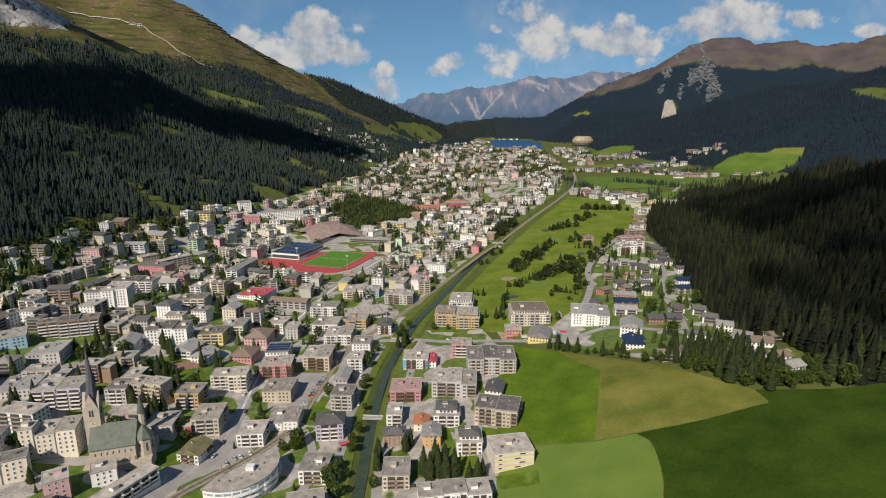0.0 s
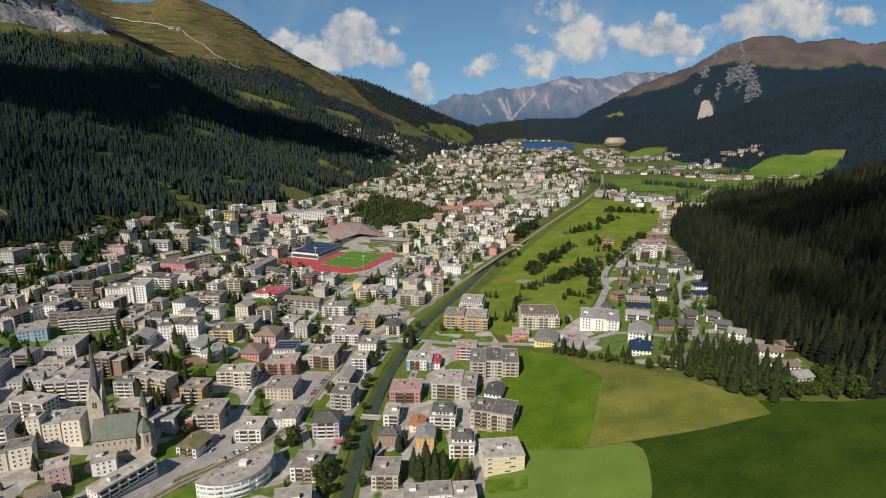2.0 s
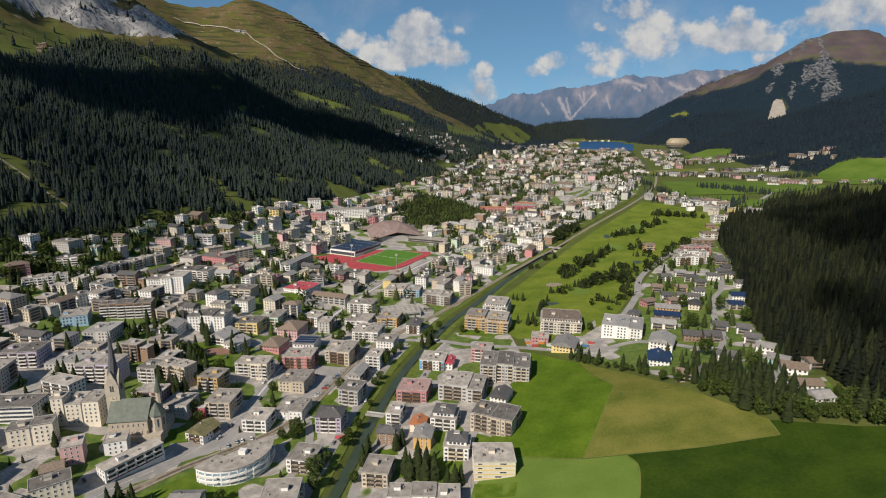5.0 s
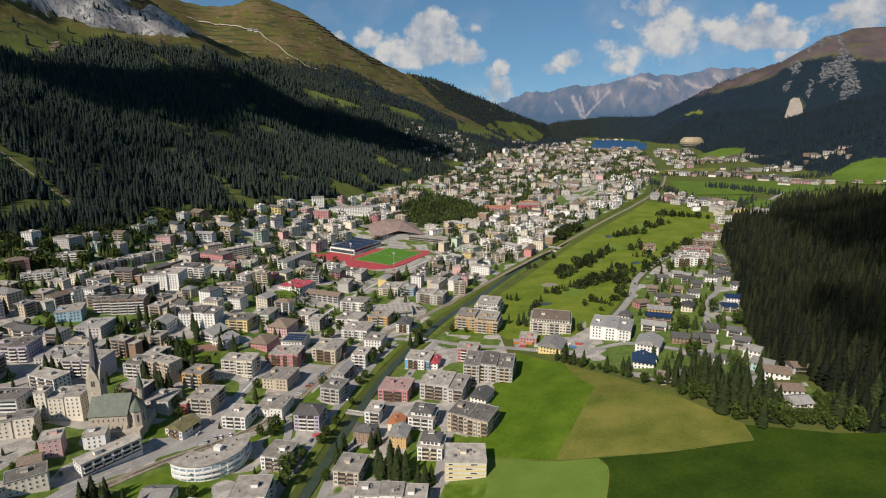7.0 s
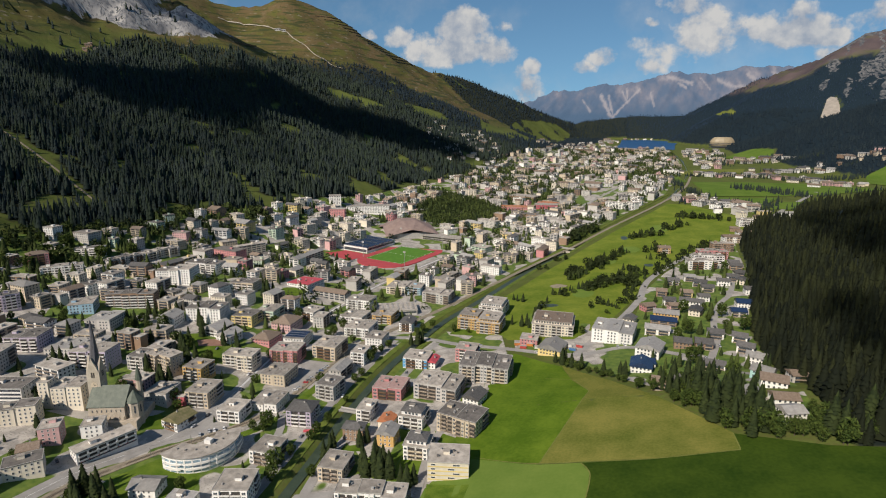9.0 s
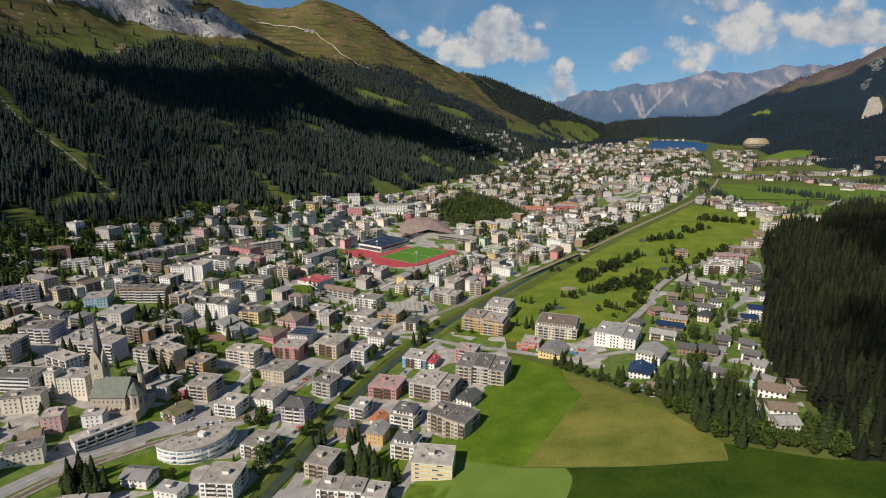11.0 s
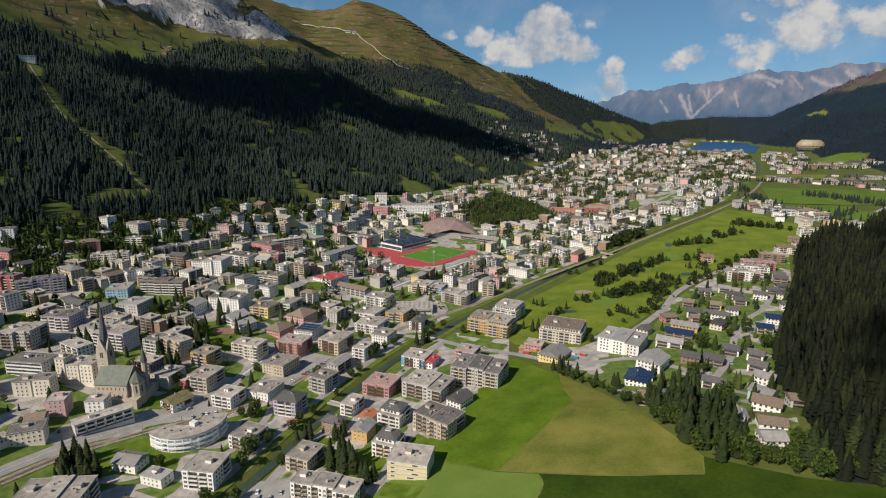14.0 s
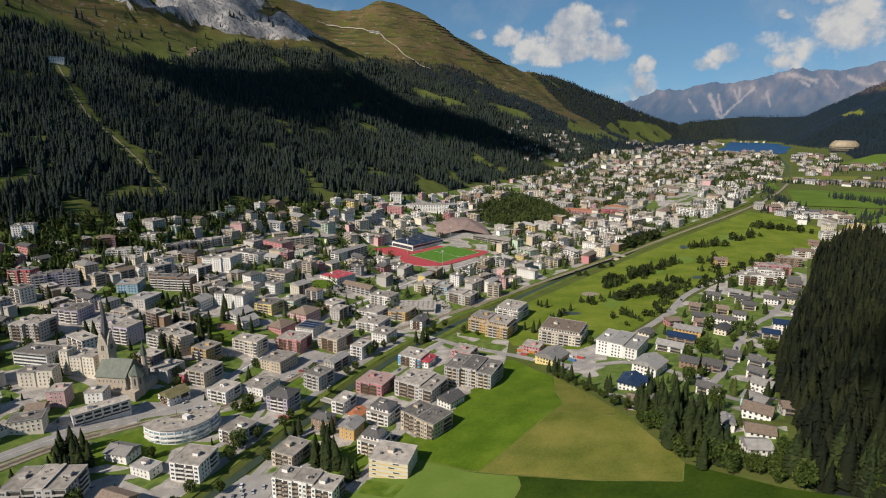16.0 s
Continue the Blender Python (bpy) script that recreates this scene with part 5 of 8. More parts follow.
                part("glazing_strip", column_mesh(storeys, round(u * 0.2, 1)), root, at=pose(a + side * u * 0.29, front - 1.1, 0), kind="stuff")
                for k in range(storeys):
                    part("balcony", balcony_mesh(round(u * 0.56 * 4) / 4, 1.5, light), root, at=pose(a - side * u * 0.19, front, 0.3 + k * storey))
    if kind in ("gable", "hip"):
        part("chimney", Solid().box(-0.5, 0.5, -0.4, 0.4, 0, 2.6).box(-0.6, 0.6, -0.5, 0.5, 2.6, 2.8, 1).mesh("chimney", CONCRETE, SLATE), root, at=pose(r.uniform(-0.2, 0.2) * w, r.uniform(-0.08, 0.08) * d, top + 0.12 * min(w, d)))
    if style == "solar":
        for i in range(3):
            for j in range(4):
                part("solar_panel", Solid().box(-w / 8 + 0.1, w / 8 - 0.1, -d / 11, d / 11, 0.15, 0.3).mesh("solar_panel", BLUE_ROOF), root, at=pose((j - 1.5) * w / 4.2, (i - 1) * d / 4.2, deck))
    for sx, turn, back in ((w / 2, 90, sections[-1][2]), (-w / 2, -90, sections[0][2])):
        span = d - back
        for k in range(storeys):
            z = 1.3 + k * storey
            if turn == 90 and style == "balcony" and span > 13 and k > 0 and x < 60:
                part("balcony", balcony_mesh(round(span * 0.4 * 2) / 2, 1.3, light), root, at=pose(sx, back / 2 + span * 0.22, z - 1.0, 0, 0, turn))
                part("glazing_strip", row_mesh(round(span * 0.5), 1.25, 1.45, 2.9), root, at=pose(sx, back / 2 - span * 0.22, z, 0, 0, turn), kind="stuff")
            elif near:
                cells = max(1, int((span - 1.2) / 3.1))
                for i in range(cells):
                    part("window", window_mesh(1.05, 1.4), root, at=pose(sx, back / 2, z, 0, 0, turn) @ pose((i - (cells - 1) / 2) * 3.1, 0, 0))
            else:
                part("glazing_strip", row_mesh(span, 1.3, 1.5, 2.9), root, at=pose(sx, back / 2, z, 0, 0, turn), kind="stuff")
    if style == "blue":
        for e in (-1, 1):
            part("facade_panel", Solid().box(-1.3, 1.3, -0.1, 0, 0.4, top - 0.4).mesh("facade_panel", WALLS["sky"]), root, "bright blue facade panel", at=pose(e * w * 0.44, -d / 2 - 1.12, 0))
    return root


# the blocks by the river and round the church
house(42.3, 318.8, 25.1, 20.1, 4, 10, "cream", GRAVEL, "flat", "strips")
house(39.5, 370.6, 30.4, 22.5, 4, -14, "sand", GRAVEL, "flat", "balcony")
house(41.1, 410.4, 13.1, 17.0, 2, -15, "white", SLATE, "gable", "plain")
house(9.4, 422.6, 35.7, 27.5, 4, -4, "grey", GRAVEL, "flat", "balcony")
house(41.5, 458.3, 41.0, 30.2, 5, 0, "grey", GRAVEL, "flat", "balcony")
house(17.5, 496.4, 18.3, 16.5, 4, -2, "rose", GRAVEL, "flat", "balcony")
house(-24.3, 476.7, 22.7, 20.0, 3, -1, "white", GRAVEL, "flat", "blue")
house(-9.8, 475.7, 7.6, 14.8, 2, -1, "white", RED_SHEET, "gable", "plain")
house(-29.5, 416.9, 24.5, 22.2, 3, -0, "rose", PINK_ROOF, "flat", "balcony")
house(-35.5, 379.4, 11.0, 17.0, 3, 0, "white", GRAVEL, "flat", "balcony")
house(2.7, 374.7, 18.6, 17.0, 3, -1, "white", SLATE, "attic", "balcony")
house(-15.4, 367.5, 10.0, 10.9, 2, -3, "cream", RED_TILE, "gable", "plain")
house(-7.8, 347.8, 11.8, 13.4, 3, 1, "ochre", TIN_ROOF, "gable", "plain")
house(-33.3, 349.6, 14.6, 10.0, 3, 4, "brown", SLATE, "hip", "plain")
house(17.1, 337.3, 16.5, 15.7, 3, 2, "white", SLATE, "attic", "balcony")
house(-28.5, 308.2, 16.6, 19.0, 3, 2, "sand", GRAVEL, "flat", "balcony")
house(6.3, 279.7, 40.6, 14.3, 4, 8, "white", GRAVEL, "flat", "balcony")
house(-79.5, 361.6, 19.0, 16.5, 4, 6, "lilac", SLATE, "hip", "balcony")
house(-79.4, 314.0, 17.2, 19.1, 3, -1, "white", GRAVEL, "flat", "balcony")
house(-77.1, 404.0, 16.3, 18.7, 4, -4, "grey", GRAVEL, "flat", "balcony")
house(-77.4, 469.9, 12.8, 17.0, 4, 0, "white", GRAVEL, "flat", "balcony")
house(-77.9, 513.4, 17.7, 20.3, 3, -1, "white", GRAVEL, "flat", "plain")
house(-131.4, 352.6, 17.9, 17.7, 3, 5, "white", GRAVEL, "flat", "balcony")
house(-115.1, 375.2, 21.4, 22.2, 2, 2, "white", GRAVEL, "flat", "plain")
house(-130.2, 414.7, 22.3, 25.7, 3, -0, "sand", GRAVEL, "flat", "plain")
house(-143.1, 453.2, 26.7, 22.0, 4, 5, "rose", GRAVEL, "flat", "balcony")
house(-152.2, 490.4, 20.3, 23.3, 3, 5, "white", GRAVEL, "flat", "solar")
house(-173.0, 425.8, 28.4, 17.0, 4, 5, "cream", GRAVEL, "flat", "balcony")
house(-189.1, 390.3, 17.5, 17.5, 4, 1, "ochre", GRAVEL, "flat", "balcony")
house(-166.3, 365.7, 18.9, 21.8, 4, 6, "sand", GRAVEL, "flat", "balcony")
house(-191.2, 350.1, 18.1, 19.4, 3, 6, "grey", GRAVEL, "flat", "plain")
house(-180.2, 352.9, 13.5, 8.1, 2, 9, "red", GRAVEL, "flat", "plain")
house(-161.9, 330.7, 15.2, 16.4, 2, -8, "white", MOSS, "gable", "balcony")
house(-269.7, 367.8, 31.5, 19.0, 5, 8, "lilac", GRAVEL, "flat", "loggia")
house(-306.4, 399.4, 20.4, 13.1, 3, 8, "sand", GRAVEL, "flat", "balcony")
house(-236.3, 381.8, 14.8, 17.0, 4, 3, "grey", GRAVEL, "flat", "balcony")
house(-217.4, 384.8, 28.7, 14.5, 5, -15, "sand", GRAVEL, "flat", "balcony")
house(-338, 484, 48, 15, 5, 22, "brown", GRAVEL, "flat", "loggia")
house(-322.4, 432.0, 24.5, 28.1, 3, 11, "grey", TIN_ROOF, "flat", "plain")
house(-251.2, 488.9, 35.4, 22.0, 5, 9, "white", GRAVEL, "flat", "plain")
house(-270.9, 585.6, 30.2, 22.0, 3, 1, "sand", GRAVEL, "flat", "loggia")
house(-218.5, 633.7, 32.5, 34.0, 2, -13, "white", RED_SHEET, "flat", "plain")
house(-361.8, 566.4, 18.3, 21.1, 5, 11, "white", GRAVEL, "flat", "plain")
house(-343.5, 571.8, 24.3, 28.0, 6, 12, "white", GRAVEL, "flat", "plain")
house(-350.0, 619.5, 46.0, 22.0, 4, -0, "white", GRAVEL, "flat", "loggia")
house(3.7, 583.3, 23.1, 25.3, 4, -4, "ochre", GRAVEL, "attic", "balcony")
house(26.8, 573.9, 23.8, 27.3, 4, -4, "ochre", GRAVEL, "attic", "balcony")
house(21.6, 625.7, 27.0, 31.1, 4, -5, "white", GRAVEL, "attic", "balcony")
house(91.5, 571.7, 40.3, 34.0, 4, -1, "cream", BROWN_ROOF, "attic", "balcony")
house(149.4, 546.4, 36.9, 34.0, 4, -11, "white", TIN_ROOF, "flat", "plain")
house(93.9, 515.3, 20.6, 23.7, 2, -14, "yellow", TIN_ROOF, "gable", "plain")
house(70.7, 537.9, 16.3, 15.7, 2, -3, "rose", GRAVEL, "flat", "plain")
house(176.6, 500.3, 19.7, 22.7, 3, -18, "white", TIN_ROOF, "gable", "plain")
house(166.7, 464.5, 16, 18, 2, -8, "white", BLUE_ROOF, "gable", "plain")
house(-275.1, 463.4, 17.1, 19.7, 3, 10, "white", TIN_ROOF, "gable", "plain")
house(-216.6, 502.1, 23.8, 22.4, 3, 2, "yellow", GRAVEL, "flat", "balcony")
house(-204.4, 527.6, 21.0, 24.1, 3, 2, "mint", GRAVEL, "flat", "balcony")
house(-179.2, 478.3, 19.2, 21.9, 2, -3, "rose", BROWN_ROOF, "hip", "plain")
house(-226.2, 468.6, 18.6, 21.4, 2, -7, "white", TIN_ROOF, "gable", "balcony")
house(-208.2, 460.4, 15.8, 18.2, 2, -7, "white", TIN_ROOF, "gable", "plain")
house(-178.4, 516.1, 21.7, 24.9, 3, -1, "pink", BROWN_ROOF, "hip", "plain")
house(-170.8, 557.7, 18.7, 21.5, 3, -9, "white", GRAVEL, "flat", "balcony")
house(-112.3, 477.6, 24.6, 27.5, 4, -1, "sand", GRAVEL, "flat", "balcony")
house(-103.8, 536.1, 26.3, 26.0, 3, -2, "white", GRAVEL, "flat", "balcony")
house(-91.7, 577.1, 21.7, 24.2, 3, -4, "ochre", GRAVEL, "flat", "balcony")
house(-60.6, 560.2, 14.0, 17.0, 3, 0, "white", SLATE, "gable", "balcony")
house(-132.6, 605.9, 29.9, 22.0, 4, -3, "white", GRAVEL, "flat", "balcony")
house(-121.6, 562.2, 25.9, 26.1, 3, -4, "white", GRAVEL, "flat", "balcony")
house(-52.7, 658.0, 34.4, 22.0, 4, -5, "grey", GRAVEL, "flat", "balcony")
house(-111.1, 683.2, 24.9, 28.6, 3, -2, "cream", GRAVEL, "flat", "balcony")
house(-89.6, 685.3, 19.6, 22.5, 3, 1, "blue", GRAVEL, "flat", "balcony")
house(-130.6, 214.2, 36.5, 22.3, 5, 28, "grey", GRAVEL, "flat", "balcony")
house(-203, 247, 20, 13, 3, 45, "cream", GRAVEL, "flat", "plain")
house(-75.8, 271.9, 20.6, 20.0, 4, 14, "white", GRAVEL, "flat", "balcony")
house(-129.9, 261.9, 16.5, 13.0, 2, 11, "white", TIN_ROOF, "gable", "plain")
house(-102.4, 257.5, 16.1, 10.2, 2, 4, "white", TIN_ROOF, "flat", "plain")
house(-181.5, 284.0, 36.3, 10.5, 3, 66, "white", GRAVEL, "flat", "red")
house(-199, 294, 13, 12, 3, 30, "white", GRAVEL, "flat", "plain")
house(-215, 277, 12, 13, 4, 34, "pink", GRAVEL, "flat", "plain")
house(-250, 284, 25, 12, 4, 30, "cream", GRAVEL, "flat", "plain", near=True)
house(-281, 303, 32, 18, 4, 14, "white", GRAVEL, "flat", "bands")
house(-332.1, 330.1, 26.5, 24.0, 5, 18, "grey", GRAVEL, "flat", "balcony")
house(-214, 260, 11, 10, 2, 40, "white", BROWN_ROOF, "gable", "plain")
house(-341.7, 370.5, 29.2, 22.0, 4, 17, "lilac", GRAVEL, "flat", "loggia")
house(-302.6, 384.3, 40.5, 32.5, 2, 11, "grey", TIN_ROOF, "flat", "plain")
house(-462, 398, 26, 14, 5, 14, "red", GRAVEL, "flat", "balcony")
house(-433, 413, 43, 14, 5, 57, "lilac", GRAVEL, "flat", "balcony")
house(-574, 467, 24, 16, 6, 40, "white", GRAVEL, "flat", "plain")
house(-482, 577, 33, 15, 3, 22, "white", GRAVEL, "flat", "loggia")
house(-369.7, 454.4, 22.5, 25.9, 3, 33, "blue", GRAVEL, "flat", "plain")
house(-467, 522, 42, 13, 3, 43, "white", GRAVEL, "flat", "balcony")
house(-498, 520, 21, 13, 5, 54, "rose", BROWN_ROOF, "hip", "balcony")
house(-440, 585, 46, 14, 3, 74, "grey", GRAVEL, "flat", "balcony")
house(-428, 634, 46, 14, 3, 74, "grey", GRAVEL, "flat", "balcony")
house(-237.3, 315.6, 22, 18, 5, 16, "cream", GRAVEL, "flat", "plain", near=True, lift=1.6)
house(-249.9, 307.1, 7.5, 10, 6, 16, "cream", GRAVEL, "flat", "plain", near=True, lift=2.0)


# ---- church ----
STONE = mat("pale_church_render", (0.34, 0.30, 0.24), (0.45, 0.40, 0.32), 3.0, 0.9, fine=0.5)
ROUGH_STONE = mat("rough_grey_stone", (0.33, 0.28, 0.22), (0.47, 0.41, 0.33), 1.6, 0.95, 0.05, fine=0.4)
church = tagged(new("church"), "stone church with green copper roof and tall twisted spire", "church")
church.matrix_basis = pose(-215.4, 316.5, 13.0, 0, 0, 18)
taken.append((-200, 314, 25))
half, tower_top = 4.4, 31.5
part("tower", Solid().box(-half, half, -half, half, -3, tower_top).mesh("tower", STONE), church)
for turn in range(4):
    gable = part("tower_gable", Solid().faces([(-half, -half, tower_top), (half, -half, tower_top), (0, -half, tower_top + 11.3), (0, 0, tower_top + 11.3)], [(0, 1, 2), (1, 3, 2), (0, 2, 3)]).mesh("tower_gable", STONE), church, at=pose(0, 0, 0, 0, 0, 90 * turn))
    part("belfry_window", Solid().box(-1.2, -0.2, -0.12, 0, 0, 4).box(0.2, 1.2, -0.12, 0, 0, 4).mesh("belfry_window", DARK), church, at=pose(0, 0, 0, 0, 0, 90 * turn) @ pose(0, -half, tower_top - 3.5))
    dial = Solid().prism([(2.3 * math.cos(a * 0.3927), 2.3 * math.sin(a * 0.3927)) for a in range(16)], 0, 0.12)
    clock = part("clock_face", dial.mesh("clock_face", WALLS["sand"]), church, "round pale clock dial", at=pose(0, 0, 0, 0, 0, 90 * turn) @ pose(0, -half, tower_top - 9, 90, 0, 0))
    part("clock_hand", Solid().box(-0.12, 0.12, -0.3, 2.0, 0.12, 0.2).mesh("clock_hand", SLATE), clock)
    part("clock_hand", Solid().box(-0.2, 1.4, -0.12, 0.12, 0.12, 0.2).mesh("clock_hand", SLATE), clock)
spire = Solid()
rings = 14
sv = []
for k in range(rings):
    a = k / (rings - 1)
    rad = 4.15 * (1 - a) ** 0.92 * (1 - 0.12 * math.sin(a * 3.1)) + 0.05
    for i in range(8):
        t = math.radians(22.5 + 45 * i + 38 * a)
        sv.append((rad * math.cos(t) + 0.8 * math.sin(a * 2.5), rad * math.sin(t), tower_top + 3.0 + 36.0 * a))
spire.faces(sv, [(k * 8 + i, k * 8 + (i + 1) % 8, (k + 1) * 8 + (i + 1) % 8, (k + 1) * 8 + i) for k in range(rings - 1) for i in range(8)])
part("spire", spire.mesh("spire", SPIRE_SLATE), church, "slender twisted shingled spire")
part("nave", Solid().box(-1, 23.5, -14.5, 7.5, -6, 11).faces([(-1, -14.5, 11), (-1, 7.5, 11), (-1, -3.5, 22), (23.5, -14.5, 11), (23.5, 7.5, 11), (23.5, -3.5, 22)], [(0, 2, 1), (3, 4, 5)]).mesh("nave", ROUGH_STONE), church)
part("nave_roof", roof_solid("gable", 24.5, 22.0, 0.6, 0.97).mesh("nave_roof", COPPER, COPPER), church, at=pose(11.2, -3.5, 10.5))
for i in range(8):
    part("buttress", Solid().box(-0.3, 0.3, -0.45, 0, -6, 3.2).mesh("buttress", ROUGH_STONE), church, at=pose(0.2 + 3.2 * i, -14.5, 0))
    if i < 7:
        part("church_window", Solid().box(-0.3, 0.3, -0.1, 0, 6.6, 8.4).mesh("church_window", GLASS), church, at=pose(1.8 + 3.2 * i, -14.52, 0))
apse = [(5.6 * math.cos(a * math.pi / 4), 5.6 * math.sin(a * math.pi / 4)) for a in range(8)]
part("apse", Solid().prism(apse, -6, 12).mesh("apse", ROUGH_STONE), church, at=pose(27.5, -7.5, 0))
part("apse_roof", Solid().faces([(x * 1.12, y * 1.12, 12) for x, y in apse] + [(0, 0, 20)], [(i, (i + 1) % 8, 8) for i in range(8)]).mesh("apse_roof", COPPER), church, at=pose(27.5, -7.5, 0))
for a in range(5, 9):
    part("church_window", Solid().box(-0.5, 0.5, -0.1, 0.05, 4, 9.5).mesh("church_window", GLASS), church, at=pose(27.5, -7.5, 0, 0, 0, 45 * a + 112.5) @ pose(0, -5.2, 0))
part("stair_turret", Solid().prism([(2.1 * math.cos(a * math.pi / 4), 2.1 * math.sin(a * math.pi / 4)) for a in range(8)], -4, 20).mesh("stair_turret", STONE), church, at=pose(24, 9, 0))
part("turret_spire", Solid().faces([(2.7 * math.cos(a * math.pi / 4), 2.7 * math.sin(a * math.pi / 4), 20) for a in range(8)] + [(0, 0, 33)], [(i, (i + 1) % 8, 8) for i in range(8)]).mesh("turret_spire", COPPER), church, at=pose(24, 9, 0))

part("terrace", Solid().box(-5, 32, -17.5, 12, -9, 0.6).mesh("terrace", ROUGH_STONE), church, "raised paved terrace round the church")

# small wall and lawn by the church
drape("lawn", [(-190, 309), (-189, 319), (-181, 333), (-168, 330), (-166, 321), (-176, 314)], GARDEN, 0.3, "lawn on the slope beside the church", "lawn", 8)

# ---- curved apartment building ----
PALE_GLASS = mat("pale_blue_glazing", (0.16, 0.24, 0.29), (0.30, 0.40, 0.46), 3.0, 0.2)
curved = tagged(new("apartment_building"), "white curved apartment building with flat gravel roof and glazed balconies", "apartment building", "buildings of the town")
curved.matrix_basis = pose(-128, 308, float(land(-128, 308)) - 0.6, 0, 0, 0) @ Matrix.Diagonal((1, 1, 1.18, 1))
taken.append((-122, 302, 30))
def arc(r, a0, a1, n=18):
    return [(r * math.cos(math.radians(a0 + (a1 - a0) * i / n)), r * math.sin(math.radians(a0 + (a1 - a0) * i / n))) for i in range(n + 1)]
plan = arc(26, -112, 38) + arc(11, 38, -112)
part("wall", Solid().prism(plan, -4, 9.4).mesh("wall", WALLS["white"]), curved)
part("roof", Solid().prism(arc(26.9, -113, 39) + arc(10.4, 39, -113), 9.4, 9.9).mesh("roof", GRAVEL), curved)
part("roof_hut", Solid().box(-2.4, 2.4, -1.8, 1.8, 0, 2.4).mesh("roof_hut", WALLS["white"]), curved, at=pose(12, -6, 9.9))
for i in range(7):
    a = math.radians(-100 + 20 * i)
    part("vent", Solid().box(-0.5, 0.5, -0.5, 0.5, 0, 0.8).mesh("vent", TIN_ROOF), curved, at=pose(18 * math.cos(a), 18 * math.sin(a), 9.9))
for k in range(3):
    part("glazing_band", Solid().prism(arc(26.08, -110, 36) + arc(25.9, 36, -110), 0.9 + 2.8 * k, 2.2 + 2.8 * k).mesh("glazing_band", PALE_GLASS), curved, "curved pale blue band of windows")
    if k:
        for a0 in (-104, -68, -32, 4):
            part("balcony", Solid().prism(arc(27.5, a0, a0 + 26, 6) + arc(26.0, a0 + 26, a0, 6), -0.2, 0).prism(arc(27.6, a0, a0 + 26, 6) + arc(27.45, a0 + 26, a0, 6), 0, 0.95).mesh("balcony", WALLS["white"]), curved, at=pose(0, 0, 2.8 * k + 0.1))
    for i in range(14):
        a = -106 + 10.8 * i
        part("pillar", Solid().box(-0.45, 0.45, -0.12, 0.1, 0.6, 2.7).mesh("pillar", WALLS["white"]), curved, at=pose(26.1 * math.cos(math.radians(a)), 26.1 * math.sin(math.radians(a)), 2.8 * k, 0, 0, a + 90))

# ---- sports ground ----
stadium = tagged(new("sports_ground"), "green football pitch inside a red running track", "sports ground", kind="structure")
stadium.matrix_basis = pose(-168, 866, float(land(-163, 862)) + 1.0, 0, 0, -18)
def stretched(w, l, n=12):
    r = w / 2
    return [(r * math.cos(math.pi * i / n), l / 2 - r + r * math.sin(math.pi * i / n)) for i in range(n + 1)] + [(-r * math.cos(math.pi * i / n), -l / 2 + r - r * math.sin(math.pi * i / n)) for i in range(n + 1)]
part("running_track", Solid().prism(stretched(98, 168), -3, 0.0).mesh("running_track", TARTAN), stadium, "brick-red running track")
part("pitch", Solid().box(-35, 35, -49, 49, 0.0, 0.12).mesh("pitch", TURF), stadium, "bright green football turf")
for x0, x1, y0, y1 in ((-33, 33, -47.6, -47.3), (-33, 33, 47.3, 47.6), (-33, -32.7, -47, 47), (32.7, 33, -47, 47), (-33, 33, -0.15, 0.15)):
    part("line", Solid().box(x0, x1, y0, y1, 0.12, 0.15).mesh("line", WHITE_LINE), stadium)
drape("sports_court", [(-290, 840), (-236, 812), (-216, 852), (-268, 872)], TARTAN, 0.7, "red synthetic sports court", "sports court", 10)
for x, y in ((-222, 835), (-138, 788), (-108, 900), (-196, 950)):
    mast = tagged(new("floodlight_mast"), "slim grey floodlight mast beside the pitch", "floodlight", "floodlights")
    mast.matrix_basis = pose(x, y, float(land(x, y)))
    part("pole", Solid().prism([(0.35 * math.cos(a), 0.35 * math.sin(a)) for a in (0, 1.05, 2.1, 3.14, 4.19, 5.24)], 0, 26).mesh("pole", TIN_ROOF), mast)
    part("lamp_head", Solid().box(-1.8, 1.8, -0.3, 0.3, 24.5, 27).mesh("lamp_head", CONCRETE), mast)
taken += [(-168, 790, 32), (-130, 802, 28), (-208, 806, 24), (-168, 866, 70), (-190, 800, 30), (-163, 925, 45), (-250, 845, 35)]
hall = tagged(new("sports_hall"), "long sports hall with dark flat roof and white walls", "sports hall")
hall.matrix_basis = pose(-238, 905, float(land(-238, 905)), 0, 0, -18)
part("wall", Solid().box(-25, 25, -38, 38, -3, 9).mesh("wall", WALLS["white"]), hall)
part("roof", roof_solid("flat", 50, 76).mesh("roof", BLUE_ROOF, CONCRETE), hall, at=pose(0, 0, 9))
part("glazing_band", Solid().box(-24, 24, -38.1, -38, 1, 6).mesh("glazing_band", GLASS), hall)
part("glazing_band", Solid().box(25, 25.1, -36, 36, 4, 7.5).mesh("glazing_band", GLASS), hall)
for i in range(3):
    part("roof_window", Solid().box(-16, 16, -1.2, 1.2, 9.4, 10.1).mesh("roof_window", GLASS), hall, at=pose(0, (i - 1) * 22, 0))
taken.append((-238, 905, 44))
ice = tagged(new("ice_stadium"), "large ice stadium with a steep faceted brown timber roof", "ice stadium")
ice.matrix_basis = pose(-208, 1022, float(land(-208, 1022)), 0, 0, 30)
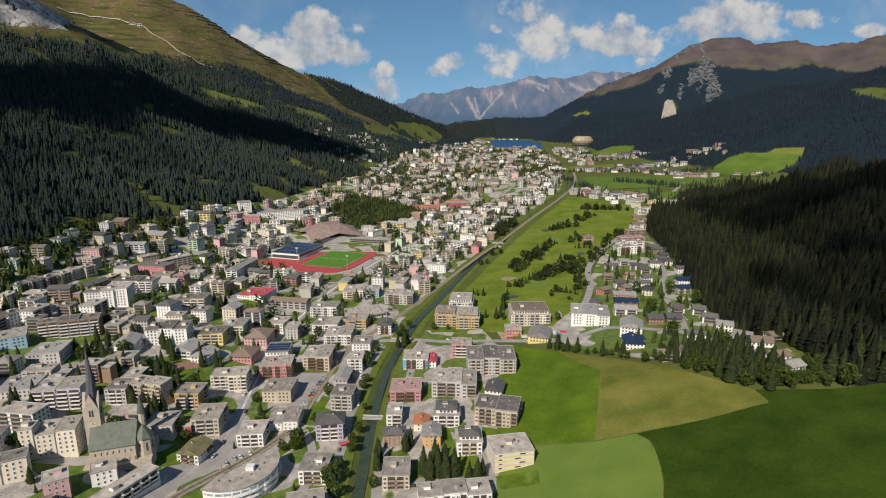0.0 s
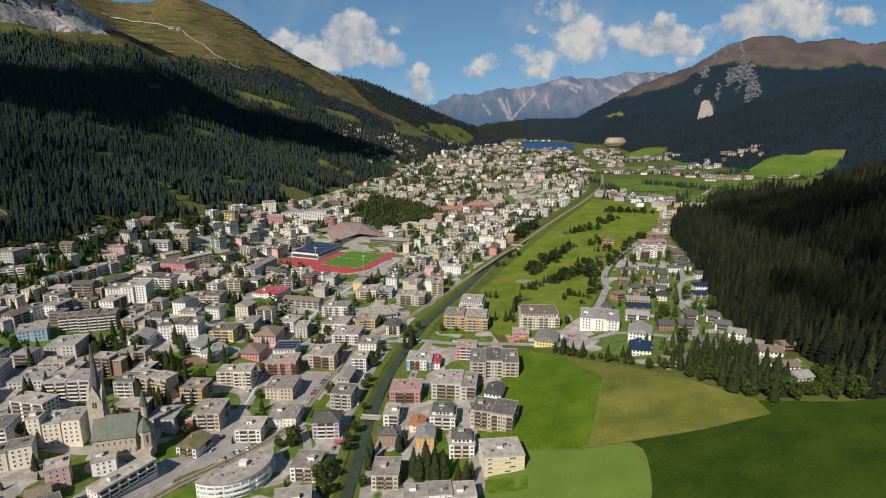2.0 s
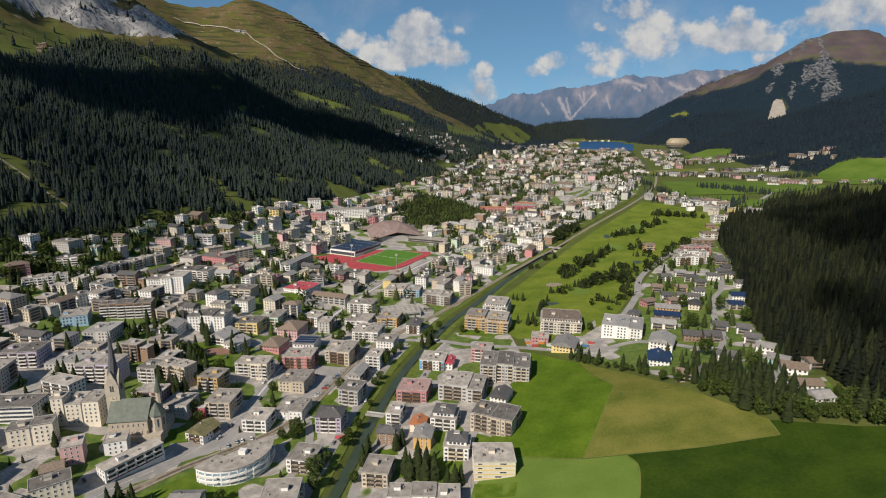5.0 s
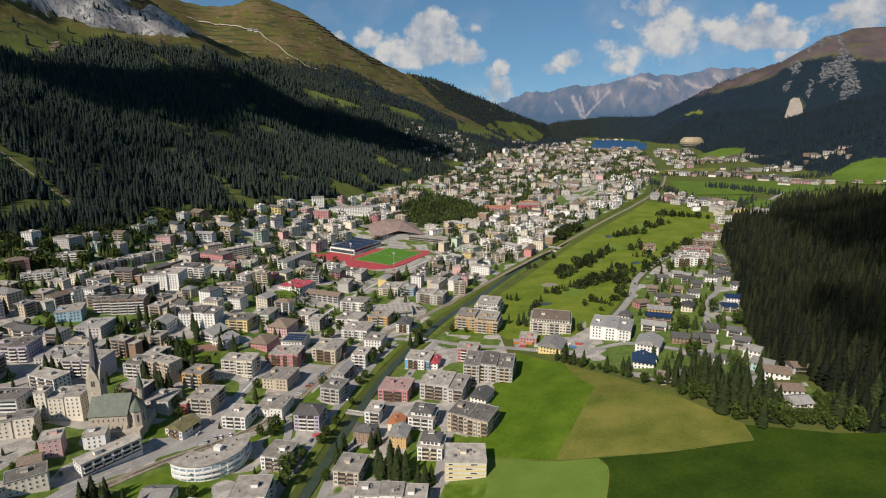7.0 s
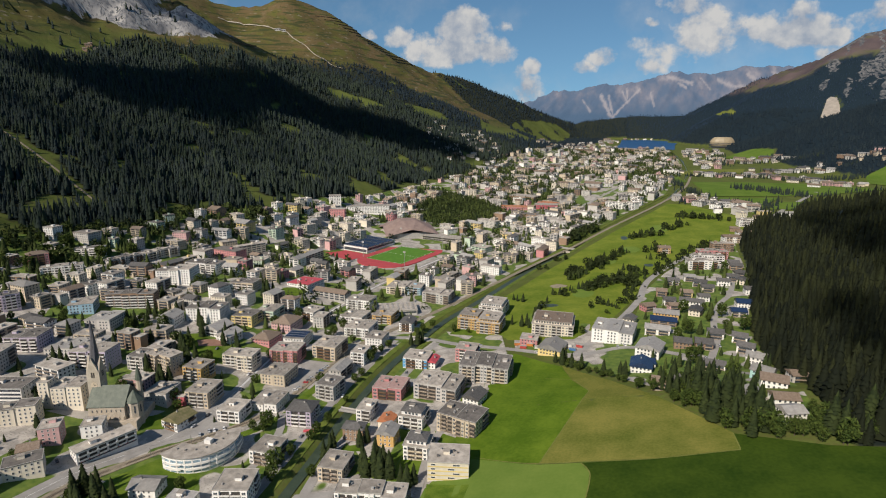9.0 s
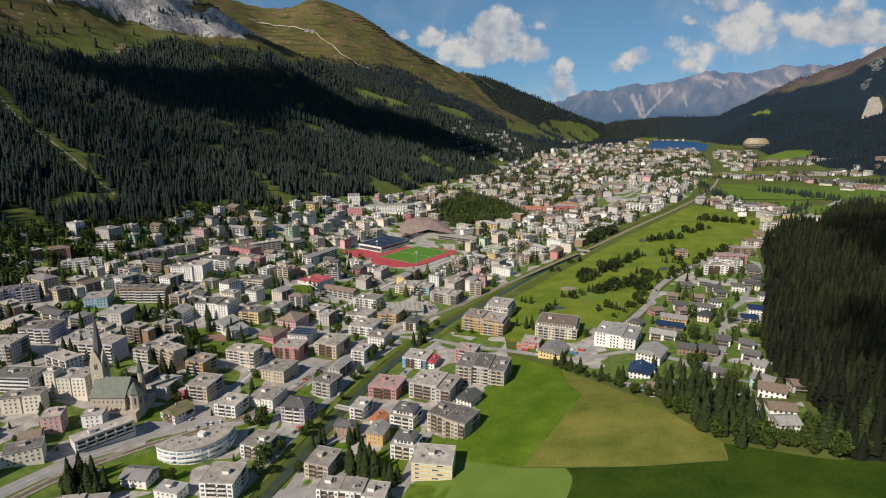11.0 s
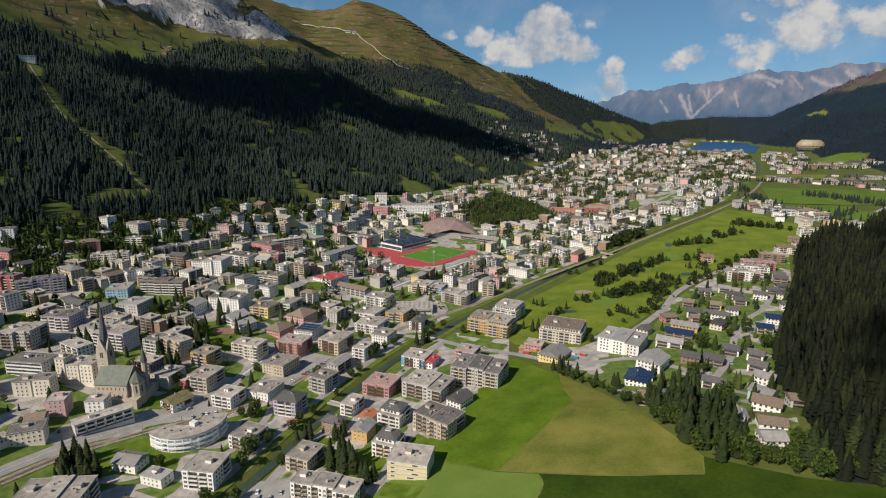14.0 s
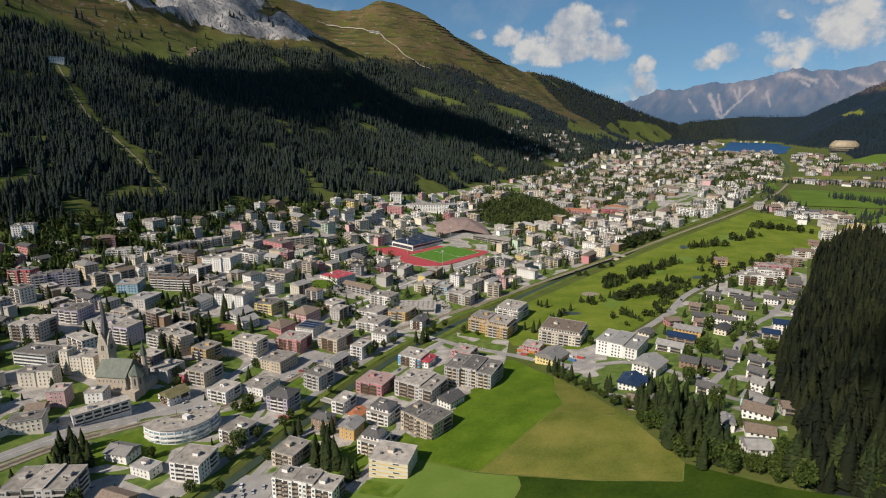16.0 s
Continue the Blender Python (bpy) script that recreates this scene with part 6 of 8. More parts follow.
part("wall", Solid().prism([(-42, -28), (-28, -42), (28, -42), (42, -28), (42, 28), (28, 42), (-28, 42), (-42, 28)], -3, 8).mesh("wall", CONCRETE), ice)
rv = [(-50, -50, 5), (0, -46, 15), (50, -50, 5), (46, 0, 15), (50, 50, 5), (0, 46, 15), (-50, 50, 5), (-46, 0, 15), (-14, -14, 27), (14, -14, 27), (14, 14, 27), (-14, 14, 27)]
part("roof", Solid().faces(rv, [(0, 1, 8), (1, 9, 8), (1, 2, 9), (2, 3, 9), (3, 10, 9), (3, 4, 10), (4, 5, 10), (5, 11, 10), (5, 6, 11), (6, 7, 11), (7, 8, 11), (7, 0, 8), (8, 9, 10, 11)]).mesh("roof", mat("brown_timber_roof", (0.19, 0.135, 0.12), (0.27, 0.20, 0.175), 9, 0.8, fine=1.2)), ice)
taken.append((-208, 1022, 64))
stand = tagged(new("grandstand"), "long low grandstand with dark glazed front", "grandstand")
stand.matrix_basis = pose(-128, 985, float(land(-128, 985)), 0, 0, -12)
part("wall", Solid().box(-38, 38, -9, 9, -3, 7).mesh("wall", CONCRETE), stand)
part("roof", roof_solid("flat", 76, 20).mesh("roof", GRAVEL, CONCRETE), stand, at=pose(0, 0, 7))
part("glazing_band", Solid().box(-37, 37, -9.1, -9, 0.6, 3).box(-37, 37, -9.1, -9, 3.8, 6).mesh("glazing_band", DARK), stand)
taken.append((-128, 985, 40))

# ---- round hotel on the far slope, quarry ----
hotel = tagged(new("hotel"), "distant golden egg-shaped hotel above the valley", "hotel")
hotel.matrix_basis = pose(812, 3340, float(land(812, 3340)) - 8)
ov = []
for k in range(9):
    a = k / 8
    r = 62 * math.sin(0.35 + 2.2 * a) ** 0.7
    ov += [(r * math.cos(t * 0.3927), 0.6 * r * math.sin(t * 0.3927), 68 * a - 4) for t in range(16)]
part("shell", Solid().faces(ov, [(k * 16 + i, k * 16 + (i + 1) % 16, (k + 1) * 16 + (i + 1) % 16, (k + 1) * 16 + i) for k in range(8) for i in range(16)] + [tuple(128 + i for i in range(16))]).mesh("shell", mat("golden_cladding", (0.24, 0.19, 0.12), (0.34, 0.28, 0.18), 8, 0.5)), hotel)
for k in range(4):
    r = 60 + 3 * (k < 2)
    part("window_band", Solid().prism([(r * 1.03 * math.cos(t * 0.3927), 0.62 * r * math.sin(t * 0.3927)) for t in range(16)], 8 + 8 * k, 11 + 8 * k).mesh("window_band", GLASS), hotel)

# school or hall with red timber in the middle distance
for x, y, w, d, h, ang, wall, label in ((-40, 1310, 60, 26, 8, 5, "rose", "long low red-brown congress hall with flat roof"), (40, 1330, 70, 24, 9, 5, "red", "long low red congress hall with flat roof"),
                                       (-330, 1130, 90, 18, 16, 25, "white", "long white grand hotel below the wood"), (-390, 1100, 24, 24, 18, 25, "white", "white domed hotel wing below the wood"), (-30, 1440, 70, 40, 11, -22, "brown", "broad brown timber congress hall"), (34, 1362, 46, 26, 8, -22, "rose", "low red-brown hall beside the park"), (-355, 1035, 30, 16, 17, 10, "rose", "red brick block below the wood")):
    hall = tagged(new("hall" if h < 10 else "hotel"), label, "hall" if h < 10 else "hotel", "large buildings")
    hall.matrix_basis = pose(x, y, float(land(x, y)), 0, 0, ang)
    part("wall", Solid().box(-w / 2, w / 2, -d / 2, d / 2, -4, h).mesh("wall", WALLS[wall]), hall)
    part("roof", roof_solid("flat", w, d).mesh("roof", RED_TILE if wall == "rose" and h < 10 else GRAVEL, CONCRETE), hall, at=pose(0, 0, h))
    for k in range(int(h / 3)):
        part("glazing_strip", row_mesh(w, 1.6, 1.6, 3.4), hall, at=pose(0, -d / 2, 1.2 + 3 * k), kind="stuff")
        part("glazing_strip", row_mesh(d, 1.6, 1.6, 3.4), hall, at=pose(w / 2, 0, 1.2 + 3 * k, 0, 0, 90), kind="stuff")
    taken.append((x, y, 0.42 * w))



# low works hall by the river with a grid of roof lights
works = tagged(new("hall"), "low grey works hall with rows of roof lights near the river", "hall", "large buildings")
works.matrix_basis = pose(-88, 608, float(land(-88, 608)), 0, 0, 24)
part("wall", Solid().box(-21, 21, -14, 14, -3, 6).mesh("wall", WALLS["grey"]), works)
part("roof", roof_solid("flat", 42, 28).mesh("roof", GRAVEL, CONCRETE), works, at=pose(0, 0, 6))
part("window_band", Solid().box(-20, 20, -14.08, -14, 2.5, 4.6).mesh("window_band", GLASS), works)
for i in range(7):
    for j in range(4):
        part("roof_light", Solid().faces([(-1.6, -2, 0), (1.6, -2, 0), (1.6, 2, 0), (-1.6, 2, 0), (-0.5, -1.6, 1.0), (0.5, -1.6, 1.0), (0.5, 1.6, 1.0), (-0.5, 1.6, 1.0)], [(0, 1, 5, 4), (1, 2, 6, 5), (2, 3, 7, 6), (3, 0, 4, 7), (4, 5, 6, 7)]).mesh("roof_light", TIN_ROOF), works, at=pose(-17.4 + 5.8 * i, -9.6 + 6.4 * j, 6.4))

# ---- the rest of the town ----
deal = random.Random(3)


def clear(x, y, r):
    return all((x - a) ** 2 + (y - b) ** 2 > (r + c) ** 2 for a, b, c in taken)


def off_roads(x, y, gap):
    return min(float(line_distance(x, y, l)) for l in (RAIL, ROAD, RIVER, CROSS_ROAD, VALLEY_ROAD, HILL_ROAD, BANK_ROAD, EAST_ROAD)) > gap


def plain_house(w, d, storeys, wall, roof, kind, loggias):
    """A simpler house for the middle distance: walls, roof, windows of each side."""
    top = storeys * 2.9 + 0.4
    words = {"flat": "flat-roofed", "gable": "gabled", "hip": "hip-roofed"}[kind]
    root = tagged(new("house", wall_solid(kind, w, d, top).mesh("house", WALLS[wall])), f"{wall} {words} house of {storeys} storeys among others in town", "house", "houses of the town")
    part("roof", roof_solid(kind, w, d, 0.5 if kind == "flat" else 0.8).mesh("roof", roof, CONCRETE), root, at=pose(0, 0, top - (0 if kind == "flat" else 0.25)))
    if deal.random() < 0.45 and storeys > 2:
        side, h2 = deal.choice((-1, 1)), top - 2.9 * deal.choice((1, 1, 2))
        wing = part("wing", Solid().box(-4, 4, -d * 0.3, d * 0.42, -3, h2).mesh("wing", WALLS[wall]), root, at=pose(side * (w / 2 + 3.9), 0, 0))
        part("wing_roof", roof_solid("flat", 8, d * 0.72, 0.3).mesh("wing_roof", GRAVEL, CONCRETE), wing, at=pose(0, d * 0.06, h2))
        part("glazing_strip", row_mesh(8, 1.3, 1.5, 2.4), wing, at=pose(0, -d * 0.3, h2 - 2.2), kind="stuff")
    s = Solid()
    for k in range(storeys):
        z = 1.2 + 2.9 * k
        if loggias:
            n = max(1, round(w / 9))
            for i in range(n):
                c = (i - (n - 1) / 2) * w / n
                s.box(c - w / n * 0.38, c + w / n * 0.38, -d / 2 - 0.06, -d / 2, z - 0.6, z + 1.3, 0)
                s.box(c - w / n * 0.4, c + w / n * 0.4, -d / 2 - 1.3, -d / 2 - 1.2, z - 0.9, z + 0.1, 1)
                s.box(c - w / n * 0.4, c + w / n * 0.4, -d / 2 - 1.2, -d / 2, z - 1.0, z - 0.8, 1)
        else:
            for i in range(int(w / 3)):
                c = (i - (int(w / 3) - 1) / 2) * 3
                s.box(c - 0.65, c + 0.65, -d / 2 - 0.06, -d / 2, z, z + 1.5, 0)
        for sx in (-1, 1):
            for i in range(int(d / 3.2)):
                c = (i - (int(d / 3.2) - 1) / 2) * 3.2
                a, b = sorted((sx * w / 2, sx * (w / 2 + 0.06)))
                s.box(a, b, c - 0.6, c + 0.6, z, z + 1.5, 0)
    part("facade_glazing", s.mesh("facade_glazing", GLASS, RAILING), root, kind="stuff")
    if kind == "flat":
        part("roof_hut", Solid().box(-1.8, 1.8, -1.5, 1.5, 0, 2.0).mesh("roof_hut", CONCRETE), root, at=pose(deal.uniform(-0.2, 0.2) * w, 0, top + 0.38))
    return root


palette = ["white"] * 7 + ["cream"] * 3 + ["grey"] * 4 + ["sand"] * 3 + ["yellow", "ochre", "pink", "rose", "mint", "brown", "blue"]
styles = {}
west_palette = ["grey"] * 3 + ["brown"] * 2 + ["sand"] * 3 + ["white"] * 7 + ["cream"] * 2 + ["rose"]


def fill(spots, low, high, flat_share, palette, styles):
    for x, y, ang in spots:
        w, d = deal.choice((13, 15, 17, 19, 22, 26)), deal.choice((11, 12, 13, 15))
        if not clear(x, y, 0.36 * (w + d)) or not off_roads(x, y, 0.31 * (w + d)):
            continue
        st = deal.randint(low, high)
        kind = "flat" if deal.random() < flat_share else deal.choice(("gable", "gable", "hip"))
        wall = deal.choice(palette)
        pool = [k for k in styles if k[0] == kind and low <= k[1] <= high]
        m = pose(x, y, float(land(x, y)), 0, 0, ang + deal.gauss(0, 7) + deal.choice((0, 0, 0, 90)))
        taken.append((x, y, 0.40 * (w + d) * 0.86))
        if len(pool) >= 14:
            copy_thing(styles[deal.choice(pool)], m)
            continue
        roof = deal.choice((GRAVEL, GRAVEL, DARK_GRAVEL)) if kind == "flat" else deal.choice((SLATE, BROWN_ROOF, TIN_ROOF, SLATE))
        ob = plain_house(w, d, st, wall, roof, kind, deal.random() < 0.75)
        ob.matrix_basis = m
        styles[(kind, st, len(styles))] = ob


def spots(outline, step, y0, y1, jitter=0.28):
    xs0, ys0 = np.meshgrid(np.arange(-640, 1300, step), np.arange(y0, y1, step))
    r = np.random.default_rng(int(step * 10 + y0))
    sx, sy = xs0.ravel() + r.uniform(-jitter, jitter, xs0.size) * step, ys0.ravel() + r.uniform(-jitter, jitter, xs0.size) * step
    ok = inside(sx, sy, outline)
    ang = -np.degrees(np.arctan(np.interp(sy, [0, 600, 800, 1100, 1500, 3000], [0.0, 0.05, 0.3, 0.45, 0.4, 0.2])))
    return list(zip(sx[ok].tolist(), sy[ok].tolist(), ang[ok].tolist()))


PARK = [(-230, 1120), (-70, 1130), (-50, 1240), (-60, 1280), (-150, 1400), (-230, 1440), (-250, 1250)]
town = [(x + 14 if x < -300 else x - 6, y) for x, y in TOWN]
taken += [(-225, 605, 14), (-218, 592, 12), (-224, 578, 8), (-215, 622, 10), (-240, 446, 10), (-222, 446, 12), (-206, 434, 12), (-198, 424, 8), (-90, 612, 24), (-114, 425, 17), (-142, 270, 22), (-156, 332, 16), (-112, 447, 14), (-176, 318, 10)]
places = [s for s in spots(town, 17, 150, 560, 0.45) if deal.random() < 0.8]
fill([s for s in places if s[0] > -225], 3, 5, 0.7, palette, styles)
fill([s for s in places if -440 < s[0] <= -225], 3, 5, 0.75, west_palette, {})
villa_palette = ["white"] * 4 + ["brown"] * 4 + ["cream", "sand", "grey", "rose"]
fill([s for s in places if s[0] <= -440 and deal.random() < 0.6], 2, 3, 0.3, villa_palette, {})

far_walls = [WALLS[k] for k in ("white", "cream", "grey", "sand", "pink", "yellow", "rose", "brown", "mint")]
far_roofs = [GRAVEL, SLATE, BROWN_ROOF, TIN_ROOF]


far_count = 0


def far_town(places, low, high, flat_share, label, single=0):
    """Small distant houses with walls, roofs and windows; the first ones as objects of their own, the rest in one mesh."""
    global far_count
    s = Solid()
    made = 0

    def put(v, x, y, z, c, si):
        return [(x + a * c - b * si, y + a * si + b * c, z + h) for a, b, h in v]
    for x, y, ang in places:
        w, d = deal.choice((13, 15, 18, 22, 28, 44)), deal.choice((11, 12, 14, 20))
        if not clear(x, y, 0.33 * (w + d)) or not off_roads(x, y, 0.3 * (w + d)):
            continue
        taken.append((x, y, 0.34 * (w + d)))
        st = deal.randint(low, high)
        top = st * 2.9 + 0.4
        kind = "flat" if deal.random() < flat_share else "gable"
        wall = deal.choice((0, 0, 0, 0, 1, 1, 2, 2, 2, 2, 3, 3, 3, 3, 4, 7) if y > 1200 else (0, 0, 0, 0, 0, 0, 0, 0, 1, 1, 1, 1, 2, 2, 2, 2, 2, 3, 3, 3, 3, 4, 5, 6, 7, 8))
        roof = len(far_walls) + (deal.choice((0, 0, 5)) if kind == "flat" else deal.randrange(1, 4))
        t = math.radians(ang + deal.gauss(0, 9) + deal.choice((0, 0, 0, 90)))
        c, si, z = math.cos(t), math.sin(t), float(land(x, y))
        one = Solid()
        body, lid = wall_solid(kind, w, d, top), roof_solid(kind, w, d, 0.5 if kind == "flat" else 1.0)
        one.faces(body.v, body.f, wall)
        one.faces([(a, b, h + top - (0 if kind == "flat" else 0.25)) for a, b, h in lid.v], lid.f, roof)
        if kind == "flat":
            one.box(-1.8 + w * 0.1, 1.8 + w * 0.1, -1.5, 1.5, top + 0.3, top + 2.4, wall)
        open_front = deal.random() < 0.7
        n = max(1, round(w / (8 if open_front else 3.4)))
        for k in range(st):
            h = 1.0 + 2.9 * k
            for i in range(n):
                m = (i - (n - 1) / 2) * w / n
                e = w / n * (0.36 if open_front else 0.2)
                one.box(m - e, m + e, -d / 2 - 0.08, -d / 2, h, h + (1.7 if open_front else 1.5), len(far_walls) + 4)
                if open_front:
                    one.box(m - e, m + e, -d / 2 - 1.2, -d / 2 - 1.1, h - 0.6, h + 0.4, wall)
            for m in range(int(d / 3.4)):
                o = (m - (int(d / 3.4) - 1) / 2) * 3.4
                one.box(w / 2, w / 2 + 0.08, o - 0.6, o + 0.6, h, h + 1.5, len(far_walls) + 4)
        if made < single:
            made += 1
            far_count += 1
            words = {"flat": "flat-roofed", "gable": "gabled"}[kind]
            ob = new("house", Solid().faces(body.v, body.f, 0).mesh("house", far_walls[wall]))
            ob.matrix_basis = pose(x, y, z, 0, 0, math.degrees(t))
            tagged(ob, f"{far_walls[wall].name.split('_')[0]} {words} house of {st} storeys in the middle of town", "house", "houses of the town")
            part("roof", Solid().faces([(a, b, h + top - (0 if kind == "flat" else 0.25)) for a, b, h in lid.v], lid.f, 0).mesh("roof", (far_roofs + [GLASS, DARK_GRAVEL])[roof - len(far_walls)]), ob)
            glass = Solid()
            nb = len(body.f) + len(lid.f)
            glass.v, glass.f, glass.m = one.v, one.f[nb:], [0 if m > len(far_walls) else 1 for m in one.m[nb:]]
            part("facade_glazing", glass.mesh("facade_glazing", GLASS, far_walls[wall]), ob, kind="stuff")
            continue
        k0 = len(s.v)
        s.v += put(one.v, x, y, z, c, si)
        s.f += [tuple(k0 + i for i in f) for f in one.f]
        s.m += one.m
    if not s.v:
        return
    tagged(new("distant_town", s.mesh("distant_town", *far_walls, *far_roofs, GLASS, DARK_GRAVEL)), label, "buildings", kind="stuff")


far_town([s for s in spots(town, 19, 560, 1350, 0.45) if not inside(s[0], s[1], PARK) and deal.random() < 0.75], 3, 5, 0.75, "pale apartment blocks and hotels in the middle of the town", 95)
far_town([s for s in spots(town, 24, 1350, 2100, 0.45) if not inside(s[0], s[1], PARK) and deal.random() < 0.42], 3, 5, 0.8, "pale buildings of the farther town")
far_town([s for s in spots(town, 28, 2100, 3000, 0.45) if deal.random() < 0.40], 3, 6, 0.8, "pale buildings at the far end of the town")
def along(line, n, spread):
    """Places scattered along a line."""
    c = curve_points(line, 4.0)
    out = []
    for i in range(n):
        x, y = c[deal.randrange(len(c))]
        out.append((float(x) + deal.gauss(0, spread), float(y) + deal.gauss(0, spread), deal.uniform(-30, 20)))
    return out


far_town(along([(381, 1839), (558, 1853), (672, 1762), (711, 1640)], 90, 26) + along([(668, 2032), (820, 2060), (845, 2155)], 40, 26) + along([(872, 2172), (913, 2145), (958, 2038), (998, 1958)], 14, 16) + along([(960, 2159), (1027, 2062)], 4, 14), 2, 3, 0.15, "small white houses of a distant village")
far_town(along([(580, 2336), (700, 2400), (831, 2432)], 30, 22) + along([(700, 2480), (746, 2500), (819, 2431)], 22, 12), 2, 4, 0.4, "white houses below the far wood")
far_town(along([(335, 1360), (400, 1300), (406, 1190)], 60, 22) + along([(423, 1183), (500, 1207)], 20, 14), 3, 4, 0.7, "white blocks at the far edge of the golf course")
far_town(along([(776, 1680), (815, 1664)], 8, 10) + along([(878, 1690), (972, 1730)], 9, 10), 2, 2, 0.1, "farmhouses among the far meadows")
far_town([s for s in spots([(500, 2050), (520, 2980), (720, 3000), (640, 2500), (560, 2100)], 30, 2000, 3000, 0.45) if deal.random() < 0.5], 2, 4, 0.5, "pale houses by the near end of the lake")
far_town([s for s in spots([(360, 4262), (560, 4262), (560, 4310), (360, 4310)], 26, 4200, 4400, 0.4) if deal.random() < 0.6], 2, 3, 0.3, "white houses on the far shore of the lake")
far_town([s for s in spots([(-100, 2600), (60, 2950), (200, 3300), (330, 3900), (260, 4200), (120, 3600), (-120, 3000)], 60, 2600, 4200)], 2, 4, 0.4, "scattered houses on the far slope above the lake")


far_town(along([(-420, 2140), (-318, 2250), (-205, 2212)], 46, 40) + along([(-366, 2019), (-320, 1975), (-176, 2118)], 40, 36), 2, 3, 0.3, "white villas among the trees above the lake")


def chalet(x, y, w, d, ang, wall, roof, storeys=2):
    x, y, w = x - 2.5, y - 9, w * 0.92
    root = plain_house(w, d, storeys, wall, roof, "gable", int(x + y) % 2 == 0)
    root.matrix_basis = pose(x, y, float(land(x, y)), 0, 0, ang)
    tagged(root, f"{wall} chalet with timber balcony and {roof.name.replace('_', ' ')}", "chalet", "chalets of the hillside hamlet")
    part("chimney", Solid().box(-0.4, 0.4, -0.4, 0.4, 0, 2.2).mesh("chimney", CONCRETE), root, at=pose(w * 0.2, 0.6, storeys * 2.9 + 0.6))
    taken.append((x, y, 0.4 * (w + d)))


for args in ((242.5, 370, 13.5, 11, 20, "white", TIN_ROOF), (246, 393, 16, 11, 5, "white", BROWN_ROOF, 1), (229, 396, 9, 10, 5, "white", TIN_ROOF), (247, 418, 17, 13, -12, "white", BROWN_ROOF),
             (249, 446, 15, 13, -30, "teal", TIN_ROOF), (196, 420, 22, 14, -8, "white", SLATE), (257, 492, 15, 12, -20, "white", TIN_ROOF), (256, 518, 14, 11, -20, "white", SLATE),
             (258, 546, 13, 11, -15, "white", SLATE), (240, 556, 14, 12, -5, "white", SLATE), (225, 527, 15, 13, -5, "brown", SLATE), (208, 529, 15, 13, -5, "brown", SLATE),
             (222, 472, 17, 10, -10, "white", SLATE), (178, 424, 14, 11, -8, "brown", BROWN_ROOF), (266, 432, 12, 10, 10, "grey", BROWN_ROOF), (192, 568, 24, 13, -8, "white", TIN_ROOF),
             (200, 592, 26, 12, -6, "brown", BLUE_ROOF), (205, 614, 26, 13, -6, "ochre", TIN_ROOF), (274, 622, 15, 11, 0, "grey", BLUE_ROOF), (287, 652, 18, 13, 0, "white", BLUE_ROOF), (236, 655, 26, 11, -10, "white", SLATE),
             (306, 705, 14, 12, 0, "white", SLATE), (285, 740, 15, 11, -5, "white", SLATE), (300, 762, 14, 11, -5, "white", SLATE), (262, 712, 14, 11, 0, "cream", SLATE), (236, 690, 13, 11, 0, "yellow", BROWN_ROOF),
             (214, 660, 13, 11, 0, "white", SLATE), (216, 640, 12, 10, 10, "pink", BROWN_ROOF), (190, 640, 14, 11, 30, "rose", BROWN_ROOF), (228, 742, 16, 12, 0, "white", SLATE), (250, 760, 14, 11, 0, "white", TIN_ROOF),
             (318, 840, 14, 12, 0, "white", SLATE), (336, 815, 14, 11, 0, "white", SLATE), (172, 480, 16, 11, 10, "white", BLUE_ROOF)):
    chalet(*args)
for n, (x, y) in enumerate(((220, 733), (209, 657), (210, 694), (235, 740), (258, 734), (251, 674), (263, 681), (277, 729), (214, 647), (312, 782), (317, 821), (307, 746), (323, 733), (318, 849), (155, 618), (169, 598), (188, 557), (248, 570), (255, 552), (235, 625), (221, 605), (199, 568), (371, 1072), (360, 1003), (333, 974), (295, 882))):
    if clear(x - 2.5, y - 9, 6) and off_roads(x - 2.5, y - 9, 8):
        chalet(x, y, (13, 16, 12)[n % 3], 11, (-15, 5, -5, 70)[n % 4], ("white", "white", "brown", "cream")[n % 4], (SLATE, SLATE, BROWN_ROOF, TIN_ROOF, SLATE)[n % 5])
for x, y, w, d, st, wall, kind in ((272, 812, 38, 13, 4, "white", "flat"), (285, 842, 40, 13, 4, "white", "flat"), (296, 872, 40, 15, 4, "rose", "flat"), (236, 905, 16, 13, 3, "ochre", "gable"), (320, 925, 30, 14, 4, "brown", "flat"),
                                  (345, 985, 24, 14, 3, "white", "gable"), (372, 1020, 22, 12, 3, "white", "gable"), (395, 1110, 24, 14, 4, "white", "flat"), (430, 1150, 22, 14, 3, "cream", "gable")):
    house(x, y, w, d, st, 10, wall, BROWN_ROOF if kind == "gable" else GRAVEL, kind, "balcony", near=False)


# ---- single trees ----
def spruce(seed, h):
    v, f = bough_shape(11, 8, seed, 0.17 + 0.012 * (seed % 6))
    root = tagged(new("spruce_tree", Solid().prism([(0.28 * math.cos(a), 0.28 * math.sin(a)) for a in (0, 1.05, 2.1, 3.14, 4.19, 5.24)], -1, h * 0.5).mesh("spruce_tree", BARK)), "tall dark green spruce between the houses", "tree", "trees")
    part("crown", big_mesh("crown", v * h, f, [SPRUCE_NEAR]), root)
    return root


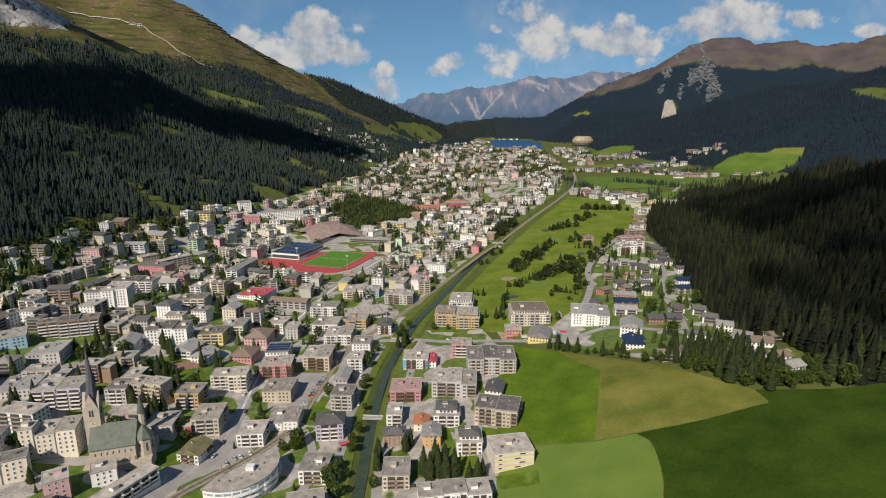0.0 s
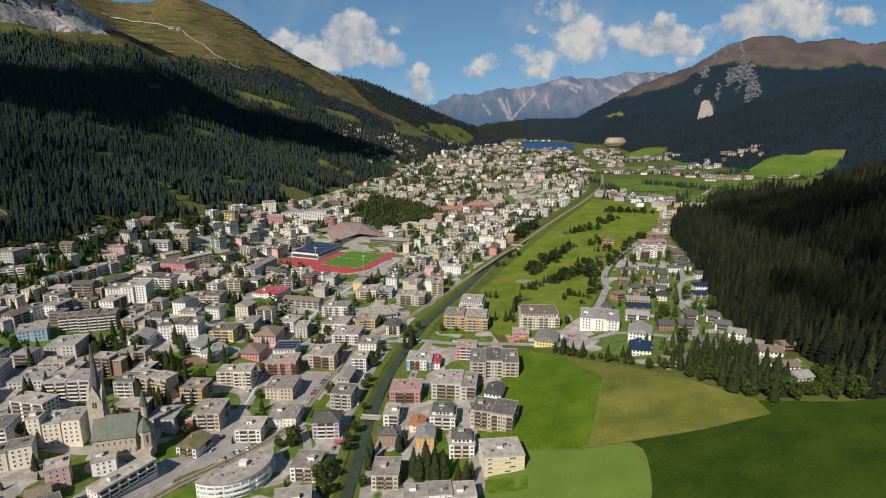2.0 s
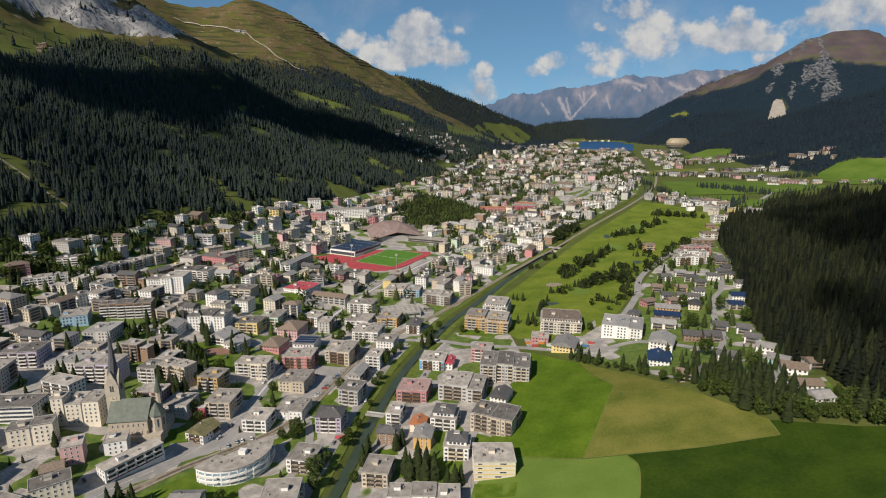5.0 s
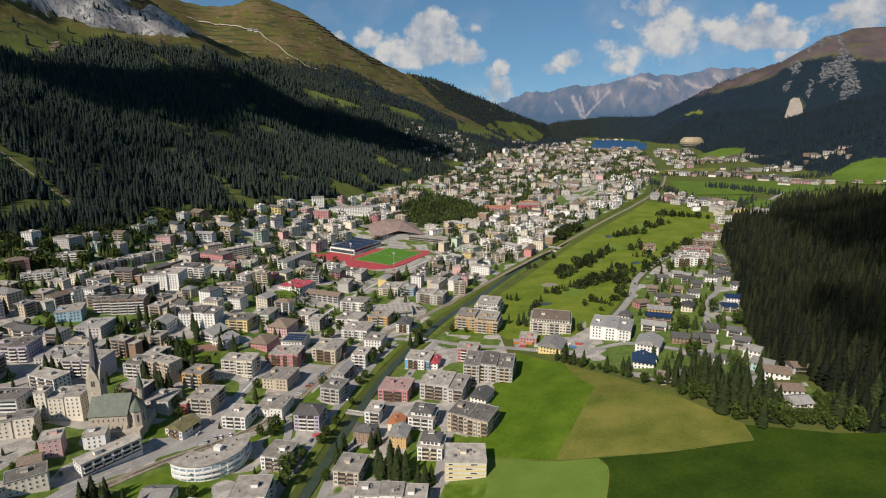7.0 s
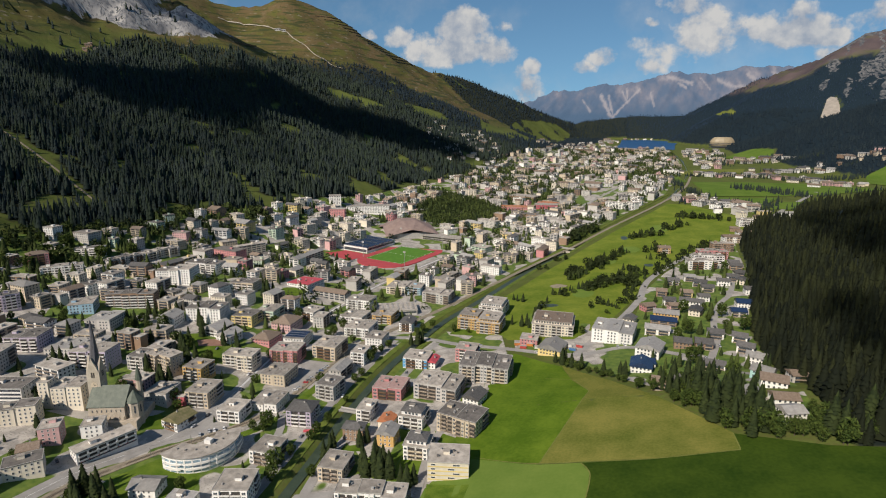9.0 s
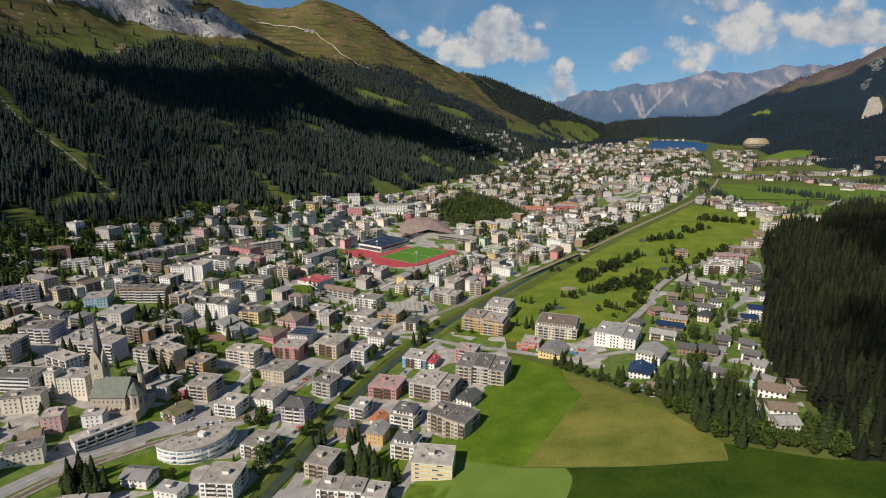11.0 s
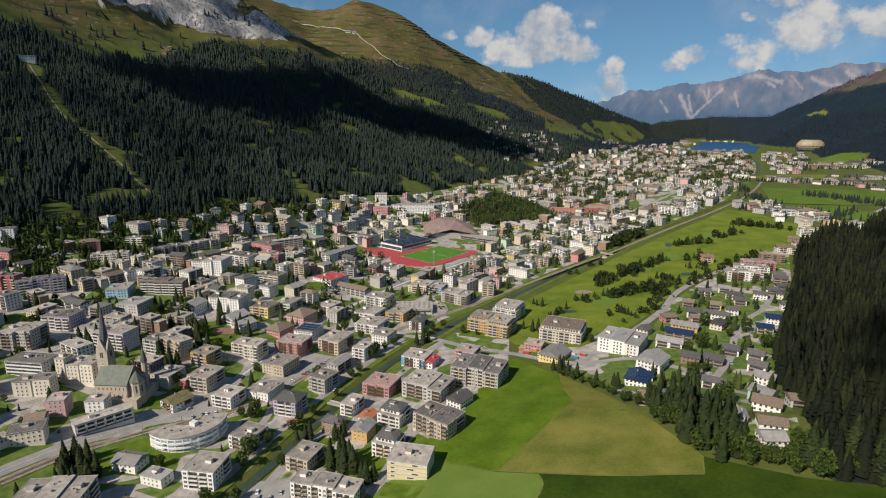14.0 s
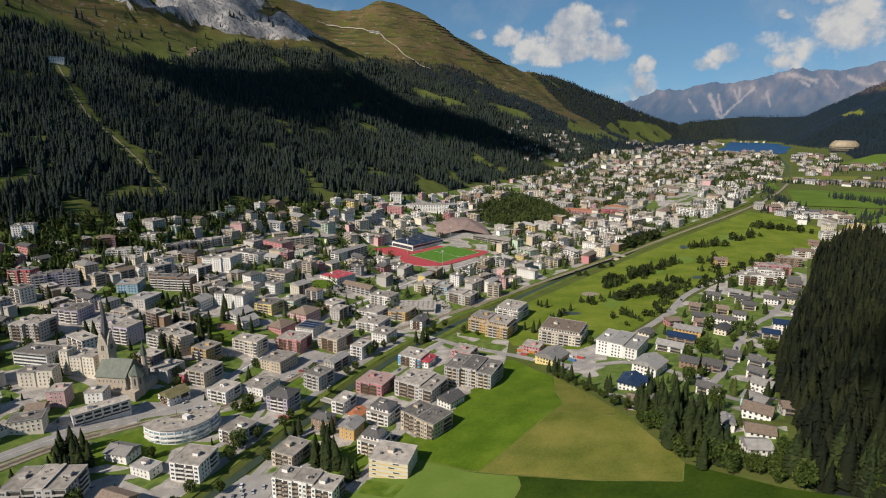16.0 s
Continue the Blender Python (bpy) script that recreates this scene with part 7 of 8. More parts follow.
def broadleaf(seed, h):
    r = np.random.default_rng(seed)
    s = Solid()
    s.faces([(0.28 * math.cos(a), 0.28 * math.sin(a), -1) for a in (0, 1.26, 2.51, 3.77, 5.03)] + [(0.12 * math.cos(a), 0.12 * math.sin(a), h * 0.6) for a in (0, 1.26, 2.51, 3.77, 5.03)], [(i, (i + 1) % 5, 5 + (i + 1) % 5, 5 + i) for i in range(5)])
    for i in range(4):
        a = 1.57 * i + r.uniform(0, 1)
        s.faces([(0.1, 0, h * 0.35), (-0.1, 0, h * 0.35), (h * 0.28 * math.cos(a), h * 0.28 * math.sin(a), h * 0.68)], [(0, 1, 2), (2, 1, 0)])
    root = tagged(new("broadleaf_tree", s.mesh("broadleaf_tree", BARK)), "rounded green broadleaf tree with uneven crown", "tree", "trees")
    n = 520
    d = r.normal(size=(n, 3))
    d /= np.linalg.norm(d, axis=1)[:, None]
    lump = 1 + 0.28 * np.sin(3.1 * d[:, 0] + seed) * np.sin(2.7 * d[:, 1] + 1.3 * seed) + 0.15 * np.sin(5 * d[:, 2] + seed)
    c = d * (r.uniform(0.55, 1.0, n) ** 0.5 * lump)[:, None] * np.array([0.33, 0.33, 0.37]) * h + np.array([0, 0, 0.60 * h])
    u = r.normal(size=(n, 3, 3)) * 0.050 * h
    part("crown", big_mesh("crown", (c[:, None] + u).reshape(-1, 3), np.arange(n * 3).reshape(-1, 3), [LEAF]), root)
    return root


stock = {}
planted = {"spruce": 0, "broadleaf": 0}
spare = []


def tree(x, y, h, kind="spruce"):
    """A tree of about that height; later ones take over the meshes of earlier ones."""
    planted[kind] += 1
    if planted[kind] > 300:
        spare.append((x, y, h))
        return
    size = int(round(h / 3)) * 3
    pool = stock.setdefault((kind, size), [])
    m = pose(x, y, float(land(x, y)), 0, 0, deal.uniform(0, 360))
    if len(pool) >= 4:
        copy_thing(deal.choice(pool), m)
        return
    ob = (spruce if kind == "spruce" else broadleaf)(len(stock) * 7 + len(pool) + 100, size)
    ob.matrix_basis = m
    pool.append(ob)


for x, y, h in ((-163, 250, 21), (-158, 254, 19), (-165, 244, 20), (-155, 248, 17), (-160, 239, 18), (-8, 306, 22), (-3, 309, 25), (2, 306, 24), (-12, 312, 20), (-5, 316, 23), (1, 314, 20), (7, 308, 22), (16, 303, 16), (21, 300, 17), (24, 304, 14), (-42, 318, 18), (-41, 326, 17), (-43, 334, 15), (-25, 338, 15), (-22, 344, 14),
                (-27, 346, 12), (-38, 521, 17), (-44, 518, 15), (-35, 526, 15), (112, 476, 15), (104, 482, 17), (120, 472, 14), (98, 488, 13), (150, 455, 13), (153, 448, 14), (-195, 452, 18), (-205, 446, 17), (-188, 444, 16), (-212, 460, 18), (-248, 470, 20),
                (-262, 488, 19), (-255, 480, 21), (-270, 500, 18), (-240, 462, 18), (-232, 452, 17), (-140, 232, 18), (-136, 238, 20), (-132, 234, 16), (47, 590, 12), (58, 584, 14), (63, 588, 15), (66, 580, 13), (43, 672, 10), (50, 670, 11), (38, 676, 10)):
    tree(x, y, h)
# conifers of the gardens behind the church
for n, (x, y) in enumerate(((-273, 419), (-295, 466), (-276, 435), (-305, 493), (-319, 506), (-287, 445), (-308, 472), (-287, 468), (-308, 509), (-203, 363), (-211, 370), (-200, 368), (-203, 388), (-219, 411), (-228, 419), (-210, 413), (-209, 403), (-224, 424), (-319, 381), (-324, 394), (-316, 389), (-222, 370),
                            (-214, 363), (-311, 370), (-286, 362), (-199, 348), (-227, 375), (-190, 511), (-238, 462), (-337, 404), (-321, 386), (-308, 379), (-351, 413), (-321, 432), (-321, 443), (-312, 448), (-299, 443), (-296, 450), (-261, 430), (-267, 432), (-261, 420), (-233, 435), (-243, 429), (-249, 297),
                            (-395, 382), (-369, 367), (-374, 375), (-361, 356), (-284, 338), (-292, 350), (-297, 360), (-278, 349), (-300, 378), (-304, 390), (-272, 390), (-281, 407), (-286, 418), (-299, 435), (-354, 520), (-349, 506), (-398, 582), (-376, 565), (-308, 310), (-271, 461), (-277, 475), (-352, 334))):
    if clear(x, y, -5):
        tree(x, y, (16, 19, 13, 17, 21)[n % 5], "broadleaf" if n % 5 == 2 else "spruce")
for x, y, h in ((-146, 241, 24), (-151, 234, 22), (-143, 228, 21), (-138, 245, 22), (-147, 226, 19), (-134, 226, 20)):
    tree(x, y, h)
for x, y, h in ((-68, 302, 14), (-64, 290, 11), (-66, 318, 10), (-61, 338, 10), (-62, 348, 9), (-60, 362, 9), (-66, 428, 9), (-65, 440, 8), (-68, 470, 11), (-70, 482, 11), (-66, 492, 9), (-63, 505, 9), (-46, 545, 10), (-43, 556, 10), (-36, 570, 9),
                (-45, 262, 9), (-62, 255, 10), (-58, 240, 9), (-42, 300, 8), (-182, 350, 11), (-178, 356, 10), (-174, 344, 9), (-60, 395, 7), (-42, 410, 7), (-160, 450, 9), (-100, 340, 8), (26, 575, 7), (5, 560, 7), (-10, 560, 8), (35, 560, 6), (120, 560, 10), (135, 555, 9), (160, 545, 9)):
    tree(x, y, h, "broadleaf")
# the belt of trees along the upper edge of the meadow
belt = curve_points([(104, 482), (128, 455), (156, 424), (183, 384), (206, 346), (228, 338), (250, 332), (275, 330), (300, 332)], 5.0)
for i, (x, y) in enumerate(belt.tolist()):
    big = 0.15 + 0.85 * min(1.0, max(0.0, (x - 150) / 45))
    for k in range(4 if x > 165 else 1):
        ox, oy = deal.uniform(-3, 7) + 4.5 * k, deal.uniform(-3, 5) + 5 * k
        conifer = deal.random() < (0.85 * big + 0.1 if k else 0.5 * big)
        if math.hypot(x + ox - 240, y + oy + 2 - 361) < 11:
            continue
        if 227 < x + ox < 252 and y + oy < 372:
            tree(x + ox, min(y + oy + 4, 346 + deal.uniform(-4, 2)), deal.uniform(7, 10.5), "broadleaf")
            continue
        tree(x + ox, y + oy + 2, (15 + 17 * big * deal.random()) if conifer else 5 + 9 * big * deal.uniform(0.6, 1.1), "spruce" if conifer else "broadleaf")
for x, y, h in ((222, 346, 20), (225, 352, 18), (219, 354, 22), (223, 360, 17), (228, 349, 12), (251, 352, 11), (256, 346, 13), (258, 356, 12), (253, 366, 9), (262, 350, 15)):
    tree(x, y, h, "broadleaf" if h < 14 else "spruce")
# golf course clumps
clump_x, clump_y, clump_h = [], [], []
for ax, ay, bx, by, n, h in ((100, 770, 150, 860, 60, 10), (150, 860, 178, 905, 14, 9), (85, 690, 125, 720, 14, 9), (120, 715, 190, 770, 55, 9), (160, 790, 200, 800, 12, 8), (190, 1000, 240, 1040, 16, 10), (225, 900, 235, 960, 8, 9), (250, 1060, 300, 1120, 18, 10), (205, 860, 230, 880, 8, 8), (88, 985, 120, 1060, 22, 14), (100, 1010, 140, 1090, 20, 14), (60, 600, 80, 660, 8, 10), (170, 700, 190, 740, 8, 9), (148, 612, 188, 740, 22, 6), (200, 775, 246, 858, 22, 7), (255, 885, 318, 970, 24, 8), (60, 820, 100, 900, 10, 6), (130, 640, 165, 660, 6, 7), (290, 1180, 380, 1150, 30, 10)):
    for i in range(n):
        t = deal.random()
        clump_x.append(ax + (bx - ax) * t + deal.gauss(0, 6)), clump_y.append(ay + (by - ay) * t + deal.gauss(0, 6)), clump_h.append(h * deal.uniform(0.6, 1.5))
clump_x, clump_y = np.array(clump_x), np.array(clump_y)
v, f = plant(clump_x, clump_y, land(clump_x, clump_y), np.array(clump_h), [bough_shape(7, 7, s + 70, 0.27) for s in range(4)] + [round_shape(s + 75, 110) for s in range(4)], rng)
v2, f2 = plant(clump_x[::2] + 3, clump_y[::2] - 2, land(clump_x[::2], clump_y[::2]) - 0.3, np.array(clump_h)[::2] * 0.7, [round_shape(s + 5) for s in range(5)], rng)
tagged(new("golf_bushes", big_mesh("golf_bushes", v2, f2, [LEAF])), "green bushes at the edge of the golf fairways", "bushes", kind="stuff")
tagged(new("golf_trees", big_mesh("golf_trees", v, f, [SPRUCE_NEAR])), "clumps of dark conifers between the golf fairways", "trees", kind="stuff")
# trees among the houses and in the park
n = 0
for x, y, _ in spots(town, 14, 180, 640, 0.48):
    if deal.random() > 0.92 or n > 700:
        continue
    if x < -420 and y > 320 and clear(x, y, -1.0) and off_roads(x, y, 7.5):
        tree(x, y, deal.uniform(10, 22), "spruce" if deal.random() < 0.75 else "broadleaf")
        n += 1
        continue
    if deal.random() < 0.55 and clear(x, y, 1.0) and off_roads(x, y, 7.5):
        tree(x, y, deal.uniform(5, 14), "spruce" if deal.random() < 0.55 else "broadleaf")
        n += 1
for x, y, _ in spots([(170, 470), (200, 420), (250, 370), (262, 470), (268, 560), (300, 690), (330, 835), (300, 900), (230, 780), (200, 700), (180, 600)], 13, 360, 900, 0.48):
    if deal.random() < 0.6 and clear(x, y, 1.2) and off_roads(x, y, 4):
        tree(x, y, deal.uniform(7, 17), "spruce" if deal.random() < 0.78 else "broadleaf")
spare_x, spare_y, spare_h = (np.array(c) for c in zip(*spare))
v, f = plant(spare_x, spare_y, land(spare_x, spare_y), spare_h, [bough_shape(9, 8, s + 200, 0.21) for s in range(5)], rng)
tagged(new("garden_spruces", grove("garden_spruces", v, f, PARK_TREES)), "dark spruces in the gardens between the houses", "trees", kind="stuff")
edge_x, edge_y = [], []
for x, y, _ in spots([(-650, 300), (-640, 450), (-560, 600), (-510, 680), (-500, 780), (-450, 900), (-390, 900), (-410, 700), (-440, 560), (-470, 430), (-480, 300)], 11, 300, 900, 0.48):
    if deal.random() < 0.95 and clear(x, y, -0.5):
        edge_x.append(x), edge_y.append(y)
edge_x, edge_y = np.array(edge_x), np.array(edge_y)
v, f = plant(edge_x, edge_y, land(edge_x, edge_y) - 0.3, rng.uniform(7, 18, len(edge_x)), [spruce_shape(6, 10, s + 130, 0.24) for s in range(4)] + [round_shape(s + 60, 80) for s in range(3)], rng)
tagged(new("garden_trees", grove("garden_trees", v, f, PARK_TREES)), "dark trees between the uppermost houses below the wood", "trees", kind="stuff")
px, py = [], []
for x, y, _ in spots(PARK, 9, 1100, 1450, 0.4) + spots([(60, 1010), (140, 1090), (150, 1200), (110, 1180)], 10, 1000, 1250) + [s for s in spots(town, 11, 560, 1300, 0.48) if clear(s[0], s[1], 1.0) and off_roads(s[0], s[1], 7) and deal.random() < 0.38] + [s for s in spots(town, 12, 1300, 2900, 0.48) if clear(s[0], s[1], 0) and fbm(s[0], s[1], 90, 3, 88) > 0.47]:
    px.append(x), py.append(y)
px, py = np.array(px), np.array(py)
v, f = plant(px, py, land(px, py), rng.uniform(8, 18, len(px)), [spruce_shape(5, 9, s + 90, 0.27) for s in range(4)] + [round_shape(s + 40, 45) for s in range(3)], rng)
tagged(new("park_trees", grove("park_trees", v, f, PARK_TREES)), "dark conifers in the parks and gardens farther up the valley", "trees", kind="stuff")
qx, qy = [], []
for ax, ay, bx, by, n in ((464, 1534, 609, 1430, 110), (341, 1471, 383, 1395, 50), (439, 1212, 514, 1354, 40), (415, 1326, 447, 1308, 25), (769, 1807, 900, 1900, 60), (805, 2390, 906, 2251, 60), (321, 1701, 358, 1547, 40), (521, 1275, 636, 1399, 45),
                          (381, 1810, 558, 1830, 40), (560, 1830, 700, 1730, 50), (668, 2010, 960, 2030, 70), (590, 2320, 820, 2400, 50), (620, 1440, 820, 1590, 30), (330, 1330, 400, 1230, 25), (900, 1640, 980, 1700, 14), (1000, 1950, 1030, 1960, 5), (580, 2440, 700, 2700, 30), (510, 2100, 560, 2900, 60), (600, 2200, 680, 2950, 60), (560, 2300, 640, 2500, 30)):
    for i in range(n):
        t = deal.random()
        qx.append(ax + (bx - ax) * t + deal.gauss(0, 10)), qy.append(ay + (by - ay) * t + deal.gauss(0, 10))
qx, qy = np.array(qx), np.array(qy)
v, f = plant(qx, qy, land(qx, qy), rng.uniform(9, 17, len(qx)), SHAPES_MID, rng)
tagged(new("hedgerow_trees", grove("hedgerow_trees", v, f, SPRUCE)), "rows of dark trees between the far meadows", "trees", kind="stuff")



# ---- cars, masts, small things ----
PAINTS = [mat(n, tuple(c * 0.9 for c in k), k, 2, 0.3) for n, k in (("white_car_paint", (0.7, 0.7, 0.7)), ("silver_car_paint", (0.4, 0.41, 0.42)), ("black_car_paint", (0.03, 0.03, 0.035)), ("red_car_paint", (0.4, 0.03, 0.03)), ("blue_car_paint", (0.04, 0.1, 0.25)), ("grey_car_paint", (0.15, 0.16, 0.17)))]
RUBBER = mat("tyre_rubber", (0.02, 0.02, 0.02), (0.035, 0.035, 0.035), 0.3, 0.9)
fleet = []


def car(paint):
    name = paint.name.split("_")[0]
    root = tagged(new("car"), f"{name} parked car on asphalt", "car", "parked cars")
    body = Solid().faces([(-0.88, -2.2, 0.3), (0.88, -2.2, 0.3), (0.88, 2.2, 0.3), (-0.88, 2.2, 0.3), (-0.88, -2.2, 0.78), (0.88, -2.2, 0.78), (0.88, 2.2, 0.85), (-0.88, 2.2, 0.85), (-0.86, -1.1, 0.95), (0.86, -1.1, 0.95)],
                         [(3, 2, 1, 0), (0, 1, 5, 4), (1, 2, 6, 9, 5), (2, 3, 7, 6), (3, 0, 4, 8, 7), (4, 5, 9, 8), (8, 9, 6, 7)])
    part("body", body.mesh("body", paint), root)
    part("cabin", Solid().faces([(-0.82, -1.1, 0.93), (0.82, -1.1, 0.93), (0.82, 2.0, 0.88), (-0.82, 2.0, 0.88), (-0.66, -0.4, 1.42), (0.66, -0.4, 1.42), (0.66, 1.5, 1.42), (-0.66, 1.5, 1.42)], [(0, 1, 5, 4), (1, 2, 6, 5), (2, 3, 7, 6), (3, 0, 4, 7)]).mesh("cabin", GLASS), root)
    part("roof", Solid().box(-0.67, 0.67, -0.42, 1.52, 1.42, 1.47).mesh("roof", paint), root)
    for x, y in ((-0.85, -1.35), (0.85, -1.35), (-0.85, 1.35), (0.85, 1.35)):
        part("wheel", Solid().prism([(0.32 * math.cos(a * 0.785), 0.32 * math.sin(a * 0.785)) for a in range(8)], -0.1, 0.1).mesh("wheel", RUBBER), root, at=pose(x, y, 0.32, 0, 90, 0))
    return root


def park(x, y, ang):
    m = pose(x, y, float(land(x, y)) + 0.48, 0, 0, ang)
    if len(fleet) < 6:
        fleet.append(car(PAINTS[len(fleet)]))
        fleet[-1].matrix_basis = m
    else:
        copy_thing(fleet[deal.choice((0, 0, 1, 1, 2, 5, 1, 2, 0, 1, 4, 5))], m)


for i in range(11):
    if i not in (2, 6):
        park(-108 + 0.55 * i, 402 + 4.8 * i, 112)
    if i in (1, 3, 4, 8):
        park(-119 - 0.4 * i, 402 + 4.6 * i, 100)
for x, y, a in ((-38, 272, 30), (-34, 268, 30), (-30, 265, 30), (-27, 270, 40), (-35, 262, 30), (-24, 276, 35), (-40, 258, 30), (-92, 232, 70), (-99, 226, 60), (-88, 224, 70), (-118, 232, 20), (-72, 232, 10), (-176, 356, 90), (-172, 357, 90), (-181, 356, 92),
                (-26, 300, 88), (-22, 300, 88), (-18, 300, 88), (-14, 300, 90), (-150, 346, 4), (-149, 388, 4), (-159, 414, 3), (-152, 452, 3), (-161, 470, 3), (-159, 505, 2), (-167, 540, -2), (-150, 330, -12), (-139, 322, 35), (-133, 330, 40), (-128, 334, 40), (-136, 328, 40),
                (-70, 340, 0), (-71, 372, 0), (-66, 402, 5), (-71, 450, 5), (-38, 350, 0), (-33, 410, 3), (-29, 455, 2), (-26, 480, 2), (5, 531, 85), (24, 527, 85), (-8, 440, 85), (26, 370, 0), (24, 352, 0), (80, 512, 80), (105, 506, 75), (152, 520, 20), (158, 524, 20), (164, 528, 20),
                (-205, 436, 3), (-198, 300, 60), (-232, 240, 60), (-196, 262, 55), (-182, 276, 50), (-262, 212, 60), (220, 490, 30), (236, 520, 10), (243, 575, 5), (184, 680, 15), (193, 720, 12), (230, 815, 25)):
    park(x, y, a)

masts = curve_points(RAIL[:12], 34.0)
turn = np.gradient(masts, axis=0)
mast = None
for (x, y), (ax, ay) in zip(masts.tolist(), turn.tolist()):
    n = math.hypot(ax, ay)
    m = pose(x + ay / n * 3.1, y - ax / n * 3.1, float(land(x, y)) + 0.1, 0, 0, math.degrees(math.atan2(ay, ax)))
    if mast is None:
        mast = tagged(new("catenary_mast"), "slim grey railway mast with a bracket over the track", "railway mast", "railway masts")
        part("pole", Solid().box(-0.12, 0.12, -0.12, 0.12, 0, 7.5).mesh("pole", TIN_ROOF), mast)
        part("bracket", Solid().box(-0.06, 0.06, 0, 3.2, 6.4, 6.52).mesh("bracket", TIN_ROOF), mast)
        mast.matrix_basis = m
    else:
        copy_thing(mast, m)
wire = curve_points(RAIL[:12], 12.0)
wz = land(wire[:, 0], wire[:, 1]) + 6.4
ww = Solid()
for i in range(len(wire) - 1):
    a, b = wire[i], wire[i + 1]
    ww.faces([(a[0], a[1], wz[i]), (b[0], b[1], wz[i + 1]), (b[0], b[1], wz[i + 1] + 0.06), (a[0], a[1], wz[i] + 0.06)], [(0, 1, 2, 3)])
tagged(new("contact_wire", ww.mesh("contact_wire", STEEL)), "thin contact wire above the railway", "wire", kind="structure")

tent = tagged(new("canopy"), "red garden canopy beside the white hotel", "canopy")
tent.matrix_basis = pose(-67, 346, float(land(-67, 346)), 0, 0, 20)
part("cover", Solid().faces([(-4, -2, 2.3), (4, -2, 2.3), (4, 2, 2.3), (-4, 2, 2.3), (-4, 0, 3.1), (4, 0, 3.1)], [(0, 1, 5, 4), (2, 3, 4, 5), (0, 4, 3), (1, 2, 5)]).mesh("cover", RED_SHEET), tent)
for x in (-3.8, 3.8):
    for y in (-1.8, 1.8):
        part("leg", Solid().box(-0.06, 0.06, -0.06, 0.06, -0.2, 2.4).mesh("leg", TIN_ROOF), tent, at=pose(x, y, 0))

# huts on the alpine meadow and the upper station of the cable railway
for x, y, w in ((-1201, 1336, 14), (-1185, 1310, 11), (-1215, 1360, 10), (-1190, 1350, 12)):
    chalet(x + 2.5, y + 9, w, 9, 40, "brown", BROWN_ROOF)
station = tagged(new("cable_station"), "white upper station of the cable railway at the wood", "station")
station.matrix_basis = pose(-1095, 862, float(land(-1095, 862)), 0, 0, 60)
part("wall", Solid().box(-22, 22, -7, 7, -6, 10).mesh("wall", WALLS["white"]), station)
part("roof", roof_solid("flat", 44, 14).mesh("roof", GRAVEL, CONCRETE), station, at=pose(0, 0, 10))
for k in range(3):
    part("glazing_strip", row_mesh(44, 1.6, 1.6, 3.2), station, at=pose(0, -7, 1.2 + 3 * k), kind="stuff")
ALP_PATH = [(-1560, 2441), (-1531, 2492), (-1447, 2532), (-1328, 2514), (-1259, 2518), (-1179, 2475), (-1088, 2423), (-1021, 2424), (-942, 2420)]
ribbon("mountain_path", ALP_PATH, 2.4, 3.4, mat("pale_track_gravel", (0.33, 0.29, 0.23), (0.45, 0.40, 0.33), 6, 0.95), "pale track across the alpine slope", "path")
for x, y, w in ((-1300, 2516, 26), (-1272, 2520, 18)):
    chalet(x + 2.5, y + 9, w, 12, 20, "white", TIN_ROOF)


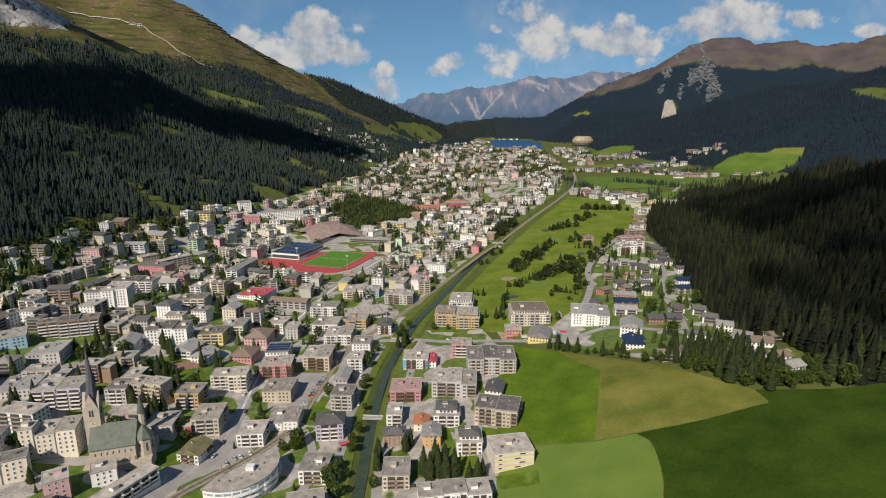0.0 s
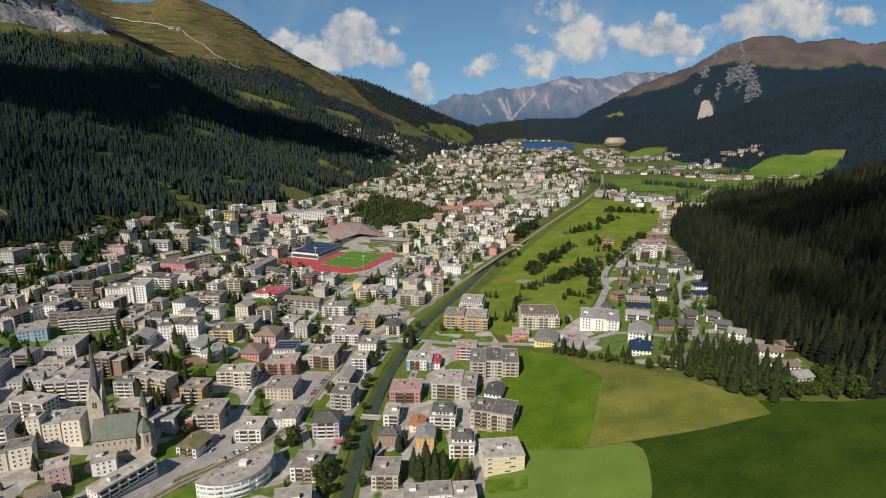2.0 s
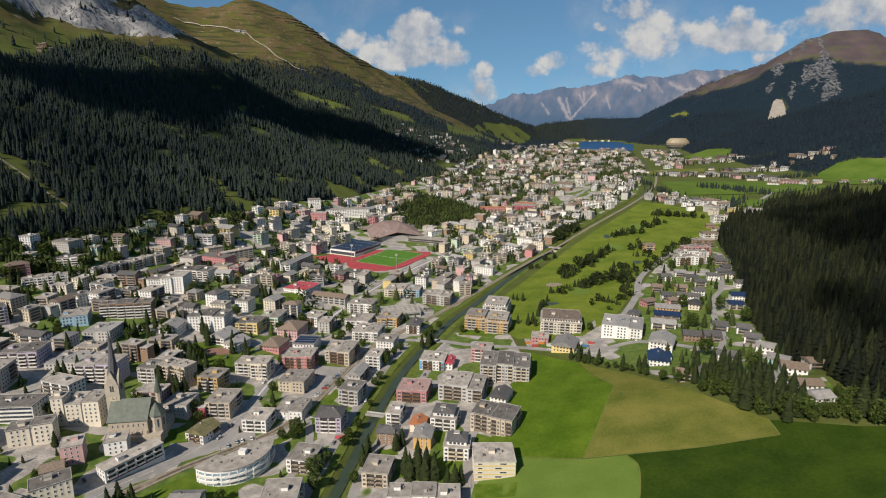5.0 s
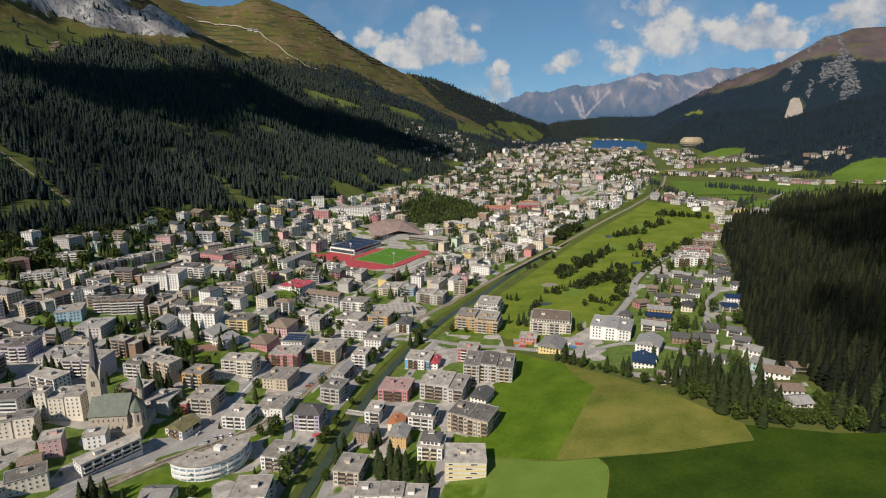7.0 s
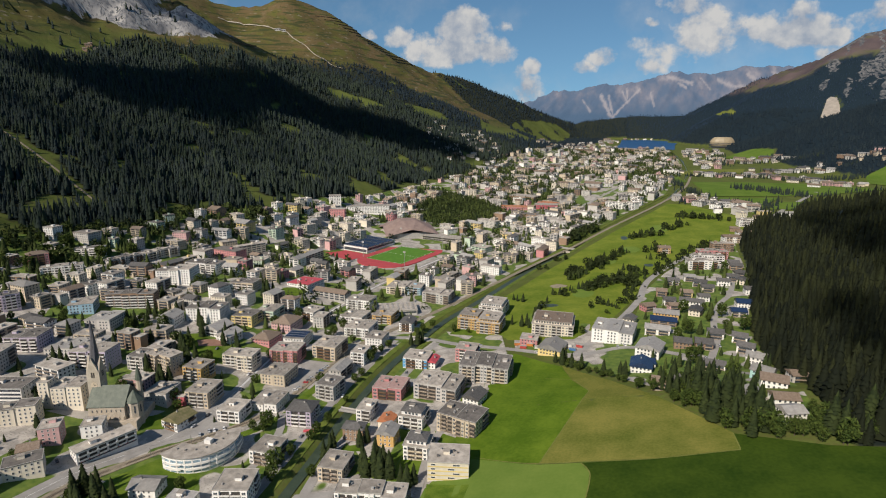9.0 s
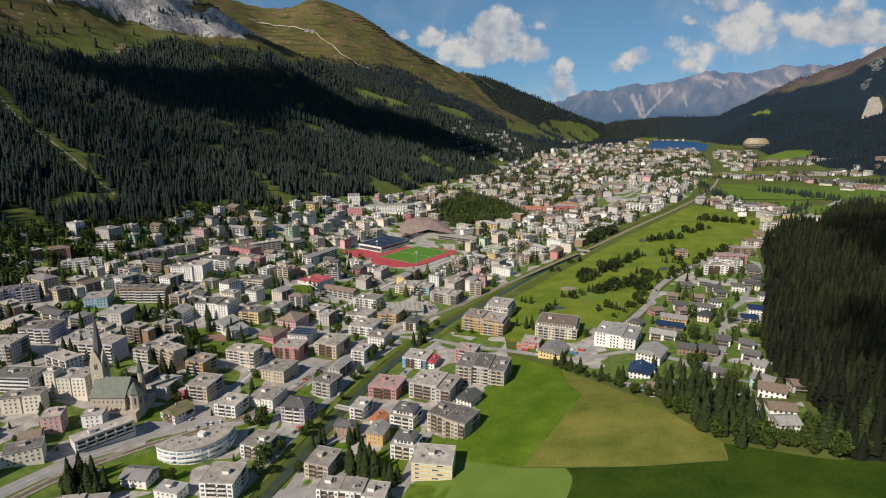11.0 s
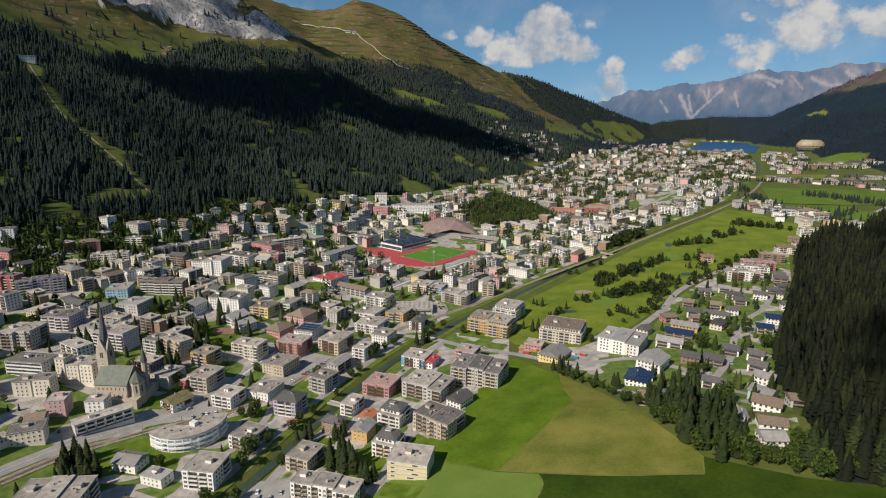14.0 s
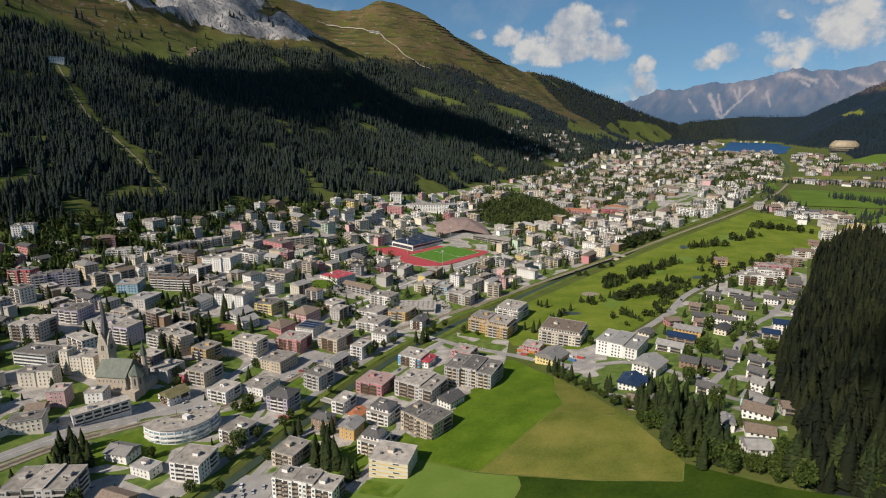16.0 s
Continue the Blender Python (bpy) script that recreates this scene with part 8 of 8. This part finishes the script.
# rows of snow fences below the summit and on the rocky spur
def snow_fence(x_out, x_in, y0, y1, z):
    """A fence along the slope's contour at height z."""
    line = []
    for y in np.arange(y0, y1, 22.0):
        a, b = x_out, x_in
        for _ in range(18):
            m = 0.5 * (a + b)
            a, b = (m, b) if float(land(m, y)) > z else (a, m)
        line.append((0.5 * (a + b), y))
    runs = [[line[0]]]
    for a, b in zip(line, line[1:]):
        if math.hypot(b[0] - a[0], b[1] - a[1]) > 60:
            runs.append([])
        runs[-1].append(b)
    for run in runs:
        if len(run) < 3:
            continue
        v = []
        for ax, ay in run:
            az = float(land(ax, ay))
            v += [(ax, ay, az - 1), (ax + 1.6, ay, az + 3.2), (ax + 1.0, ay, az + 3.2), (ax - 0.6, ay, az - 1)]
        f = [(4 * i + a, 4 * i + 4 + a, 4 * i + 4 + b, 4 * i + b) for i in range(len(run) - 1) for a, b in ((0, 1), (1, 2), (2, 3))]
        tagged(new("snow_fence", Solid().faces(v, f).mesh("snow_fence", TIMBER)), "long dark avalanche fence across the alpine slope", "snow fence", "snow fences")


for k in range(12):
    snow_fence(-1360 + 12 * k, -700, 2760 + 18 * k, 2960 + 38 * k + 30 * (k % 3), 700 - 17 * k)
for k in range(7):
    snow_fence(-1290 + 4 * k, -1000, 1830 + 6 * k, 1960 + 10 * k, 590 - 20 * k)

# containers and stacked boards of the building site by the cross street
SITE_PAINTS = [mat(n, tuple(c * 0.85 for c in k), k, 1.5, 0.6, fine=0.3) for n, k in (("red_container_paint", (0.42, 0.06, 0.05)), ("orange_container_paint", (0.55, 0.20, 0.05)), ("white_container_paint", (0.62, 0.61, 0.58)), ("blue_container_paint", (0.06, 0.16, 0.36)))]
for n, (x, y, ang) in enumerate(((66, 523, 8), (72, 529, -4), (80, 522, 12), (88, 530, 5), (60, 531, 20), (112, 515, -10), (118, 522, -14), (108, 524, 0))):
    paint = SITE_PAINTS[(0, 1, 2, 0, 1, 3, 0, 2)[n]]
    box = tagged(new("site_container"), paint.name.split("_")[0] + " steel container on the building site", "container", "site containers")
    box.matrix_basis = pose(x, y, float(land(x, y)) + 0.35, 0, 0, ang)
    part("shell", Solid().box(-3.0, 3.0, -1.2, 1.2, 0.1, 2.6).mesh("shell", paint), box)
    part("lid", Solid().box(-3.1, 3.1, -1.3, 1.3, 2.6, 2.72).mesh("lid", CONCRETE), box)
    for i in range(9):
        part("rib", Solid().box(-0.08, 0.08, -1.28, -1.2, 0.15, 2.55).mesh("rib", paint), box, at=pose(-2.6 + 0.65 * i, 0, 0))
    part("door", Solid().box(3.0, 3.06, -0.55, 0.55, 0.15, 2.3).mesh("door", CONCRETE), box)
